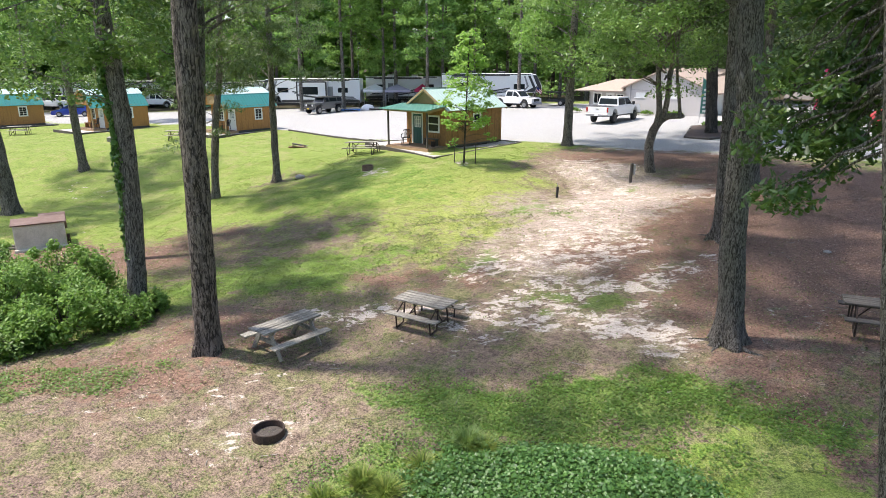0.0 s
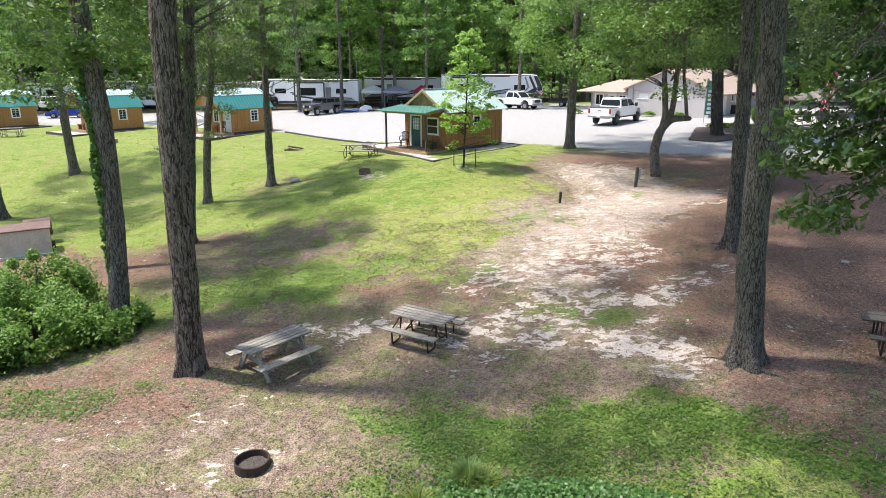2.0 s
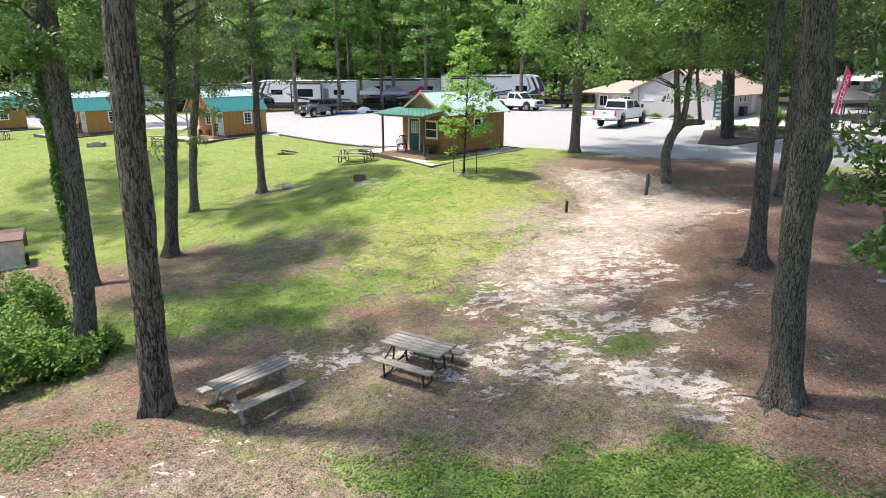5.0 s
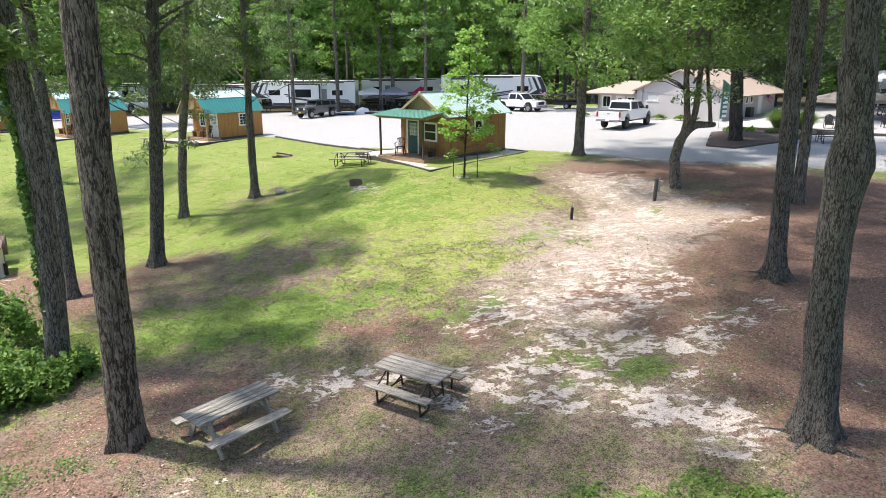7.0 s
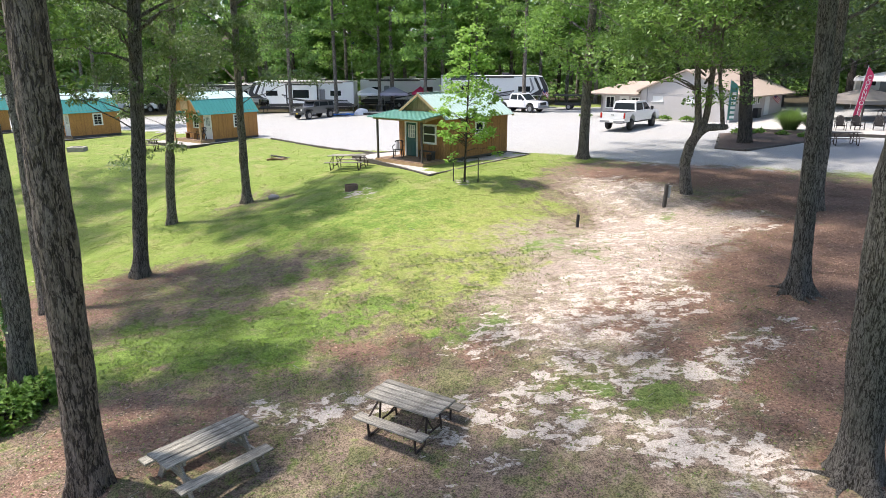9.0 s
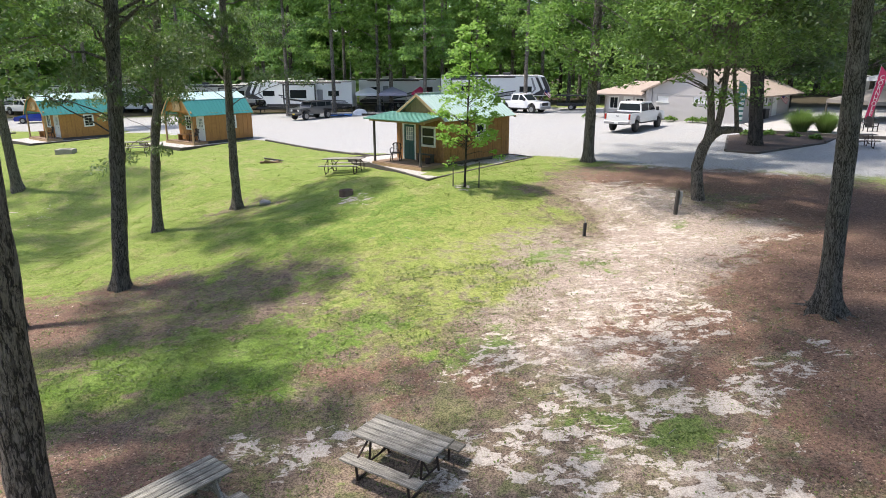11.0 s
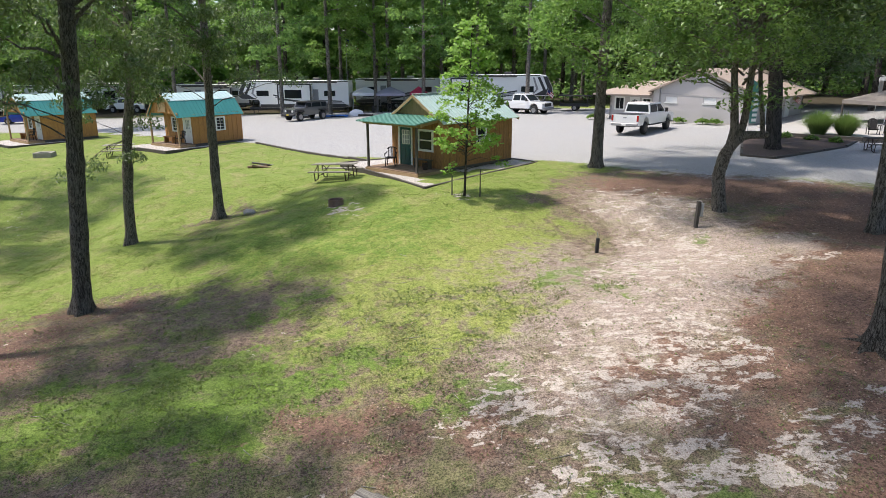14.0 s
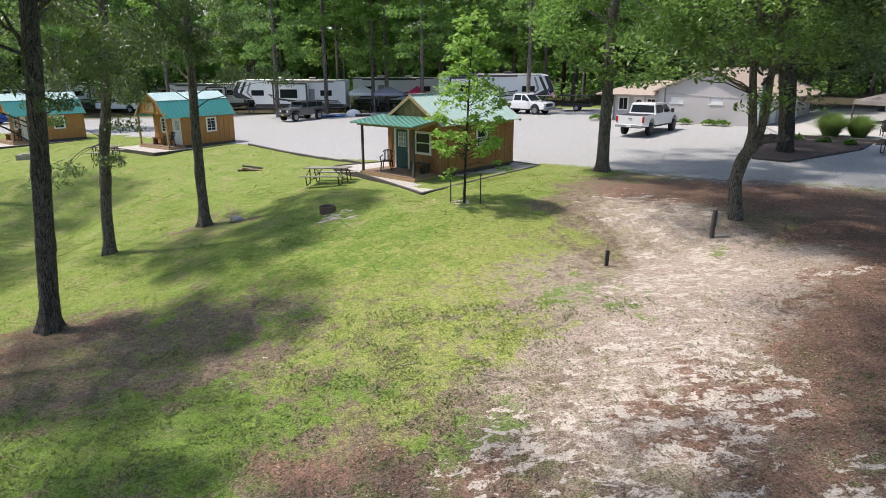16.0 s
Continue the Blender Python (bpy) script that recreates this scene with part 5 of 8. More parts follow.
def border(pts, z0, z1, w=0.13, piece=2.4, label="dark weathered border timber"):
    """Squared timbers laid end to end along a line."""
    for (x0, y0), (x1, y1) in zip(pts, pts[1:]):
        L = math.hypot(x1 - x0, y1 - y0)
        n = max(1, round(L / piece))
        for i in range(n):
            a, b = i / n, (i + 1) / n
            xa, ya, xb, yb = x0 + (x1 - x0) * a, y0 + (y1 - y0) * a, x0 + (x1 - x0) * b, y0 + (y1 - y0) * b
            za = z1 if z1 is not None else 0.5 * (gz(xa, ya) + gz(xb, yb)) + 0.11
            bm = bmesh.new()
            bot = z0 if z1 is not None else za - 0.4
            box(bm, (0, 0, (bot + za) / 2 - za), (L / n - 0.012, w, za - bot), bevel=0.012)
            ob = link_mesh("border_timber", bm, M_DARK_WOOD)
            ob.matrix_world = pose((xa + xb) / 2, (ya + yb) / 2, za + random.uniform(-0.008, 0.008), 0, 0, math.degrees(math.atan2(yb - ya, xb - xa)) + random.uniform(-0.5, 0.5))
            tagged(ob, label, "timber", "border timbers")


border(pad_pts + pad_pts[:1], -0.5, 0.20)
border(((-12.9, 56.3), (-9.4, 52.1), (-6.6, 49.2), (-3.6, 46.2)), None, None, 0.16)


def barn_cabin(x, y, rz, label, L=5.3, W=3.45):
    """A lofted barn cabin: gambrel roof over a deep porch in front."""
    z = gz(x, y) + 0.02
    e = thing("cabin", pose(x, y, z, 0, 0, rz), label, "cabin", "barn cabins")
    fl, ev, br, rg, pd = 0.26, 2.30, 3.22, 3.72, 1.15
    k = W * 0.22

    def prof(yy, cut=0.0):
        d = min(yy, W - yy)
        return (ev + (br - ev) * min(1, max(0, d) / k) if d < k else br + (rg - br) * (d - k) / (W / 2 - k)) - 0.05 - cut
    part("wall", board_wall("y", 0, W, fl, prof, pd, -1, ((0.22, 1.04, fl, 2.05), (1.75, 2.45, 1.05, 2.0)), 0.2), M_SIDING_HONEY, e)
    part("gable", board_wall("y", 0.02, W - 0.02, ev + 0.06, lambda v: max(prof(v, 0.0), ev + 0.08), 0.04, -1, (), 0.2, 0.06), M_SIDING_HONEY, e, "honey stained gambrel gable")
    bm = bmesh.new()
    box(bm, (0.02, W / 2, 2.78), (0.04, 0.9, 0.62))
    for s in (-1, 1):
        bar(bm, (-0.012, W / 2 - 0.4 * s, 2.52), (-0.012, W / 2, 3.04), 0.03, 0.06)
    box(bm, (-0.012, W / 2, 2.50), (0.03, 0.9, 0.06))
    box(bm, (-0.012, W / 2, 3.06), (0.03, 0.9, 0.06))
    part("loft_door", bm, M_TRIM_WOOD, e, "small loft door with cross bracing")
    part("wall", board_wall("y", 0, W, fl, prof, L, 1), M_SIDING_HONEY, e)
    part("wall", board_wall("x", pd + 0.1, L - 0.1, fl, lambda v: ev, 0, -1, ((3.05, 3.78, 1.08, 1.98),)), M_SIDING_HONEY, e)
    part("wall", board_wall("x", pd + 0.1, L - 0.1, fl, lambda v: ev, W, 1), M_SIDING_HONEY, e)
    window_unit(e, "x", 3.05, 3.78, 1.08, 1.98, 0, -1, 2, 4, 0.06)
    window_unit(e, "y", 1.75, 2.45, 1.05, 2.0, pd, -1, 2, 4, 0.06)
    door_unit(e, "y", 0.22, 1.04, fl, 2.05, pd, -1, M_WHITE, "white door with nine panes")
    deck(e, 0, pd, 0, W, fl)
    bm = bmesh.new()
    box(bm, (L / 2, W / 2, fl - 0.12), (L, W, 0.2))
    part("floor_frame", bm, M_DARK_WOOD, e)
    for yy in (0.06, W - 0.06):
        post(e, 0.06, yy, fl, ev + 0.1, 0.11, M_TRIM_WOOD)
    o = 0.12
    for s in (0, 1):
        m = (lambda v: v) if s == 0 else (lambda v: W - v)
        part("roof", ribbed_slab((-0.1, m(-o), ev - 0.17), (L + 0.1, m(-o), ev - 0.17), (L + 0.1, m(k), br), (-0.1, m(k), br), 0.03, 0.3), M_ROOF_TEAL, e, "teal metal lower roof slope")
        part("roof", ribbed_slab((-0.1, m(k - 0.03), br + 0.012), (L + 0.1, m(k - 0.03), br + 0.012), (L + 0.1, W / 2, rg), (-0.1, W / 2, rg), 0.03, 0.3), M_ROOF_SHEEN, e, "teal metal upper roof slope with sheen in its colour")
    for s in (0, 1):
        m = (lambda v: v) if s == 0 else (lambda v: W - v)
        for xx in (-0.12, L + 0.12):
            for a, b in (((xx, m(-o), ev - 0.22), (xx, m(k), br - 0.05)), ((xx, m(k), br - 0.05), (xx, W / 2, rg - 0.05))):
                bm = bmesh.new()
                bar(bm, a, b, 0.025, 0.1)
                part("fascia", bm, M_TRIM_WOOD, e)
    # pad of gravel with a timber border in front and along the side
    u, v = (math.cos(math.radians(rz)), math.sin(math.radians(rz))), (-math.sin(math.radians(rz)), math.cos(math.radians(rz)))

    def wpt(a, b):
        return (x + a * u[0] + b * v[0], y + a * u[1] + b * v[1])
    pts = (wpt(-1.6, -0.9), wpt(L + 0.9, -0.9), wpt(L + 0.9, W + 0.9), wpt(-1.6, W + 0.9))
    bm = bmesh.new()
    lo2 = [bm.verts.new((p, q, z - 0.6)) for p, q in pts]
    hi2 = [bm.verts.new((p, q, z + 0.06)) for p, q in pts]
    bm.faces.new(hi2)
    for i in range(4):
        bm.faces.new((lo2[i], lo2[(i + 1) % 4], hi2[(i + 1) % 4], hi2[i]))
    bmesh.ops.recalc_face_normals(bm, faces=bm.faces[:])
    tagged(link_mesh("pavement", bm, M_PAD), "pale gravel pad around a barn cabin", "gravel pad", kind="structure")
    border((pts[3], pts[0], pts[1]), z - 0.4, z + 0.12)
    return e


barn_cabin(-17.6, 54.2, 54, "honey wooden barn cabin with a teal gambrel roof and open porch")
barn_cabin(-31.2, 59.3, 52, "honey wooden barn cabin with teal roof behind the trees")
barn_cabin(-44.4, 64.5, 48, "honey wooden barn cabin with teal roof at the row's end")

# ---- park building ----
BA, BB = Vector((0.72, -0.694, 0)), Vector((0.694, 0.72, 0))
B0 = Vector((15.2, 68.3, 0.5))
rzb = math.degrees(math.atan2(BA.y, BA.x))
bld = thing("park_building", pose(B0.x, B0.y, B0.z, 0, 0, rzb), "low grey painted block building with tan shingle roofs", "building")


def blank_wall(axis, a0, a1, z0, top, depth, out, holes=(), th=0.2):
    bm = board_wall(axis, a0, a1, z0, top, depth, out, holes, 50.0, th)
    return bm


# local: x along the front, y to the back; wing from 0 to 4.6, gabled hall from 4.6 to 12.1
GA, GB, EVB, RGB = 4.3, 12.3, 2.65, 4.35


def topb(a):
    return EVB + (RGB - EVB) * (1 - abs(a - (GA + GB) / 2) / ((GB - GA) / 2))


def cut_gable():
    bm = bmesh.new()
    mid = (GA + GB) / 2
    holes = ((GA + 1.1, GA + 2.1, 1.75, 2.2), (mid + 0.3, mid + 1.3, 1.75, 2.2))
    cuts = sorted({GA, mid, GB, *[h[0] for h in holes], *[h[1] for h in holes]})
    for p, q in zip(cuts, cuts[1:]):
        hs = [h for h in holes if p >= h[0] - 1e-4 and q <= h[1] + 1e-4]
        if hs:
            column(bm, "x", p, q, -0.5, hs[0][2], hs[0][2], 0, 0.2)
            column(bm, "x", p, q, hs[0][3], topb(p), topb(q), 0, 0.2)
        else:
            column(bm, "x", p, q, -0.5, topb(p), topb(q), 0, 0.2)
    bmesh.ops.remove_doubles(bm, verts=bm.verts[:], dist=0.0005)
    bmesh.ops.recalc_face_normals(bm, faces=bm.faces[:])
    return bm, holes


bm, gh = cut_gable()
part("wall", bm, M_BLOCK, bld)
for h in gh:
    bm = bmesh.new()
    column(bm, "x", h[0], h[1], h[2], h[3], h[3], 0.05, 0.09)
    column(bm, "x", h[0] - 0.08, h[1] + 0.08, h[2] - 0.09, h[2], h[2], -0.05, 0.05)
    bmesh.ops.recalc_face_normals(bm, faces=bm.faces[:])
    part("window", bm, M_WHITE, bld, "closed white slot window with a sill")
part("wall", blank_wall("x", 0.0, GA, -0.5, lambda a: 2.35, 0.5, -1, ((0.5, 1.4, 0.95, 2.0), (1.9, 2.85, -0.1, 2.05), (3.1, 3.9, 1.2, 1.95))), M_BLOCK, bld)
window_unit(bld, "x", 0.5, 1.4, 0.95, 2.0, 0.5, -1, 2, 1)
window_unit(bld, "x", 3.1, 3.9, 1.2, 1.95, 0.5, -1, 2, 1)
bm = bmesh.new()
column(bm, "x", 1.9, 2.85, -0.1, 2.05, 2.05, 0.52, 0.58)
bmesh.ops.recalc_face_normals(bm, faces=bm.faces[:])
dr = part("door", bm, M_WHITE, bld, "white door with a half-round fanlight")
for i in range(5):
    a0, a1 = math.pi * i / 5 + 0.06, math.pi * (i + 1) / 5 - 0.06
    bm = bmesh.new()
    pts = [(2.375 + r * math.cos(a), 0.512, 1.5 + r * math.sin(a)) for r, a in ((0.1, a0), (0.34, a0), (0.34, (a0 + a1) / 2), (0.34, a1), (0.1, a1))]
    quad(bm, pts)
    part("pane", bm, M_GLASS, dr)
bm = bmesh.new()
quad(bm, [(2.375 + 0.16 * math.cos(a), 0.511, 1.02 + 0.2 * math.sin(a)) for a in np.linspace(0, 6.28, 13)[:-1]])
part("plaque", bm, M_RV_GREY, dr, "small round grey plaque")
part("wall", blank_wall("y", 0.5, 8.0, -0.5, lambda a: 2.35, 0.0, -1), M_BLOCK, bld)
DEP = 12.8
part("wall", blank_wall("y", 0.2, DEP, -0.5, lambda a: EVB, GB, 1, ((2.7, 3.7, 0.05, 2.1), (5.0, 5.6, 1.5, 2.1), (6.1, 6.7, 1.5, 2.1), (8.2, 9.1, 0.05, 2.1))), M_BLOCK, bld)
window_unit(bld, "y", 5.0, 5.6, 1.5, 2.1, GB, 1, 1, 1)
window_unit(bld, "y", 6.1, 6.7, 1.5, 2.1, GB, 1, 1, 1)
for d0, d1 in ((2.7, 3.7), (8.2, 9.1)):
    bm = bmesh.new()
    column(bm, "y", d0, d1, 0.05, 2.1, 2.1, GB - 0.06, GB + 0.02)
    column(bm, "y", d0 - 0.12, d0, 0.0, 2.22, 2.22, GB - 0.06, GB + 0.05)
    column(bm, "y", d1, d1 + 0.12, 0.0, 2.22, 2.22, GB - 0.06, GB + 0.05)
    bmesh.ops.recalc_face_normals(bm, faces=bm.faces[:])
    part("door", bm, M_WHITE, bld, "white side door")
bm = bmesh.new()
column(bm, "y", 5.2, 6.1, 0.0, 1.15, 1.15, GB + 0.003, GB + 0.45)
bmesh.ops.recalc_face_normals(bm, faces=bm.faces[:])
part("vent_box", bm, M_BLACK, bld, "black box against the wall")
part("wall", blank_wall("x", 0.0, GB, -0.5, lambda a: 2.35, DEP, 1), M_BLOCK, bld)


def slab(bm, pts, th):
    P = [Vector(p) for p in pts]
    n = (P[1] - P[0]).cross(P[2] - P[0]).normalized()
    if n.z < 0:
        n = -n
    lo = [bm.verts.new(p - n * th) for p in P]
    hi = [bm.verts.new(p) for p in P]
    bm.faces.new(lo[::-1])
    bm.faces.new(hi)
    k = len(P)
    for i in range(k):
        bm.faces.new((lo[i], lo[(i + 1) % k], hi[(i + 1) % k], hi[i]))
    bmesh.ops.recalc_face_normals(bm, faces=bm.faces[:])


mid = (GA + GB) / 2
for a, name in ((GA - 0.35, "roof"), (GB + 1.1, "roof")):
    drop = (RGB - EVB) / ((GB - GA) / 2)
    za = RGB + 0.12 - drop * abs(a - mid)
    bm = bmesh.new()
    slab(bm, ((a, -0.3, za), (mid, -0.3, RGB + 0.12), (mid, DEP + 0.3, RGB + 0.12), (a, DEP + 0.3, za)), 0.12)
    part(name, bm, M_SHINGLE, bld, "tan shingle roof slope")
bm = bmesh.new()
slab(bm, ((-1.1, -0.7, 2.30), (GA - 0.02, -0.7, 2.30), (GA - 0.02, 4.5, 3.35), (0.9, 4.5, 3.35)), 0.12)
slab(bm, ((-1.1, -0.7, 2.30), (0.9, 4.5, 3.35), (0.9, 5.0, 3.35), (-1.1, 8.6, 2.30)), 0.12)
part("roof", bm, M_SHINGLE, bld, "tan shingle hipped wing roof")
bm = bmesh.new()
rod(bm, (GA + 0.6, -0.05, 0.0), (GA + 0.6, -0.05, 3.1), 0.035)
rod(bm, (GA + 0.6, -0.03, 2.45), (GB - 0.6, -0.03, 2.25), 0.012)
part("conduit", bm, M_RV_GREY, bld, "grey electric conduit on the wall")
# ---- vehicles ----
def wheel(parent, x, y, r, w, rim):
    bm = bmesh.new()
    bmesh.ops.create_cone(bm, cap_ends=True, segments=20, radius1=r, radius2=r, depth=w, matrix=pose(x, y, r, 90, 0, 0))
    bmesh.ops.bevel(bm, geom=[e for e in bm.edges if abs(e.calc_length()) < r * 0.4], offset=r * 0.12, segments=1, affect="EDGES")
    t = part("wheel", bm, M_TYRE, parent)
    s = 1 if y > 0 else -1
    bm = bmesh.new()
    bmesh.ops.create_cone(bm, cap_ends=True, segments=16, radius1=r * 0.6, radius2=r * 0.5, depth=0.03, matrix=pose(x, y + s * (w / 2 + 0.008), r, 90 * s, 0, 0))
    for i in range(5):
        a = i * 2 * math.pi / 5
        bar(bm, (x, y + s * (w / 2 + 0.025), r), (x + r * 0.52 * math.cos(a), y + s * (w / 2 + 0.025), r + r * 0.52 * math.sin(a)), 0.02, r * 0.14)
    part("rim", bm, rim, t)


def arch_profile(pts, wheels, r, zb):
    """Lower edge of a body side from back to front, with wheel arches."""
    out = []
    for wx in wheels:
        for i in range(9):
            a = math.pi - math.pi * i / 8
            out.append((wx + r * math.cos(a), zb + max(0.0, r * math.sin(a) * 1.05)))
    return pts[:1] + out + pts[1:]


def side_glass(parent, pts, y_of, name="side_window"):
    for s in (-1, 1):
        bm = bmesh.new()
        quad(bm, [(x, s * (y_of(z) + 0.006), z) for x, z in pts])
        part(name, bm, M_GLASS, parent)


def pickup(m, label, paint, rim, L=6.2, W=2.0, lift=0.12, four_door=True, group="pickups"):
    """A crew-cab pickup; forward is +x, origin on the ground at its middle."""
    e = thing("pickup_truck", m, label, "pickup truck", group)
    h = L / 2
    wb, wf, r = -h + 1.30, h - 1.05, 0.41
    zb, zbelt, zroof = 0.52 + lift, 1.18 + lift, 1.96 + lift
    lower = arch_profile([(-h, zb)], (wb, wf), 0.52, zb)
    body = lower + [(h - 0.05, zb), (h, zb + 0.25), (h - 0.04, zbelt - 0.10), (h - 0.35, zbelt + 0.02), (h - 1.55, zbelt + 0.07), (-h + 2.0, zbelt + 0.05), (-h, zbelt + 0.05)]
    bm = bmesh.new()
    prism(bm, body, W, lambda z: max(0, (z - zbelt + 0.25)) * 0.12)
    part("body", bm, paint, e)
    c0, c1, c2, c3 = -h + 2.02, -h + 2.12, h - 2.35, h - 1.55
    inset = lambda z: 0.05 + max(0, z - zbelt) * 0.2
    bm = bmesh.new()
    prism(bm, [(c0, zbelt + 0.03), (c3, zbelt + 0.05), (c2, zroof - 0.02), (c2 - 0.25, zroof), (c1 + 0.2, zroof), (c1, zroof - 0.06)], W, inset)
    part("cab", bm, paint, e)
    yo = lambda z: W / 2 - inset(z)
    mid = (c1 + c3) / 2 - 0.1
    side_glass(e, [(c0 + 0.12, zbelt + 0.13), (mid - 0.06, zbelt + 0.13), (mid - 0.06, zroof - 0.12), (c1 + 0.14, zroof - 0.12)], yo)
    side_glass(e, [(mid + 0.04, zbelt + 0.13), (c3 - 0.20, zbelt + 0.13), (c2 - 0.08, zroof - 0.12), (mid + 0.04, zroof - 0.12)], yo)
    bm = bmesh.new()
    y0, y1 = yo(zbelt + 0.15) - 0.1, yo(zroof - 0.1) - 0.08
    quad(bm, [(c0 - 0.006 + 0.03 * 0.5, -y0, zbelt + 0.17), (c0 - 0.006 + 0.015, y0, zbelt + 0.17), (c1 - 0.02, y1, zroof - 0.13), (c1 - 0.02, -y1, zroof - 0.13)])
    part("rear_window", bm, M_GLASS, e)
    bm = bmesh.new()
    dx, dz = c2 - c3, zroof - 0.02 - zbelt - 0.05
    f0, f1 = 0.1, 0.9
    quad(bm, [(c3 + dx * f0 + 0.012, -y0, zbelt + 0.05 + dz * f0), (c3 + dx * f0 + 0.012, y0, zbelt + 0.05 + dz * f0), (c3 + dx * f1 + 0.012, y1, zbelt + 0.05 + dz * f1), (c3 + dx * f1 + 0.012, -y1, zbelt + 0.05 + dz * f1)])
    part("windscreen", bm, M_GLASS, e)
    bm = bmesh.new()
    box(bm, ((-h + c0) / 2, 0, zbelt + 0.062), (c0 + h - 0.2, W - 0.28, 0.02))
    part("bed_liner", bm, M_BLACK, e, "black truck bed")
    bm = bmesh.new()
    box(bm, (-h - 0.08, 0, zb + 0.05), (0.16, W - 0.1, 0.2), bevel=0.03)
    part("rear_bumper", bm, M_CHROME if rim is not M_BLACK_RIM else M_RV_GREY, e)
    bm = bmesh.new()
    box(bm, (h + 0.05, 0, zb + 0.02), (0.16, W - 0.06, 0.26), bevel=0.04)
    part("front_bumper", bm, M_RV_GREY, e)
    bm = bmesh.new()
    box(bm, (h - 0.005, 0, zb + 0.40), (0.05, W * 0.56, 0.32), bevel=0.02)
    part("grille", bm, M_BLACK, e)
    for s in (-1, 1):
        bm = bmesh.new()
        box(bm, (-h - 0.002, s * (W / 2 - 0.10), zbelt - 0.18), (0.05, 0.14, 0.40), bevel=0.01)
        part("tail_light", bm, M_LAMP_RED, e)
        bm = bmesh.new()
        box(bm, (h - 0.02, s * (W / 2 - 0.20), zb + 0.42), (0.06, 0.26, 0.28), bevel=0.02)
        part("headlight", bm, M_LAMP_CLEAR, e)
        bm = bmesh.new()
        box(bm, (c3 - 0.35, s * (W / 2 + 0.12), zbelt + 0.22), (0.12, 0.22, 0.3), bevel=0.03)
        part("mirror", bm, M_BLACK, e)
        bm = bmesh.new()
        box(bm, ((wb + wf) / 2, s * (W / 2 - 0.02), zb - 0.06), (wf - wb - 1.2, 0.16, 0.06), bevel=0.01)
        part("running_board", bm, M_BLACK, e)
        for wx in (wb, wf):
            wheel(e, wx, s * (W / 2 - 0.15), r + lift * 0.25, 0.29, rim)
    bm = bmesh.new()
    box(bm, (-h - 0.17, 0, zb + 0.05), (0.02, 0.30, 0.14))
    part("number_plate", bm, M_WHITE, e, "plain white plate")
    bm = bmesh.new()
    box(bm, (-h - 0.012, 0, zbelt - 0.14), (0.02, 0.24, 0.07))
    part("tailgate_badge", bm, M_RV_GREY, e)
    bm = bmesh.new()
    box(bm, (0, 0, zb - 0.02), (L * 0.9, W * 0.6, 0.22))
    part("chassis", bm, M_BLACK, e)
    return e


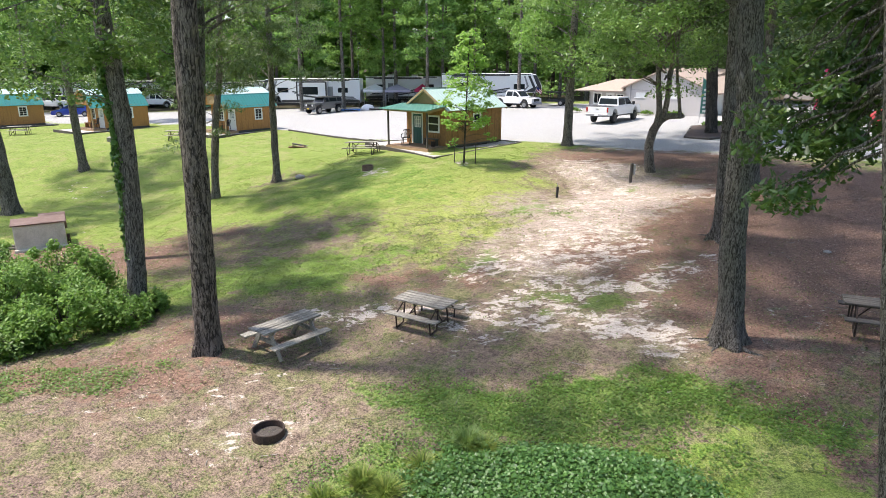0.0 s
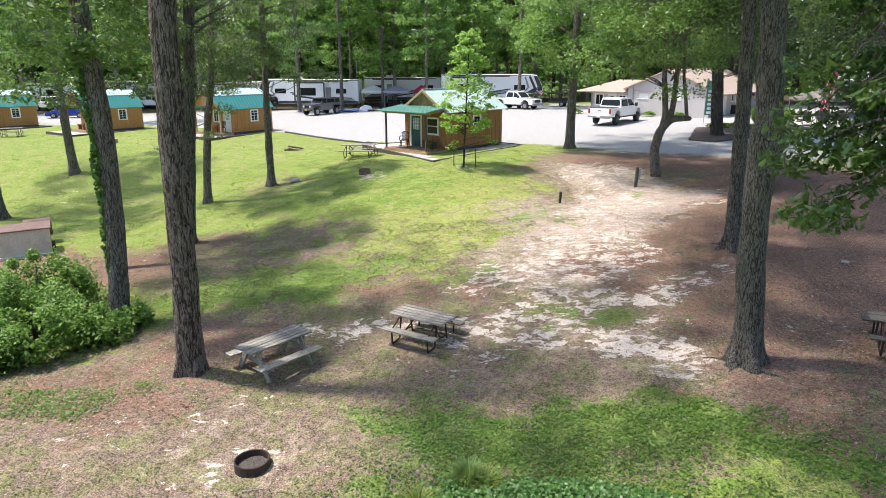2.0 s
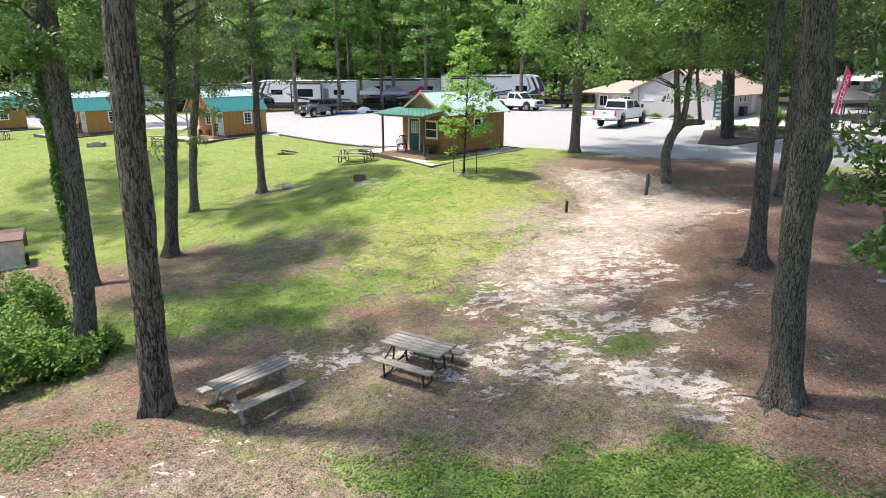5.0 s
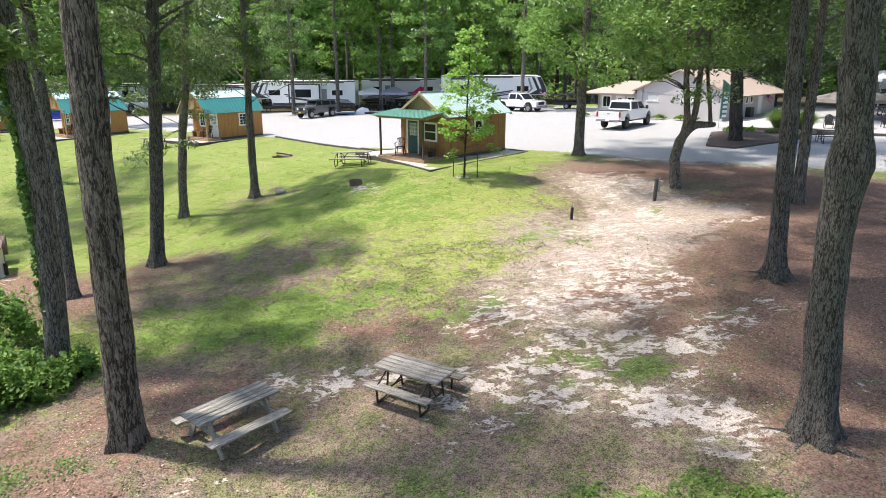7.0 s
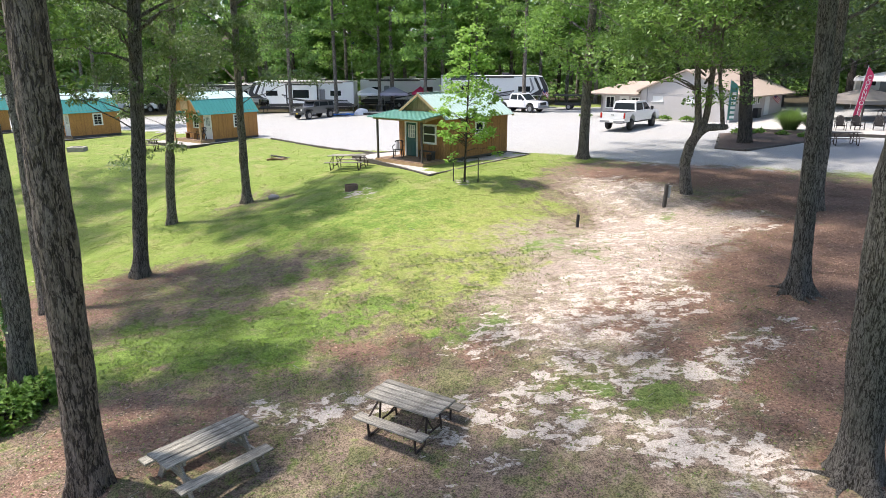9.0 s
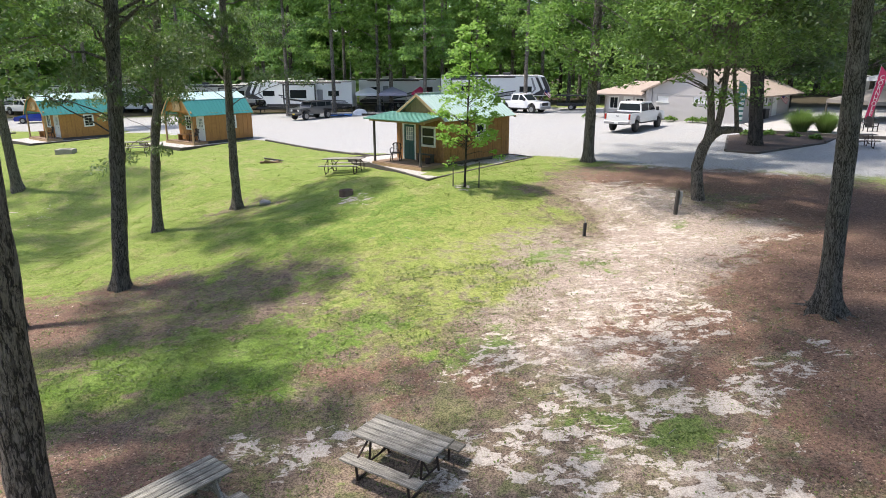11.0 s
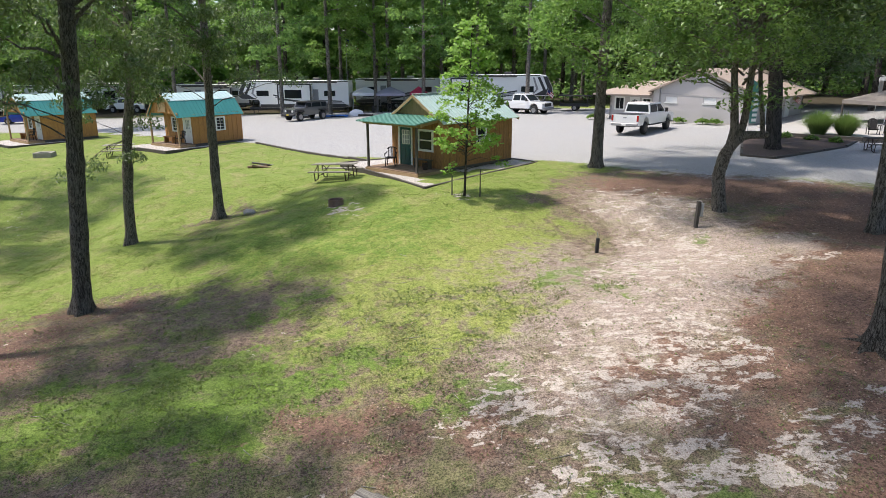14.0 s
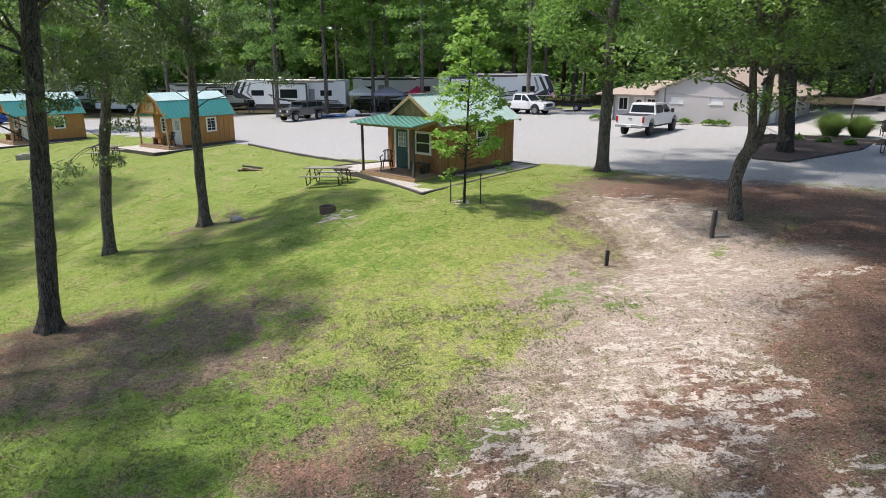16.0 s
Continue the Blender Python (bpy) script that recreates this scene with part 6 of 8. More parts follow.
def off_roader(m, label):
    """A boxy four-door off-roader with round lamps and a hard top."""
    e = thing("off_road_car", m, label, "car")
    L, W, r = 4.6, 1.86, 0.42
    h = L / 2
    wb, wf = -h + 0.75, h - 0.72
    zb = 0.55
    bm = bmesh.new()
    prism(bm, arch_profile([(-h, zb)], (wb, wf), 0.52, zb) + [(h - 0.08, zb), (h - 0.05, 1.15), (h - 0.25, 1.20), (h - 1.45, 1.26), (-h + 0.02, 1.26)], W - 0.22)
    part("body", bm, M_CAR_GREY, e)
    for wx in (wb, wf):
        for s in (-1, 1):
            bm = bmesh.new()
            pr = [(wx - 0.62, 0.86), (wx - 0.42, 1.06), (wx + 0.46, 1.08), (wx + 0.62, 0.95), (wx + 0.55, 0.93), (wx + 0.42, 1.0), (wx - 0.38, 0.99), (wx - 0.55, 0.84)]
            prism(bm, pr, 0.2, None, s * (W / 2 - 0.1))
            part("fender", bm, M_BLACK, e)
            wheel(e, wx, s * (W / 2 - 0.13), r, 0.26, M_RIM)
    inset = lambda z: 0.11 + max(0, z - 1.25) * 0.12
    bm = bmesh.new()
    prism(bm, [(-h + 0.05, 1.25), (h - 1.45, 1.25), (h - 1.78, 1.80), (-h + 0.10, 1.82)], W, inset)
    part("cab", bm, M_CAR_GREY, e)
    bm = bmesh.new()
    box(bm, (-0.52, 0, 1.835), (2.95, W - 0.34, 0.06), bevel=0.02)
    part("hard_top", bm, M_BLACK, e)
    yo = lambda z: W / 2 - inset(z)
    for x0, x1, x2 in ((-h + 0.16, -h + 0.85, -h + 0.85), (-h + 0.95, -0.15, -0.15), (-0.05, 0.78, 0.55)):
        side_glass(e, [(x0, 1.33), (x1, 1.33), (x2, 1.74), (x0 + 0.02, 1.74)], yo)
    bm = bmesh.new()
    quad(bm, [(h - 1.49, -0.68, 1.33), (h - 1.49, 0.68, 1.33), (h - 1.735, 0.66, 1.75), (h - 1.735, -0.66, 1.75)])
    part("windscreen", bm, M_GLASS, e)
    bm = bmesh.new()
    box(bm, (h + 0.05, 0, 0.62), (0.22, W - 0.15, 0.2), bevel=0.04)
    part("front_bumper", bm, M_BLACK, e)
    bm = bmesh.new()
    for i in range(7):
        box(bm, (h - 0.045, (i - 3) * 0.095, 0.96), (0.04, 0.05, 0.26))
    part("grille", bm, M_BLACK, e, "grille of seven slots")
    for s in (-1, 1):
        bm = bmesh.new()
        rod(bm, (h - 0.08, s * 0.48, 0.98), (h - 0.02, s * 0.48, 0.98), 0.11, None, 14)
        part("headlight", bm, M_LAMP_CLEAR, e)
        bm = bmesh.new()
        box(bm, (h - 1.55, s * (W / 2 + 0.05), 1.38), (0.1, 0.2, 0.18), bevel=0.03)
        part("mirror", bm, M_BLACK, e)
    bm = bmesh.new()
    box(bm, (h + 0.165, 0, 0.62), (0.012, 0.30, 0.15))
    part("number_plate", bm, M_YELLOW, e, "plain yellow plate")
    return e


def hatchback(m, label, paint, name="car"):
    e = thing(name, m, label, "car")
    L, W, r = 4.4, 1.78, 0.32
    h = L / 2
    wb, wf, zb = -h + 0.78, h - 0.88, 0.26
    bm = bmesh.new()
    prism(bm, arch_profile([(-h + 0.05, zb)], (wb, wf), 0.37, zb) + [(h - 0.1, zb), (h, 0.5), (h - 0.12, 0.72), (h - 1.1, 0.92), (-h + 0.1, 0.98), (-h, 0.7)], W, lambda z: max(0, z - 0.6) * 0.12)
    part("body", bm, paint, e)
    inset = lambda z: 0.05 + max(0, z - 0.9) * 0.32
    bm = bmesh.new()
    prism(bm, [(-h + 0.12, 0.95), (h - 1.05, 0.90), (h - 1.95, 1.40), (-h + 1.2, 1.44), (-h + 0.55, 1.32)], W, inset)
    part("cab", bm, paint, e)
    yo = lambda z: W / 2 - inset(z)
    side_glass(e, [(-h + 0.62, 1.02), (-0.25, 1.0), (-0.25, 1.36), (-h + 1.0, 1.34)], yo)
    side_glass(e, [(-0.17, 1.0), (h - 1.3, 0.98), (h - 1.95, 1.35), (-0.17, 1.36)], yo)
    bm = bmesh.new()
    quad(bm, [(h - 1.14, -0.7, 0.96), (h - 1.14, 0.7, 0.96), (h - 1.87, 0.56, 1.37), (h - 1.87, -0.56, 1.37)])
    part("windscreen", bm, M_GLASS, e)
    for s in (-1, 1):
        bm = bmesh.new()
        box(bm, (h - 0.12, s * 0.66, 0.62), (0.2, 0.3, 0.12), bevel=0.03)
        part("headlight", bm, M_LAMP_CLEAR, e)
        bm = bmesh.new()
        box(bm, (-h + 0.06, s * 0.68, 0.82), (0.1, 0.28, 0.14), bevel=0.03)
        part("tail_light", bm, M_LAMP_RED, e)
        for wx in (wb, wf):
            wheel(e, wx, s * (W / 2 - 0.1), r, 0.2, M_RIM)
    return e


def on_ground(x, y, rz):
    return pose(x, y, gz(x, y), 0, 0, rz)


pickup(on_ground(15.25, 57.6, 51), "white lifted crew-cab pickup parked on gravel", M_CAR_WHITE, M_BLACK_RIM, 6.6, 2.05, 0.16)
pickup(on_ground(9.0, 77.8, -42), "white pickup parked by a camper", M_CAR_WHITE, M_RIM, 5.8, 2.0, 0.02)
pickup(on_ground(-41.0, 97.0, -8), "white pickup at the far side of the lot", M_CAR_WHITE, M_RIM, 5.8, 2.0, 0.02)
pickup(on_ground(-53.0, 92.0, -20), "white pickup beside far campers", M_CAR_WHITE, M_RIM, 5.8, 2.0, 0.05)
off_roader(on_ground(-13.37, 76.6, 235), "grey four-door off-road car with black fenders")
hatchback(on_ground(-44.6, 80.5, 200), "blue hatchback parked on the gravel", M_CAR_BLUE, "car")
hatchback(on_ground(33.5, 47.6, 20), "red car parked beside the patio", M_CAR_RED, "car")


# ---- campers ----
def camper(m, label, L=11.0, H=3.6, front="fifth", slide=(0.35, 0.62), mat=None, dark=0.5, seed=0, name="camper"):
    """A towed camper seen from its side (-y); its front is at +x."""
    rr = random.Random(seed)
    e = thing(name, m, label, "camper", "campers")
    W, zb = 2.5, 0.72
    h = L / 2
    mat = mat or M_RV
    if front == "fifth":
        prof = [(-h, zb), (h - 2.6, zb), (h - 2.45, 1.55), (h - 0.35, 1.62), (h, 1.95), (h - 0.08, 2.5), (h - 0.75, H - 0.12), (h - 1.3, H), (-h, H)]
    elif front == "motor":
        prof = [(-h, 0.5), (h - 0.3, 0.5), (h, 0.8), (h - 0.1, 1.4), (h - 0.5, 2.6), (h - 0.7, H), (-h, H)]
    else:
        prof = [(-h, zb), (h - 0.3, zb), (h, zb + 0.5), (h - 0.1, H - 0.5), (h - 0.7, H), (-h, H)]
    bm = bmesh.new()
    prism(bm, prof, W)
    bmesh.ops.bevel(bm, geom=[ed for ed in bm.edges if ed.calc_length() > 0.4], offset=0.05, segments=1, affect="EDGES")
    part("body", bm, mat, e)
    y = -W / 2

    def panel(nm, pts, material, out=0.006, lab=""):
        bm = bmesh.new()
        P = [bm.verts.new((px, y - out, pz)) for px, pz in pts]
        Q = [bm.verts.new((px, y + 0.01, pz)) for px, pz in pts]
        bm.faces.new(P)
        k = len(P)
        for i in range(k):
            bm.faces.new((P[i], P[(i + 1) % k], Q[(i + 1) % k], Q[i]))
        bmesh.ops.recalc_face_normals(bm, faces=bm.faces[:])
        return part(nm, bm, material, e, lab)
    # dark skirt with the shadow beneath painted in, trim lines and sweeping graphics
    x1 = h - 2.62 if front == "fifth" else h - 0.32
    panel("skirt", [(-h + 0.02, zb + 0.02), (x1, zb + 0.02), (x1, zb + 0.34), (-h + 0.02, zb + 0.34)], M_RV_DARK, 0.004, "black lower skirt with shadow beneath painted in")
    panel("trim", [(-h + 0.02, H - 0.16), (h - 1.45, H - 0.16), (h - 1.45, H - 0.06), (-h + 0.02, H - 0.06)], M_RV_DARK, 0.004)
    if front == "fifth":
        panel("front_cap", [(h - 2.4, 1.62), (h - 0.40, 1.68), (h - 0.05, 1.98), (h - 0.12, 2.48), (h - 0.72, H - 0.2), (h - 1.15, H - 0.2), (h - 0.62, 2.45), (h - 0.85, 2.1)], M_RV_DARK, 0.004, "black front cap")
    for i in range(3):
        x0 = -h + 0.3 + i * 0.25
        panel("stripe", [(x0, 1.0 + 0.18 * i), (x0 + L * 0.34, 1.12 + 0.18 * i), (x0 + L * 0.62, 1.6 + 0.22 * i), (x0 + L * 0.62, 1.74 + 0.22 * i), (x0 + L * 0.33, 1.26 + 0.18 * i), (x0, 1.13 + 0.18 * i)], M_RV_DARK if i % 2 == 0 else M_RV_GREY)
    if front == "fifth":
        panel("stripe", [(h - 1.9, 1.75), (h - 0.55, 1.75), (h - 1.45, H - 0.25), (h - 1.75, H - 0.25), (h - 1.1, 2.2)], M_RV_DARK)
        panel("stripe", [(h - 2.3, 1.8), (h - 2.1, 1.8), (h - 1.6, 2.3), (h - 2.05, H - 0.3), (h - 2.25, H - 0.3), (h - 1.85, 2.3)], M_RV_GREY)
        bm = bmesh.new()
        quad(bm, [(h - 0.045, -0.95, 2.62), (h - 0.045, 0.95, 2.62), (h - 0.60, 0.9, H - 0.28), (h - 0.60, -0.9, H - 0.28)])
        for v in bm.verts:
            v.co.x += 0.03
        part("front_window", bm, M_GLASS, e)
        for s in (-0.8, 0.8):
            bm = bmesh.new()
            rod(bm, (h - 1.6, s, 0.0), (h - 1.6, s, 1.6), 0.05)
            part("landing_leg", bm, M_BLACK, e)
        bm = bmesh.new()
        rod(bm, (h - 0.9, 0, 1.0), (h - 0.9, 0, 1.62), 0.1)
        part("hitch_pin", bm, M_BLACK, e)
    # slide-out room
    if slide:
        s0, s1 = -h + slide[0] * L, -h + slide[1] * L
        bm = bmesh.new()
        box(bm, ((s0 + s1) / 2, y - 0.4, (1.05 + H - 0.35) / 2), (s1 - s0, 0.8, H - 0.35 - 1.05), bevel=0.02)
        so = part("slide_out", bm, mat, e)
        bm = bmesh.new()
        yy = y - 0.802
        z0, z1 = 1.05, H - 0.35
        for a in (s0, s1 - 0.12):
            box(bm, (a + 0.06, yy, (z0 + z1) / 2), (0.17, 0.03, z1 - z0))
        box(bm, ((s0 + s1) / 2, yy, z1 - 0.06), (s1 - s0 - 0.29, 0.03, 0.16))
        box(bm, ((s0 + s1) / 2, yy, z0 + 0.05), (s1 - s0 - 0.24, 0.03, 0.1))
        part("trim", bm, M_RV_DARK, so, "dark slide-out trim")
        bm = bmesh.new()
        box(bm, ((s0 + s1) / 2 + 0.15, yy, 2.25), ((s1 - s0) * 0.5, 0.03, 0.95), bevel=0.01)
        part("window", bm, M_GLASS, so)
        bm = bmesh.new()
        bar(bm, (s0 + 0.15, yy - 0.012, 1.28), (s1 - 0.15, yy - 0.012, 1.72), 0.012, 0.2)
        part("stripe", bm, M_RV_DARK, so)
    for f0, f1, z0, z1 in ((0.72, 0.83, 2.0, 2.6), (0.12, 0.22, 2.0, 2.6)):
        panel("window", [(-h + f0 * L, z0), (-h + f1 * L, z0), (-h + f1 * L, z1), (-h + f0 * L, z1)], M_GLASS, 0.02)
    dx = -h + 0.27 * L
    d = panel("door", [(dx, 0.85), (dx + 0.7, 0.85), (dx + 0.7, 2.75), (dx, 2.75)], M_RV_GREY, 0.015)
    bm = bmesh.new()
    rod(bm, (-h + 0.1 * L, y - 0.08, H - 0.22), (-h + 0.68 * L, y - 0.08, H - 0.22), 0.07)
    part("awning_roll", bm, M_RV_DARK, e)
    for f in (0.3, 0.6):
        bm = bmesh.new()
        box(bm, (-h + f * L, 0, H + 0.14), (0.9, 0.7, 0.28), bevel=0.06)
        part("roof_unit", bm, M_RV_DARK if rr.random() < 0.6 else M_RV_CREAM, e, "rooftop air conditioner")
    bm = bmesh.new()
    box(bm, (-0.3, 0, 0.58), (L * 0.86, W * 0.8, 0.24))
    part("chassis", bm, M_BLACK, e)
    for wx in (-0.1 * L - 0.45, -0.1 * L + 0.45) if front != "motor" else (-h + 2.2, h - 1.5):
        for s in (-1, 1):
            wheel(e, wx, s * (W / 2 - 0.16), 0.38, 0.24, M_RIM)
    return e


def rv_pose(x, y, rz):
    return pose(x, y, gz(x, y), 0, 0, rz)


camper(rv_pose(-16.6, 87.4, 176), "white fifth-wheel camper with dark graphics and a slide-out", 13.0, 3.75, "fifth", (0.32, 0.62), seed=1).scale = (1, -1, 1)
camper(rv_pose(-4.4, 91.0, 2), "white travel trailer behind pop-up canopies", 11.0, 3.6, "trailer", None, seed=2)
camper(rv_pose(6.6, 83.8, -6), "white fifth-wheel camper with sweeping dark graphics", 12.4, 3.85, "fifth", (0.1, 0.34), seed=3)
camper(rv_pose(-29.0, 96.0, 8), "cream travel trailer under the trees", 9.5, 3.4, "trailer", (0.5, 0.75), M_RV_CREAM, seed=4)
camper(rv_pose(-22.5, 98.5, 8), "white travel trailer with dark stripes", 9.0, 3.4, "trailer", None, seed=5)
camper(rv_pose(-44.5, 102.0, 14), "white fifth-wheel camper among trees", 11.0, 3.7, "fifth", (0.3, 0.55), seed=6)
camper(rv_pose(-55.5, 98.5, 20), "white travel trailer at the row's end", 9.5, 3.5, "trailer", (0.3, 0.55), seed=7)
camper(rv_pose(-66.0, 94.0, 24), "cream motorhome at the row's end", 9.5, 3.5, "motor", None, M_RV_CREAM, seed=8)
camper(rv_pose(-33.5, 101.0, 12), "white travel trailer with dark windows", 8.5, 3.3, "trailer", (0.2, 0.45), seed=9)
camper(rv_pose(58.0, 84.0, -30), "white camper behind the patio trees", 9.0, 3.5, "trailer", None, seed=10)
camper(rv_pose(49.0, 76.5, -24), "pale motorhome beyond the patio", 8.0, 3.0, "motor", None, M_RV, seed=11)
# ---- loose furniture and fittings ----
def picnic_table(m, label, wood, steel=False, L=1.83, group="picnic tables", w=0.72):
    """Plank table with two fixed benches on timber or pipe legs; length along x."""
    e = thing("picnic_table", m, label, "picnic table", group)
    H = 0.76
    board = None
    for i in range(5):
        yy = -w / 2 + (i + 0.5) * w / 5
        if board is None:
            bm = bmesh.new()
            box(bm, (0, 0, 0), (L, w / 5 - 0.014, 0.042), bevel=0.006)
            board = part("plank", bm, wood, e)
            board.matrix_local = pose(0, yy, H - 0.02)
        else:
            share(board, e, pose(random.uniform(-0.012, 0.012), yy, H - 0.02 + random.uniform(-0.004, 0.004), 0, random.uniform(-0.3, 0.3), random.uniform(-0.2, 0.2)))
    seat = None
    for s in (-1, 1):
        if seat is None:
            bm = bmesh.new()
            box(bm, (0, 0, 0), (L, 0.27, 0.042), bevel=0.008)
            seat = part("seat", bm, wood, e)
            seat.matrix_local = pose(0, s * 0.66, 0.43)
        else:
            share(seat, e, pose(0, s * 0.66, 0.43, 0, 0, 0.4))
    leg = None
    for xx in (-L / 2 + 0.28, L / 2 - 0.28):
        for s in (-1, 1):
            bm = bmesh.new()
            if steel:
                rod(bm, (0, 0.20, H - 0.05), (0, 0.30, 0.06), 0.024)
                rod(bm, (0, 0.30, 0.06), (0, 0.62, 0.0), 0.024)
                rod(bm, (0, 0.62, 0.0), (0, 0.66, 0.40), 0.024)
                rod(bm, (0, 0.20, H - 0.05), (0, 0.66, 0.40), 0.02)
            else:
                bar(bm, (0, 0.17, H - 0.05), (0, 0.62, 0.0), 0.04, 0.13)
            lg = part("leg", bm, wood if not steel else M_RUST, e)
            lg.matrix_local = pose(xx, 0, 0, 0, 0, 0 if s > 0 else 180)
        bm = bmesh.new()
        if not steel:
            box(bm, (xx + 0.045, 0, 0.385), (0.04, 1.56, 0.11))
            box(bm, (xx + 0.045, 0, H - 0.09), (0.04, 0.66, 0.08))
            bar(bm, (xx * 0.96, 0, 0.38), (xx * 0.3, 0, H - 0.05), 0.08, 0.04)
        else:
            rod(bm, (xx, -0.3, 0.2), (xx, 0.3, 0.2), 0.02)
            rod(bm, (xx, 0, 0.2), (xx * 0.3, 0, H - 0.05), 0.018)
        part("brace", bm, wood if not steel else M_RUST, e)
    return e


def table_at(x, y, rz, label, wood, steel=False, L=1.83, w=0.72, sink=0.0):
    z = gz(x, y)
    a = math.radians(rz)
    sl = math.degrees(math.atan2(gz(x + math.cos(a), y + math.sin(a)) - gz(x - math.cos(a), y - math.sin(a)), 2))
    return picnic_table(pose(x, y, z + 0.01 - sink, 0, -sl * 0.5, rz), label, wood, steel, L, w=w)


table_at(-4.1, 16.05, 49, "weathered grey wooden picnic table with two benches", M_GREY_WOOD)
table_at(-0.40, 17.28, -33, "weathered grey picnic table with steel pipe legs", M_GREY_WOOD_OLD, True, 1.70, 0.84, 0.05)
table_at(11.2, 15.2, -25, "dark weathered picnic table under the trees", M_DARK_WOOD, True)
table_at(-4.75, 40.8, -18, "grey picnic table beside the cabin pad", M_GREY_WOOD, True, 2.2)
table_at(-20.7, 52.0, 10, "grey picnic table by a barn cabin", M_GREY_WOOD, True)
table_at(-37.5, 58.8, 12, "grey picnic table on the far lawn", M_GREY_WOOD, True)
table_at(24.9, 45.4, -10, "dark picnic table at the gravel's edge", M_DARK_WOOD, True)
table_at(38.5, 61.5, 20, "dark picnic table near the patio shelter", M_DARK_WOOD, True)


def fire_ring(x, y, r, h, label, steel=M_RUST):
    e = thing("fire_ring", pose(x, y, gz(x, y)), label, "fire ring", "fire rings")
    bm = bmesh.new()
    n = 28
    rings = []
    for rr, zz in ((r, -0.05), (r, h), (r - 0.012, h + 0.012), (r - 0.03, h), (r - 0.03, 0.04)):
        rings.append([bm.verts.new((rr * math.cos(2 * math.pi * i / n), rr * math.sin(2 * math.pi * i / n), zz + 0.008 * math.sin(4 * math.pi * i / n))) for i in range(n)])
    for a, b in zip(rings, rings[1:]):
        for i in range(n):
            bm.faces.new((a[i], a[(i + 1) % n], b[(i + 1) % n], b[i]))
    bmesh.ops.recalc_face_normals(bm, faces=bm.faces[:])
    part("ring", bm, steel, e)
    bm = bmesh.new()
    c = bm.verts.new((0, 0, 0.045))
    rim = [bm.verts.new(((r - 0.03) * math.cos(2 * math.pi * i / n), (r - 0.03) * math.sin(2 * math.pi * i / n), 0.02 + random.uniform(0, 0.02))) for i in range(n)]
    for i in range(n):
        bm.faces.new((c, rim[i], rim[(i + 1) % n]))
    part("ash_bed", bm, M_ASH, e, "grey ash bed")
    return e


fire_ring(-3.68, 12.30, 0.35, 0.17, "rusty steel fire ring on bare sand")
fire_ring(-3.93, 35.4, 0.31, 0.25, "rusty steel fire ring near the cabin", M_RUST_LID)

# marker posts
for x, y, h, w, mt, lab in ((5.5, 29.8, 0.5, 0.1, M_BLACK, "short black hydrant post in thin turf"), (9.45, 31.7, 0.95, 0.12, M_DARK_WOOD, "square dark post with a grey meter box")):
    e = thing("utility_post", pose(x, y, gz(x, y), 0, 2, 12), lab, "post", "utility posts")
    bm = bmesh.new()
    box(bm, (0, 0, h / 2 - 0.1), (w, w, h + 0.2), bevel=0.01)
    part("shaft", bm, mt, e)
    if h > 0.6:
        bm = bmesh.new()
        box(bm, (0.13, 0, h - 0.3), (0.1, 0.16, 0.5), bevel=0.02)
        part("meter_box", bm, M_STEEL, e, "grey meter box")
    else:
        bm = bmesh.new()
        rod(bm, (0, 0, h), (-0.04, 0, h + 0.2), 0.012)
        part("rod", bm, M_STEEL, e)

# concrete well box with a rusty lid
wb_rz = 31.0
e = thing("well_box", pose(-17.80, 28.05, gz(-17.5, 27.6), 0, 0, wb_rz), "stained concrete box with a rust-brown steel lid", "box")
bm = bmesh.new()
box(bm, (0, 0, 0.45), (1.95, 1.4, 1.35), bevel=0.02)
part("body", bm, M_CONCRETE, e)
bm = bmesh.new()
box(bm, (0, 0, 1.155), (2.1, 1.55, 0.055), bevel=0.01)
box(bm, (0.25, 0, 1.186), (0.5, 1.45, 0.012))
part("lid", bm, M_RUST_LID, e, "rust-brown steel lid")
bm = bmesh.new()
box(bm, (0, -0.74, 0.02), (2.05, 0.16, 0.14), bevel=0.015)
part("footing", bm, M_CONCRETE, e)
bm = bmesh.new()
rod(bm, (1.06, -0.5, 0.0), (1.06, -0.5, 0.5), 0.07)
part("pipe", bm, M_RUST, e, "rusty pipe at the corner")
e = thing("pressure_tank", pose(-18.2, 29.75, gz(-18.2, 29.75), 0, 0, wb_rz), "rusty round tank behind the concrete box", "tank")
bm = bmesh.new()
rod(bm, (-0.55, 0, 0.75), (0.55, 0, 0.75), 0.40, None, 20)
bmesh.ops.bevel(bm, geom=bm.edges[:], offset=0.02, segments=1, affect="EDGES")
part("shell", bm, M_RUST_LID, e)
for s in (-0.35, 0.35):
    bm = bmesh.new()
    box(bm, (s, 0, 0.2), (0.08, 0.6, 0.5))
    part("leg", bm, M_RUST, e)
for i, (x, y, rz) in enumerate(((-19.3, 27.4, 8), (-19.5, 27.7, 15), (-19.2, 27.9, 2))):
    ob = thing("plank", pose(x, y, gz(x, y), 0, 0, rz), "dark old plank lying on soil", "plank", "old planks")
    bm = bmesh.new()
    box(bm, (0, 0, 0.06), (1.3, 0.18, 0.1), bevel=0.01)
    part("board", bm, M_DARK_WOOD, ob)

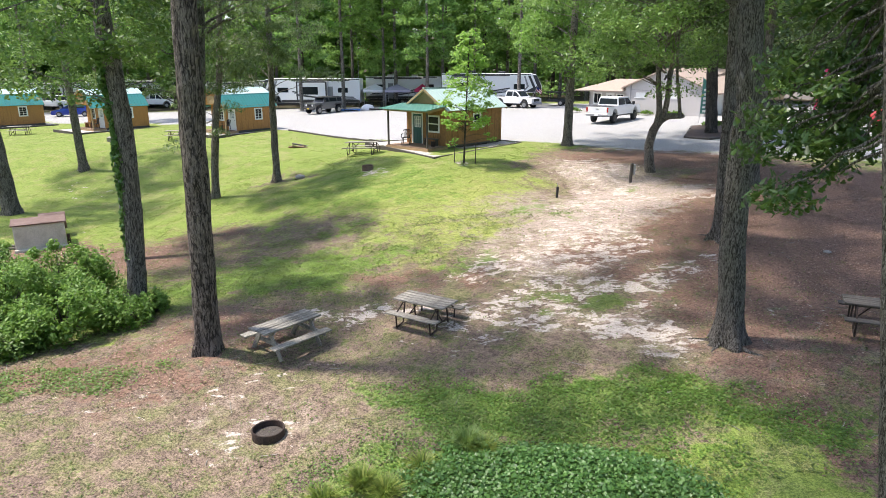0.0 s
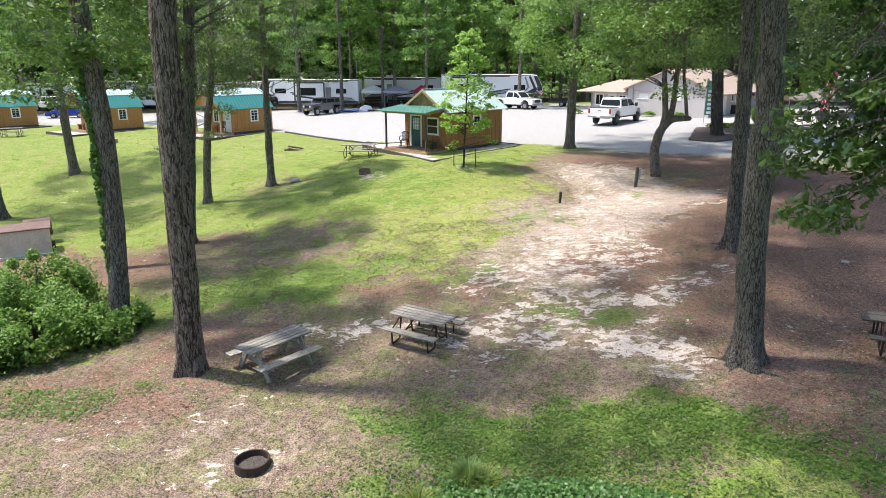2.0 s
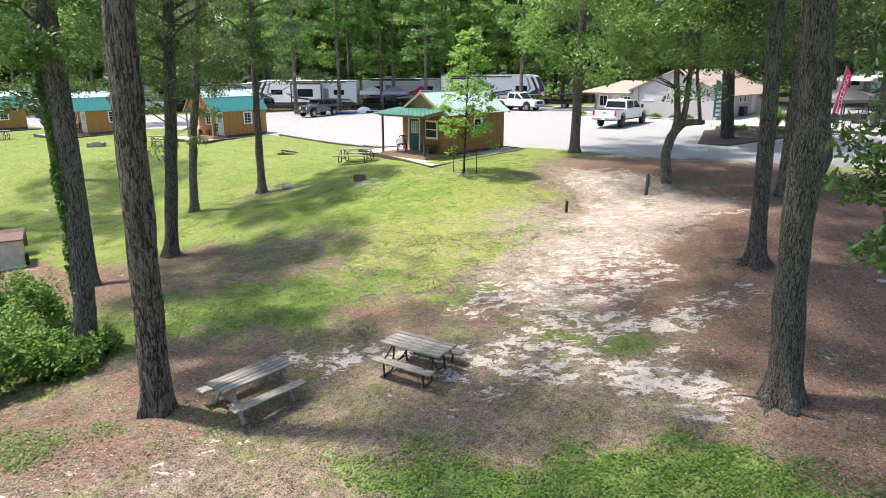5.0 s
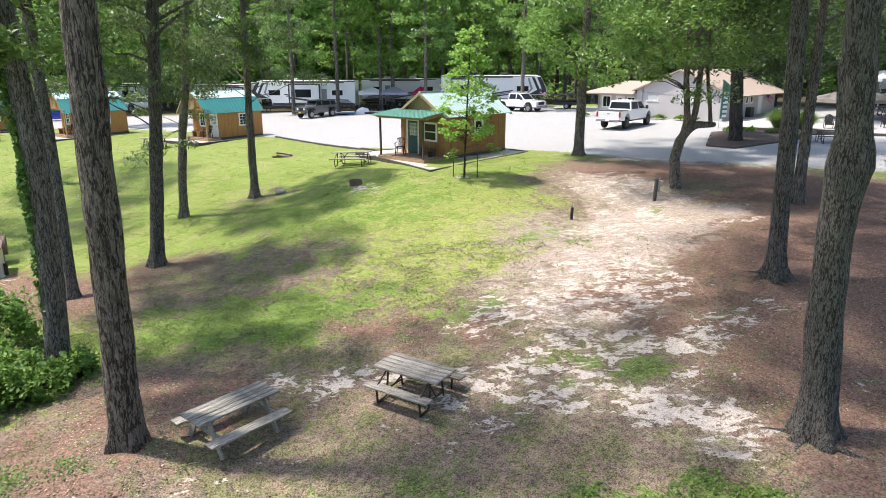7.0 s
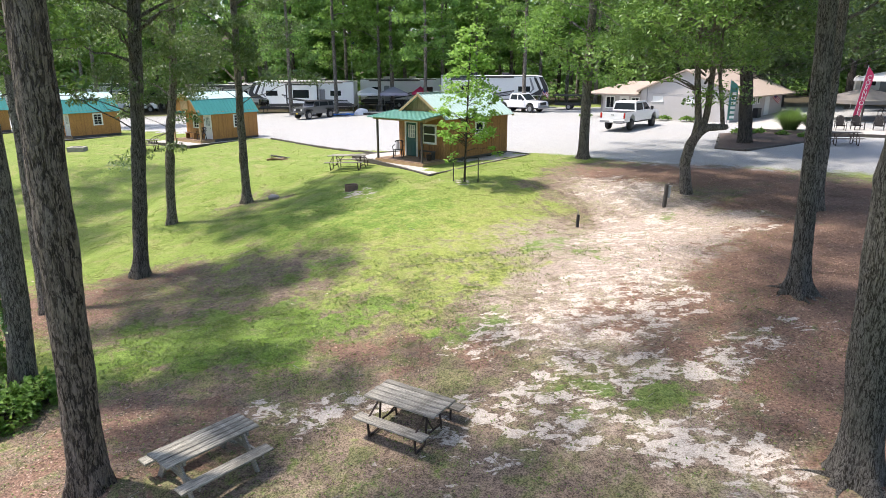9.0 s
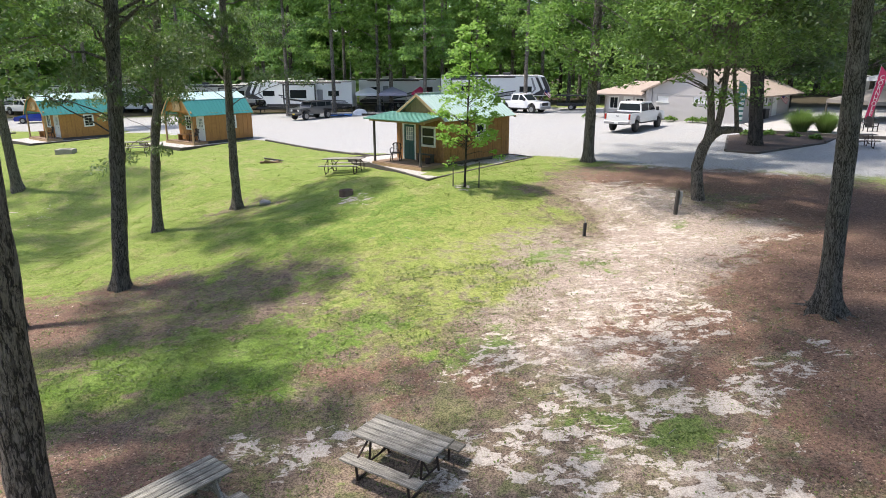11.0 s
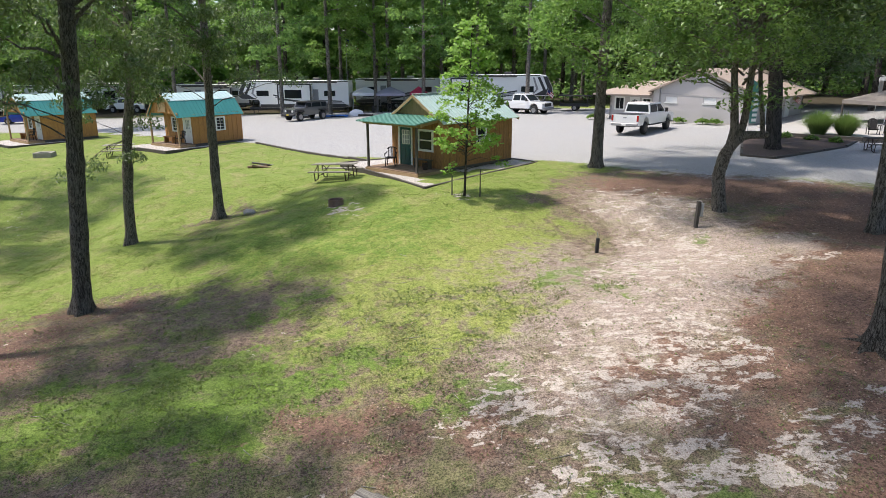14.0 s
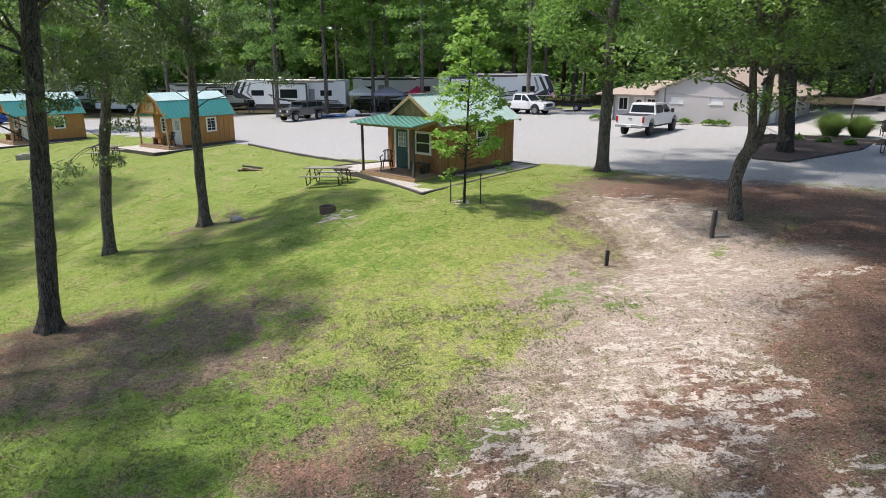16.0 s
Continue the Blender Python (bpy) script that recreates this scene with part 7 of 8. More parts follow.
# stone and split logs on the bank
def stone(x, y, s, label, seed):
    rnd = np.random.default_rng(seed)
    bm = bmesh.new()
    bmesh.ops.create_icosphere(bm, subdivisions=3, radius=1)
    for v in bm.verts:
        k = 1 + 0.22 * noise.noise(v.co * 1.3 + Vector((seed, 0, 0)))
        v.co = Vector((v.co.x * s * k, v.co.y * s * 0.75 * k, v.co.z * s * 0.45 * k))
    ob = link_mesh("stone", bm, M_STONE, smooth=True)
    ob.matrix_world = pose(x, y, gz(x, y) + s * 0.1, 0, 0, seed * 40)
    tagged(ob, label, "stone", "stones")


stone(-8.05, 37.2, 0.36, "pale grey field stone lying on the bank", 3)
stone(12.9, 20.6, 0.13, "small pale stone among dead leaves", 4)
for i, (x, y, rz, r) in enumerate(((-10.3, 46.9, 25, 0.075), (-9.9, 47.15, 55, 0.06), (-10.0, 46.75, 5, 0.07), (-10.1, 47.0, 40, 0.06))):
    bm = bmesh.new()
    rod(bm, (-0.55, 0, 0), (0.55, 0, 0), r, r * 0.9, 10)
    ob = link_mesh("log", bm, M_GREY_WOOD_OLD if i % 2 else M_DECK, smooth=False)
    ob.matrix_world = pose(x, y, gz(x, y) + 0.9 * r + (0.14 if i == 3 else 0), 0, 4 * i, rz)
    tagged(ob, "old weathered log of a fire pit", "log", "fire pit logs")
e = thing("fire_box", pose(-26.0, 52.6, gz(-26, 52.6), 0, 0, 12), "low grey block fire pit on the lawn", "fire pit")
bm = bmesh.new()
for c, s in (((0, -0.4, 0.14), (1.1, 0.2, 0.32)), ((0, 0.4, 0.14), (1.1, 0.2, 0.32)), ((-0.46, 0, 0.14), (0.19, 0.59, 0.32)), ((0.46, 0, 0.14), (0.19, 0.59, 0.32))):
    box(bm, c, s)
part("wall", bm, M_STONE, e)


def plastic_chair(m, label, group="porch chairs"):
    e = thing("chair", m, label, "chair", group)
    bm = bmesh.new()
    box(bm, (0, 0, 0.42), (0.48, 0.46, 0.035), bevel=0.012)
    part("seat", bm, M_CHAIR, e)
    for i in range(6):
        bm = bmesh.new()
        yy = (i - 2.5) * 0.075
        bar(bm, (-0.22, yy * 0.9, 0.44), (-0.34, yy, 0.86 + 0.05 * math.cos(yy * 6)), 0.035, 0.015)
        part("back_slat", bm, M_CHAIR, e)
    bm = bmesh.new()
    for i in range(8):
        a, b = (i - 4) / 4, (i - 3) / 4
        bar(bm, (-0.30 + 0.0, a * 0.24, 0.90 - 0.1 * a * a * a * a), (-0.30, b * 0.24, 0.90 - 0.1 * b * b * b * b), 0.03, 0.05)
    part("top_rail", bm, M_CHAIR, e)
    for s in (-1, 1):
        bm = bmesh.new()
        bar(bm, (-0.30, s * 0.26, 0.66), (0.22, s * 0.28, 0.62), 0.05, 0.025)
        bar(bm, (0.22, s * 0.28, 0.62), (0.20, s * 0.25, 0.40), 0.04, 0.03)
        part("armrest", bm, M_CHAIR, e)
        for xx in (-0.22, 0.22):
            bm = bmesh.new()
            bar(bm, (xx * 1.1, s * 0.25, 0), (xx * 0.95, s * 0.21, 0.42), 0.035, 0.045)
            part("leg", bm, M_CHAIR, e)
    return e


def cabin_spot(base, x, y, z, rz=0):
    return base @ pose(x, y, z, 0, 0, rz)


plastic_chair(cabin_spot(C1, 0.95, 2.75, FL, 215), "dark brown plastic armchair on the porch")
bench = thing("bench", cabin_spot(C1, PD - 0.32, 1.0, FL, 90), "low dark wooden bench against the cabin wall", "bench")
bm = bmesh.new()
box(bm, (0, 0, 0.42), (1.1, 0.30, 0.04), bevel=0.006)
part("seat", bm, M_DARK_WOOD, bench)
for xx in (-0.45, 0.45):
    bm = bmesh.new()
    box(bm, (xx, 0, 0.2), (0.05, 0.26, 0.4))
    part("leg", bm, M_DARK_WOOD, bench)
pot = thing("bucket", cabin_spot(C1, PD - 0.62, 0.55, FL), "rusty brown bucket beside the bench", "bucket")
bm = bmesh.new()
rod(bm, (0, 0, 0), (0, 0, 0.3), 0.12, 0.16, 16)
part("pail", bm, M_RUST, pot)
for px, py, prz in ((-17.6, 54.2, 54), (-31.2, 59.3, 52), (-44.4, 64.5, 48)):
    B = pose(px, py, gz(px, py) + 0.02, 0, 0, prz)
    plastic_chair(cabin_spot(B, 0.5, 0.62, 0.26, 180), "black plastic chair on a barn cabin porch")
    b2 = thing("bench", cabin_spot(B, 0.62, 2.1, 0.26, 90), "brown wooden bench on a barn cabin porch", "bench", "porch benches")
    bm = bmesh.new()
    box(bm, (0, 0, 0.42), (1.2, 0.34, 0.05), bevel=0.006)
    part("seat", bm, M_SIDING, b2)
    for xx in (-0.45, 0.45):
        bm = bmesh.new()
        box(bm, (xx, 0, 0.2), (0.12, 0.3, 0.4))
        part("leg", bm, M_SIDING, b2)


# ---- patio by the building ----
bm = bmesh.new()
pts = ((22.6, 53.0), (24.3, 58.9), (31.0, 65.0), (43.0, 61.0), (41.0, 50.5), (30.0, 47.6), (26.5, 49.6))
lo = [bm.verts.new((x, y, gz(x, y) - 0.4)) for x, y in pts]
hi = [bm.verts.new((x, y, 0.83)) for x, y in pts]
bm.faces.new(hi)
for i in range(len(pts)):
    j = (i + 1) % len(pts)
    bm.faces.new((lo[i], lo[j], hi[j], hi[i]))
bmesh.ops.recalc_face_normals(bm, faces=bm.faces[:])
tagged(link_mesh("pavement_patio", bm, M_SLAB), "pale concrete patio beside the building", "patio", kind="structure")
border(((22.5, 52.9), (26.4, 49.5), (30.0, 47.4), (41.0, 50.3)), 0.2, 0.90, 0.18)

bed = ((16.9, 44.9), (18.1, 43.7), (24.0, 47.2), (26.0, 49.4), (22.3, 52.6), (20.0, 51.8))
bm = bmesh.new()
lo = [bm.verts.new((x, y, 0.0)) for x, y in bed]
hi = [bm.verts.new((x, y, gz(x, y) + 0.09)) for x, y in bed]
c = bm.verts.new((20.8, 48.0, 0.75))
for i in range(len(bed)):
    j = (i + 1) % len(bed)
    bm.faces.new((hi[i], hi[j], c))
    bm.faces.new((lo[i], lo[j], hi[j], hi[i]))
bmesh.ops.recalc_face_normals(bm, faces=bm.faces[:])
tagged(link_mesh("ground_bed", bm, M_MULCH), "dark mulched planting bed", "planting bed", kind="structure")
border((bed[5], bed[0], bed[1], bed[2], bed[3]), None, None, 0.14)


def leaf_tuft(name, x, y, n, r, h, size, material, label, category, group, seed, z=None):
    """A low plant: leaves rising from one root."""
    rnd = np.random.default_rng(seed)
    e = thing(name, pose(x, y, gz(x, y) + 0.05 if z is None else z), label, category, group)
    a = rnd.uniform(0, 6.28, n)
    q = rnd.uniform(0, 1, n) ** 0.6
    p = np.stack([r * q * np.cos(a), r * q * np.sin(a), h * (1 - 0.6 * q ** 2) * rnd.uniform(0.5, 1, n)], 1)
    V, F = leaf_quads(rnd, p, size, 0.2, 0.45)
    raw("leaves", V, F, material, e)
    return e


def blade_tuft(name, x, y, n, r, h, w, material, label, category, group, seed, z=None):
    """A fountain of arching blades."""
    rnd = np.random.default_rng(seed)
    e = thing(name, pose(x, y, gz(x, y) - 0.02 if z is None else z), label, category, group)
    a = rnd.uniform(0, 6.28, n)
    rr = 0.25 * r * rnd.uniform(0, 1, n) ** 0.5
    out = r * rnd.uniform(0.15, 1.0, n)
    H = h * rnd.uniform(0.65, 1.0, n) * (1 - 0.35 * (out / r) ** 2)
    ca, sa = np.cos(a), np.sin(a)
    b = np.stack([rr * ca, rr * sa, 0 * a], 1)
    m = np.stack([(rr + 0.35 * out) * ca, (rr + 0.35 * out) * sa, H * 0.68], 1)
    t = np.stack([(rr + out) * ca, (rr + out) * sa, H * rnd.uniform(0.8, 1.12, n)], 1)
    s = np.stack([-sa, ca, 0 * a], 1) * w * 0.5
    V = np.stack([b - s, b + s, m + s, m - s, t], 1).reshape(-1, 3)
    o = np.arange(n)[:, None] * 5
    F = np.concatenate([o + np.array([[0, 1, 2]]), o + np.array([[0, 2, 3]]), o + np.array([[3, 2, 4]])], 1).reshape(-1, 3)
    raw("foliage", V, F, material, e)
    return e


blade_tuft("ornamental_grass", 25.0, 52.0, 2600, 1.3, 1.8, 0.026, M_TALL_GRASS, "tall fountain of ornamental grass by the patio", "ornamental grass", "ornamental grasses", 1, 0.72)
blade_tuft("ornamental_grass", 26.4, 51.4, 2400, 1.25, 1.65, 0.026, M_TALL_GRASS, "tall fountain of ornamental grass by the patio", "ornamental grass", "ornamental grasses", 2, 0.72)
for i, (x, y) in enumerate(((21.6, 50.8), (23.4, 49.8), (24.2, 48.6), (22.6, 51.4), (20.9, 51.2))):
    leaf_tuft("hosta", x, y, 90, 0.42, 0.35, 0.3, M_CLOVER, "yellow-green hosta in the mulch bed", "plant", "bed plants", 20 + i, 0.66)
for i, s in enumerate((-0.9, 5.6, 7.0, 9.0, 10.0)):
    q = B0 + BA * s - BB * 0.7
    leaf_tuft("hosta", q.x, q.y, 120, 0.6, 0.42, 0.32, M_CLOVER, "yellow-green hosta along the building wall", "plant", "wall plants", 40 + i)


def adirondack(x, y, z, rz, group="patio chairs"):
    e = thing("adirondack_chair", pose(x, y, z, 0, 0, rz), "dark brown slatted garden armchair on the patio", "chair", group)
    for i in range(5):
        bm = bmesh.new()
        xx = 0.25 - i * 0.11
        box(bm, (xx, 0, 0.36 - i * 0.025), (0.1, 0.54, 0.022))
        part("seat_slat", bm, M_CHAIR, e)
    for i in range(7):
        yy = (i - 3) * 0.085
        bm = bmesh.new()
        bar(bm, (-0.25, yy * 0.8, 0.24), (-0.52, yy, 1.0 - 0.35 * yy * yy * 6), 0.075, 0.02)
        part("back_slat", bm, M_CHAIR, e)
    for s in (-1, 1):
        bm = bmesh.new()
        box(bm, (0.0, s * 0.35, 0.58), (0.78, 0.14, 0.025), bevel=0.008)
        part("armrest", bm, M_CHAIR, e)
        for xx in (0.3, -0.32):
            bm = bmesh.new()
            box(bm, (xx, s * 0.31, 0.28), (0.1, 0.03, 0.57))
            part("leg", bm, M_CHAIR, e)
    return e


for x, y, rz in ((28.6, 52.0, 250), (29.9, 52.1, 262), (31.2, 51.8, 240), (33.0, 52.2, 255)):
    adirondack(x, y, 0.835, rz)

# feather banners
def feather(x, y, h, lean, cloth, label, word="", bars=0, z=None):
    z = gz(x, y) if z is None else z
    e = thing("feather_banner", pose(x, y, z, 0, lean, 0), label, "banner", "feather banners")
    bm = bmesh.new()
    rod(bm, (0, 0, 0), (0, 0, h), 0.02)
    part("pole", bm, M_STEEL, e)
    w = 0.62
    bm = bmesh.new()
    n = 14
    L, R = [], []
    for i in range(n + 1):
        t = i / n
        zz = 0.75 + (h - 0.85) * t
        ww = w * (0.75 + 0.25 * t) if t < 0.8 else w * max(0.02, 1 - ((t - 0.8) / 0.2) ** 2)
        bow = 0.04 * math.sin(t * 7)
        L.append(bm.verts.new((0.025, bow * 0.3, zz)))
        R.append(bm.verts.new((0.025 + ww, bow, zz)))
    for i in range(n):
        bm.faces.new((L[i], R[i], R[i + 1], L[i + 1]))
    part("cloth", bm, cloth, e)
    if word:
        k = len(word)
        for i, ch in enumerate(word):
            cu = bpy.data.curves.new("letter", "FONT")
            cu.body, cu.size, cu.align_x, cu.extrude = ch, 0.46, "CENTER", 0.004
            tmp = new("letter", cu)
            me = bpy.data.meshes.new_from_object(tmp.evaluated_get(bpy.context.evaluated_depsgraph_get()))
            bpy.data.objects.remove(tmp)
            me.materials.clear()
            me.materials.append(M_WHITE)
            ob = new("letter", me)
            ob.parent = e
            ob.matrix_local = pose(0.30, -0.05, h - 1.0 - i * (h - 1.9) / (k - 1) * 0.98, 90, 0, 0)
    for i in range(bars):
        bm = bmesh.new()
        box(bm, (0.32, -0.05, 0.95 + i * 0.34), (0.34, 0.012, 0.2))
        part("bar", bm, M_WHITE, e)
    return e


feather(30.6, 54.2, 4.5, 9, M_PINK, "pink feather banner reading CORNHOLE in white letters", "CORNHOLE", z=0.83)
feather(21.6, 54.6, 3.7, 0, M_FLAG_GREEN, "green feather banner with white marks", "", 6)


def canopy(x, y, s, h, cloth, label, rz=0, group="pop-up canopies", name="canopy", rise=0.7, leg=None):
    e = thing(name, pose(x, y, gz(x, y), 0, 0, rz), label, "canopy", group)
    bm = bmesh.new()
    n = 4
    c = bm.verts.new((0, 0, h + rise))
    q = [bm.verts.new((sx * s / 2, sy * s / 2, h)) for sx, sy in ((-1, -1), (1, -1), (1, 1), (-1, 1))]
    lo = [bm.verts.new((v.co.x * 1.01, v.co.y * 1.01, h - 0.28)) for v in q]
    for i in range(n):
        j = (i + 1) % n
        bm.faces.new((q[i], q[j], c))
        bm.faces.new((lo[i], lo[j], q[j], q[i]))
    part("cover", bm, cloth, e)
    for sx in (-1, 1):
        for sy in (-1, 1):
            bm = bmesh.new()
            rod(bm, (sx * (s / 2 - 0.05), sy * (s / 2 - 0.05), 0), (sx * (s / 2 - 0.05), sy * (s / 2 - 0.05), h), 0.03 if leg is None else 0.07)
            part("leg", bm, M_STEEL if leg is None else leg, e)
    return e


canopy(-8.3, 86.5, 3.2, 2.15, M_CANVAS, "white pop-up canopy beside a camper", 10)
canopy(-5.4, 85.6, 3.2, 2.1, M_CANVAS_GREY, "lilac grey pop-up canopy beside a camper", 6)
canopy(-2.2, 87.0, 2.0, 2.0, M_PINK, "small pink canopy beside a camper", 0)
canopy(34.8, 59.5, 4.8, 1.6, M_CANVAS_TAN, "tan-topped patio shelter on dark posts", 12, "", "shelter", 0.95, M_DARK_WOOD)
canopy(41.5, 66.5, 4.2, 3.0, M_CANVAS, "pale canopy beyond the patio", 12)

# camp clutter under the canopies
rr = random.Random(9)
for i in range(9):
    x, y = -9.8 + i * 0.95 + rr.uniform(-0.3, 0.3), 85.4 + rr.uniform(-0.9, 1.2)
    if i % 3 == 0:
        e = thing("camp_table", on_ground(x, y, rr.uniform(0, 90)), "dark folding camp table beside a camper", "table", "camp tables")
        bm = bmesh.new()
        box(bm, (0, 0, 0.7), (1.2, 0.6, 0.05))
        part("tabletop", bm, M_DARK_WOOD, e)
        for sx in (-0.5, 0.5):
            bm = bmesh.new()
            box(bm, (sx, 0, 0.34), (0.05, 0.5, 0.68))
            part("leg", bm, M_BLACK, e)
    else:
        plastic_chair(on_ground(x, y, rr.uniform(0, 360)), "dark folding chair beside a camper", "camp chairs")
e = thing("tarpaulin", on_ground(-10.9, 79.6, 10), "crumpled blue tarpaulin on the ground", "tarpaulin")
bm = bmesh.new()
bmesh.ops.create_grid(bm, x_segments=16, y_segments=10, size=1.0)
for v in bm.verts:
    v.co = Vector((v.co.x * 1.4, v.co.y * 0.7, 0.12 + 0.16 * noise.noise(v.co * 3)))
part("sheet", bm, M_TARP, e)
e = thing("covered_heap", on_ground(-8.6, 80.3, 0), "pale covered heap beside a tree", "heap")
bm = bmesh.new()
bmesh.ops.create_icosphere(bm, subdivisions=3, radius=0.8)
for v in bm.verts:
    k = 1 + 0.25 * noise.noise(v.co * 1.6)
    v.co = Vector((v.co.x * 1.1 * k, v.co.y * 0.7 * k, max(-0.1, v.co.z * 0.85 * k)))
part("cover", bm, M_CANVAS, e)

# low logs along the lot's far edge
for i, x in enumerate((-14.0, -11.2, -7.6, -4.4, -1.0)):
    bm = bmesh.new()
    rod(bm, (-0.8, 0, 0.1), (0.8, 0, 0.1), 0.12, 0.11, 9)
    ob = link_mesh("log", bm, M_BARK_DARK)
    ob.matrix_world = on_ground(x, 79.4 + 0.3 * (i % 2), -8 + 6 * i)
    tagged(ob, "dark log edging the gravel lot", "log", "edging logs")

# utility trailer with a dark cover behind the pickup
e = thing("utility_trailer", on_ground(14.6, 79.5, -20), "small dark covered utility trailer", "trailer")
bm = bmesh.new()
box(bm, (0, 0, 1.55), (3.4, 1.8, 0.10), bevel=0.02)
part("cover", bm, M_BLACK, e)
bm = bmesh.new()
box(bm, (0, 0, 0.6), (3.0, 1.5, 0.3))
part("bed", bm, M_BLACK, e)
for sx in (-1.4, 1.4):
    for sy in (-0.7, 0.7):
        bm = bmesh.new()
        rod(bm, (sx, sy, 0.6), (sx, sy, 1.55), 0.04)
        part("post", bm, M_BLACK, e)
for s in (-1, 1):
    wheel(e, 0.1, s * 0.85, 0.32, 0.2, M_RIM)

# flags
def flag(x, y, h, lab, scale=1.0, tilt=0):
    e = thing("flag", on_ground(x, y, 0) @ pose(0, 0, 0, 0, tilt, 0), lab, "flag", "flags")
    bm = bmesh.new()
    rod(bm, (0, 0, 0), (0, 0, h), 0.04, 0.025)
    part("pole", bm, M_STEEL, e)
    w, hh = 1.5 * scale, 0.85 * scale

    def strip(a0, a1, z0, z1, material, off):
        bm = bmesh.new()
        n = 10
        lo, up = [], []
        for i in range(n + 1):
            t = a0 + (a1 - a0) * i / n
            yy = 0.10 * math.sin(t * 5) * scale
            sag = -0.55 * t * scale
            lo.append(bm.verts.new((0.04 + t * w, yy + off, h - 0.1 - z1 * hh + sag)))
            up.append(bm.verts.new((0.04 + t * w, yy + off, h - 0.1 - z0 * hh + sag)))
        for i in range(n):
            bm.faces.new((lo[i], lo[i + 1], up[i + 1], up[i]))
        part("cloth", bm, material, e)
    for i in range(7):
        strip(0.42 if i < 4 else 0.0, 1.0, i / 7, (i + 1) / 7, M_FLAG_RED if i % 2 == 0 else M_WHITE, 0)
    strip(0.0, 0.42, 0, 4 / 7, M_FLAG_BLUE, 0)


flag(-10.6, 88.0, 8.3, "red, white and blue striped flag on a tall pole", 1.0)
flag(10.6, 78.5, 2.6, "striped flag on a short leaning pole", 0.5, 22)
flag(30.2, 66.8, 2.2, "striped flag on a short leaning pole", 0.5, 25)
# ---- low growth and litter ----
def scatter(rnd, n, x0, x1, y0, y1, share_of):
    """Places over an oblong of land, kept by the share that share_of gives there."""
    x, y = rnd.uniform(x0, x1, n), rnd.uniform(y0, y1, n)
    keep = rnd.uniform(0, 1, n) < share_of(x, y)
    return x[keep], y[keep]


def patchy(x, y, s, seed=0.0):
    """Uneven cover between 0 and 1, of about s metres."""
    return np.clip(0.5 + 0.9 * np.array([noise.noise((a / s, b / s, seed)) for a, b in zip(x, y)]), 0, 1)


def blades(rnd, x, y, h, w, per=5, spread=0.04):
    n = len(x)
    X = np.repeat(x, per) + rnd.normal(0, spread, n * per)
    Y = np.repeat(y, per) + rnd.normal(0, spread, n * per)
    Z = ground_z(X, Y)
    H = np.repeat(h * rnd.uniform(0.6, 1.25, n), per) * rnd.uniform(0.6, 1.1, n * per)
    a = rnd.uniform(0, 6.28, n * per)
    b = np.stack([X, Y, Z - 0.005], 1)
    s = np.stack([-np.sin(a), np.cos(a), 0 * a], 1) * (w * rnd.uniform(0.7, 1.3, n * per))[:, None] * 0.5
    t = b + np.stack([np.cos(a) * H * 0.55, np.sin(a) * H * 0.55, H], 1)
    V = np.stack([b - s, b + s, t], 1).reshape(-1, 3)
    return V, np.arange(3 * n * per).reshape(-1, 3)


def turf_share(x, y):
    lot, sand, litter, thin, lush = ground_masks(x, y)
    g = (1 - 0.72 * thin) * (1 - lot) * (1 - 0.85 * np.clip(litter, 0, 1)) * (1 - 0.7 * sand)
    return np.clip(np.maximum(g, 0.85 * lush), 0, 1)


def off_pads(x, y):
    """0 on the cabin pads."""
    k = np.ones_like(x)
    u, v = (x + 0.3) * 0.61 + (y - 36.75) * 0.79, -(x + 0.3) * 0.79 + (y - 36.75) * 0.61
    k[(u > -0.05) & (u < 9.7) & (v > -0.1) & (v < 5.4)] = 0
    for px, py, rz in ((-17.6, 54.2, 54), (-31.2, 59.3, 52), (-44.4, 64.5, 48)):
        a = math.radians(rz)
        u, v = (x - px) * math.cos(a) + (y - py) * math.sin(a), -(x - px) * math.sin(a) + (y - py) * math.cos(a)
        k[(u > -1.7) & (u < 6.6) & (v > -1.0) & (v < 4.3)] = 0
    return k


rnd = np.random.default_rng(900)
for nm, mt, lab, box_, n, hh, ww, dens in (
        ("grass", M_BLADE, "short green lawn grass on the bank", (-14, 13, 8, 24), 90000, 0.042, 0.012, 1.0),
        ("grass", M_BLADE, "short green lawn grass on the bank", (-26, 12, 24, 42), 80000, 0.032, 0.018, 1.0),
        ("grass", M_BLADE, "short green lawn grass far up the bank", (-50, 10, 42, 66), 26000, 0.035, 0.03, 1.0)):
    x, y = scatter(rnd, n, *box_, lambda x, y: turf_share(x, y) * off_pads(x, y))
    k = rnd.uniform(0, 1, len(x)) < 0.25 + 0.75 * patchy(x, y, 0.8, 3.0)
    V, F = blades(rnd, x[k], y[k], hh, ww)
    tagged(raw(nm, V, F, mt), lab, "grass", kind="stuff")


def dry_share(x, y):
    lot, sand, litter, thin, lush = ground_masks(x, y)
    return np.clip(0.15 + 0.85 * thin, 0, 1) * (1 - lot) * (1 - 0.85 * sand) * (1 - 0.75 * litter) * (1 - 0.8 * lush)


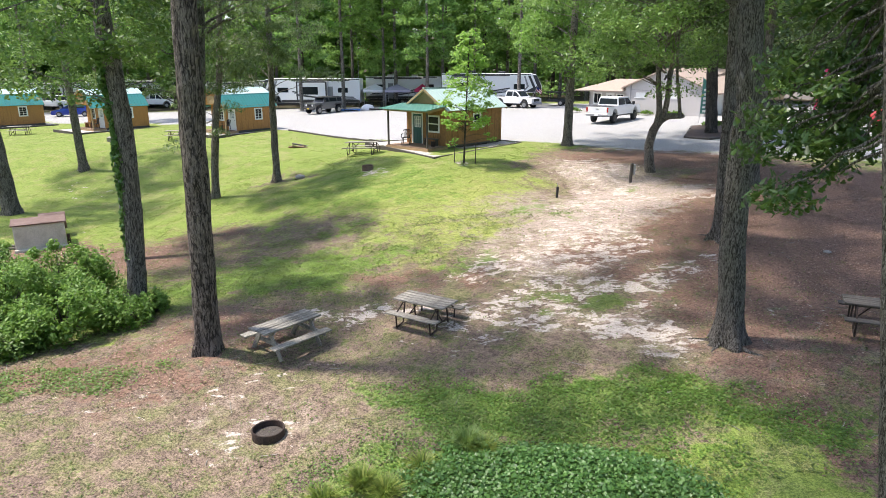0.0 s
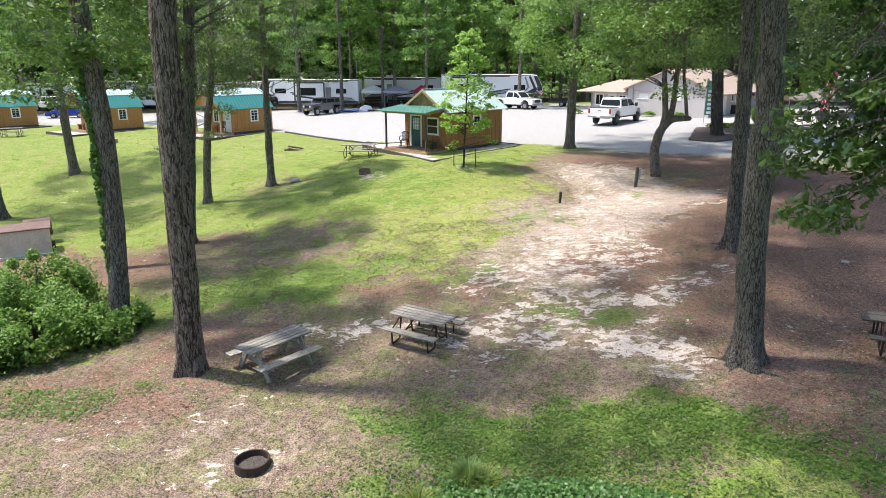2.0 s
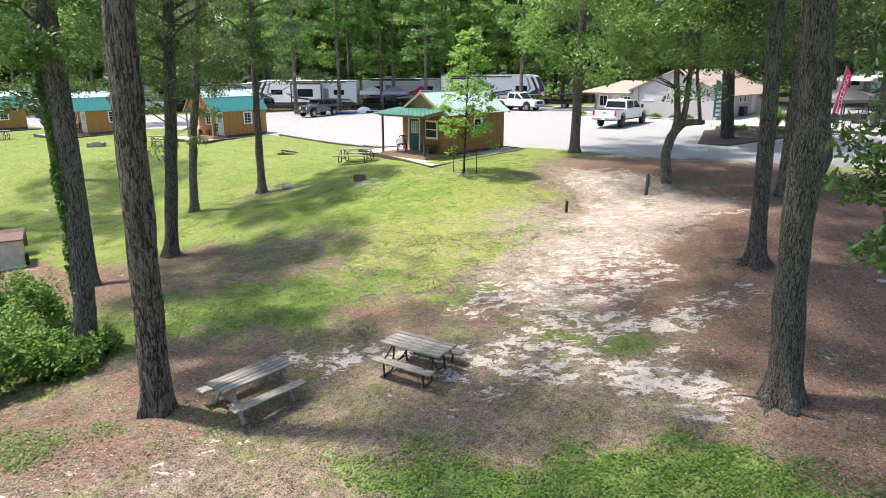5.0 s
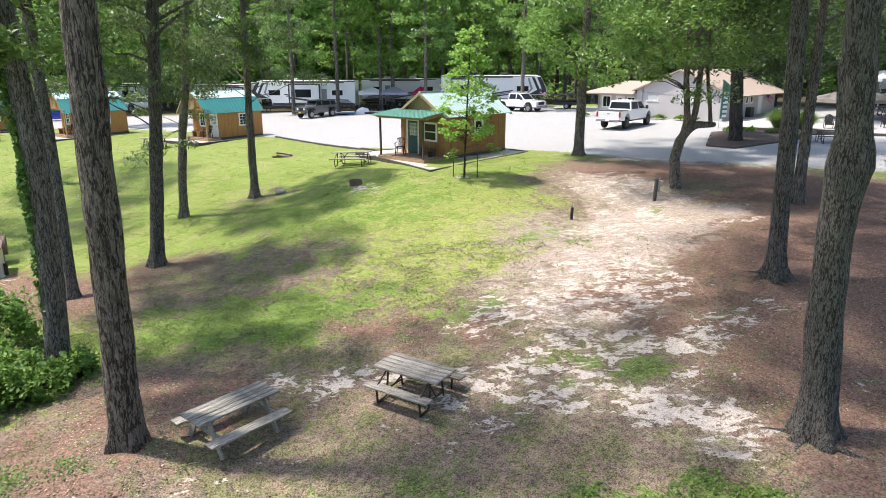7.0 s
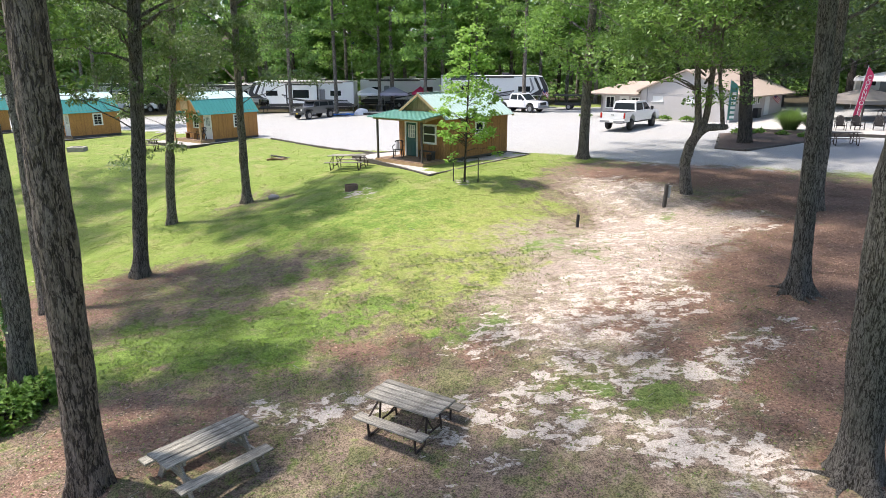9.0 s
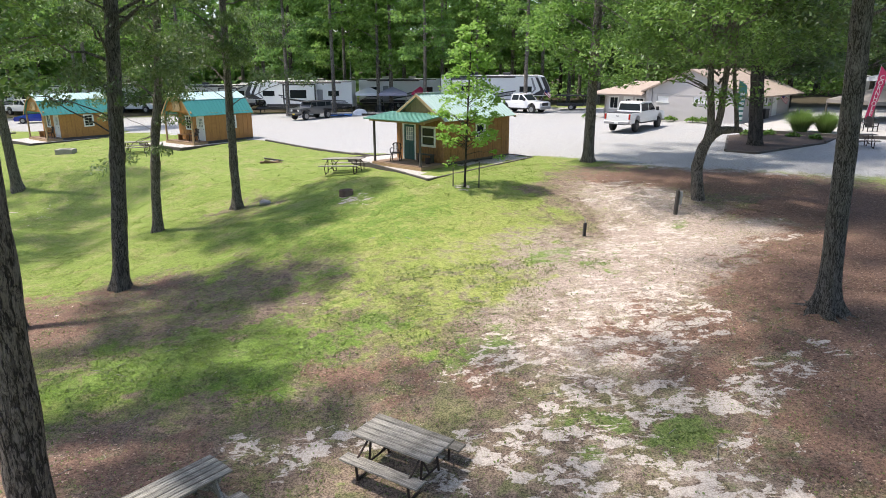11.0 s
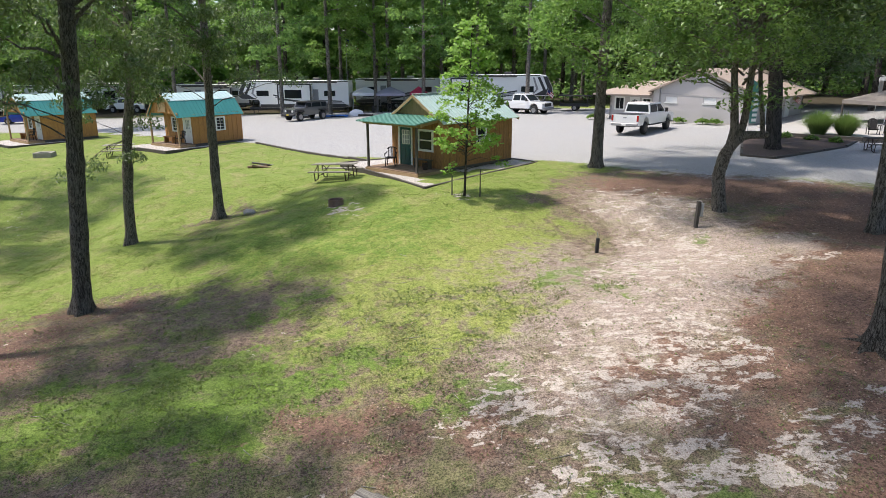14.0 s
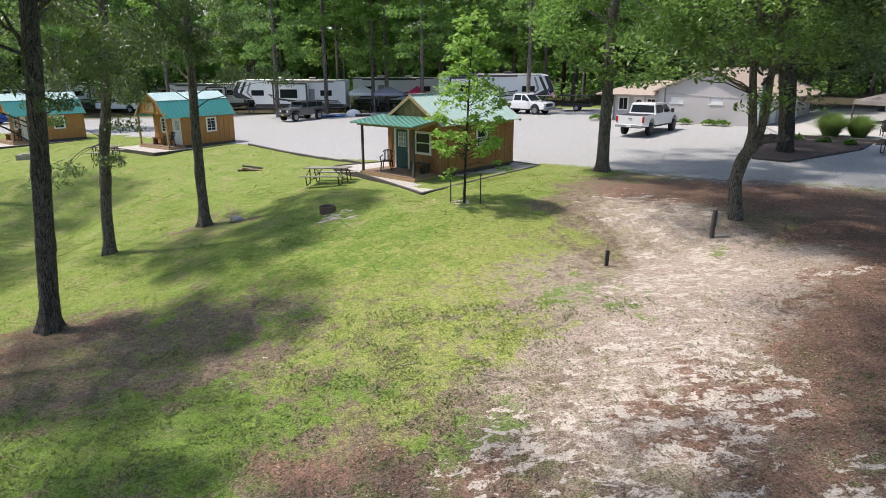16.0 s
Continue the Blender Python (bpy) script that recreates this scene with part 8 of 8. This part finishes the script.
x, y = scatter(rnd, 90000, -16, 13, 8, 36, lambda x, y: dry_share(x, y) * off_pads(x, y))
k = rnd.uniform(0, 1, len(x)) < 0.1 + 0.9 * patchy(x, y, 0.6, 7.0)
V, F = blades(rnd, x[k], y[k], 0.045, 0.012, 4, 0.05)
tagged(raw("dry_grass", V, F, M_BLADE_DRY), "sparse dry straw-coloured grass", "grass", kind="stuff")

# clover and ground ivy near the verge
def clover_share(x, y):
    lush = ground_masks(x, y)[4]
    return np.clip(lush * 1.3 - 0.25, 0, 1) * (y < 15.2)


x, y = scatter(rnd, 230000, -13, 10, 8.5, 19, clover_share)
k = rnd.uniform(0, 1, len(x)) < 0.15 + 0.85 * patchy(x, y, 0.7, 11.0)
x, y = x[k], y[k]
pos = np.stack([x, y, ground_z(x, y) + rnd.uniform(0.015, 0.055, len(x))], 1)
V, F = leaf_quads(rnd, pos, 0.055, 0.05, 0.9, flat=0.6)
tagged(raw("clover", V, F, M_CLOVER), "bright green clover patch on the verge", "clover", kind="stuff")


def weed_share(x, y):
    lot, sand, litter, thin, lush = ground_masks(x, y)
    return (0.22 + 0.78 * np.maximum(lush, 1 - thin)) * (1 - 0.9 * np.clip(litter, 0, 1)) * (1 - 0.75 * sand) * (1 - lot)


x, y = scatter(rnd, 150000, -14, 11, 10, 27, weed_share)
k = patchy(x, y, 0.9, 23.0) * 0.6 + patchy(x, y, 0.3, 29.0) * 0.4 > 0.47
x, y = x[k], y[k]
pos = np.stack([x, y, ground_z(x, y) + rnd.uniform(0.01, 0.05, len(x))], 1)
V, F = leaf_quads(rnd, pos, 0.055, 0.1, 0.7)
tagged(raw("low_weeds", V, F, M_WEED), "small-leaved green weeds in thin turf", "weeds", kind="stuff")


def ivy_share(x, y):
    return np.maximum.reduce([blob(x, y, 2.1, 9.95, 2.5, 1.2, -10, 0.5), 0.5 * blob(x, y, 0.6, 11.3, 0.6, 0.4, 0, 0.6)])


x, y = scatter(rnd, 60000, -1, 6, 8, 13, ivy_share)
pos = np.stack([x, y, ground_z(x, y) + 0.05 + 0.22 * ivy_share(x, y) * rnd.uniform(0.4, 1, len(x))], 1)
V, F = leaf_quads(rnd, pos, 0.075, 0.3, 0.85)
tagged(raw("ground_ivy", V, F, M_IVY), "dark green ground ivy at the foot of the bank", "ivy", kind="stuff")
for i, (tx, ty, n, h) in enumerate(((-1.45, 10.35, 500, 0.5), (-1.0, 10.1, 350, 0.45), (0.55, 11.45, 380, 0.5), (-0.35, 10.9, 200, 0.3), (0.85, 11.3, 250, 0.4), (-2.1, 10.0, 260, 0.4))):
    blade_tuft("grass_tuft", tx, ty, n, 0.45, h, 0.014, M_BLADE if i != 2 else M_TALL_GRASS, "tall tuft of grass at the verge", "grass tuft", "verge tufts", 70 + i)


# fallen leaves
def litter_share(x, y):
    lot, sand, litter, thin, lush = ground_masks(x, y)
    return np.clip(litter * 1.15 - 0.1, 0.0, 1) * (1 - lot) + 0.006 + 0.035 * pale_mask(x, y)


x, y = scatter(rnd, 430000, -18, 24, 10, 37, litter_share)
k = rnd.uniform(0, 1, len(x)) < 0.2 + 0.8 * patchy(x, y, 1.1, 17.0)
x, y = x[k], y[k]
pos = np.stack([x, y, ground_z(x, y) + rnd.uniform(0.003, 0.012, len(x))], 1)
V, F = leaf_quads(rnd, pos, 0.055, 0.0, 0.6, flat=0.22)
tagged(raw("fallen_leaves", V, F, M_LITTER), "reddish brown dead leaves covering the soil", "leaf litter", kind="stuff")

# twigs
chunks = []
for i in range(160):
    a = rnd.uniform(0, 6.28)
    px, py = rnd.uniform(-12, 14), rnd.uniform(11, 30)
    L = rnd.uniform(0.1, 0.45)
    p0 = np.array((px, py, gz(px, py) + 0.015))
    p1 = np.array((px + L * math.cos(a), py + L * math.sin(a), gz(px + L * math.cos(a), py + L * math.sin(a)) + 0.02))
    chunks.append(tube(np.linspace(p0, p1, 3) + rnd.normal(0, 0.01, (3, 3)) * np.array([1, 1, 0.2]), [0.009, 0.008, 0.005], 5))
V, F = join_raw(chunks)
tagged(raw("twigs", V, F, M_GREY_WOOD), "small grey twigs scattered on the soil", "twigs", kind="stuff")


# shrubs beside the oak
def shrub(x, y, r, h, n, seed, label, material, size=0.125):
    rnd = np.random.default_rng(seed)
    e = thing("shrub", pose(x, y, gz(x, y)), label, "shrub", "shrubs")
    chunks = []
    k = 64
    a = rnd.uniform(0, 6.28, k)
    q = r * rnd.uniform(0.2, 1.0, k) ** 0.6
    zz = h * np.sqrt(np.clip(1 - (q / r) ** 2 * 0.85, 0.05, 1)) * rnd.uniform(0.35, 1.22, k)
    C = np.stack([q * np.cos(a), q * np.sin(a), zz], 1)
    for c in C:
        chunks.append(limb(rnd, (c[0] * 0.15, c[1] * 0.15, -0.05), c, 0.02, 5, 6, 0.08))
    V, F = join_raw(chunks)
    raw("stem", V, F, M_BARK_DARK, e)
    pos = clump_points(rnd, C, rnd.uniform(0.2, 0.46, k) * min(1.0, r), int(0.95 * n) // k, 1.0)
    pos = pos[pos[:, 2] > 0.02]
    V, F = leaf_quads(rnd, pos, size, 0.35, 0.5)
    raw("foliage", V, F, material, e)


SL = "dense bright green shrub at the foot of the bank"
shrub(-11.0, 17.6, 1.5, 1.35, 10400, 301, SL, M_LEAF_BUSH)
shrub(-13.4, 18.4, 1.8, 1.9, 14000, 302, SL, M_LEAF_BUSH)
shrub(-12.6, 20.4, 1.7, 1.7, 12000, 303, SL, M_LEAF_BUSH)
shrub(-15.4, 20.0, 1.9, 2.0, 13000, 304, SL, M_LEAF_BUSH)
shrub(-9.6, 18.2, 0.8, 0.8, 3600, 305, "small leafy shrub at the oak's base", M_LEAF_BUSH)
shrub(-12.2, 16.5, 1.2, 0.8, 5600, 306, SL, M_CLOVER)
shrub(-9.0, 19.1, 0.45, 0.6, 1400, 307, "small leafy shrub at the oak's base", M_LEAF_BUSH)
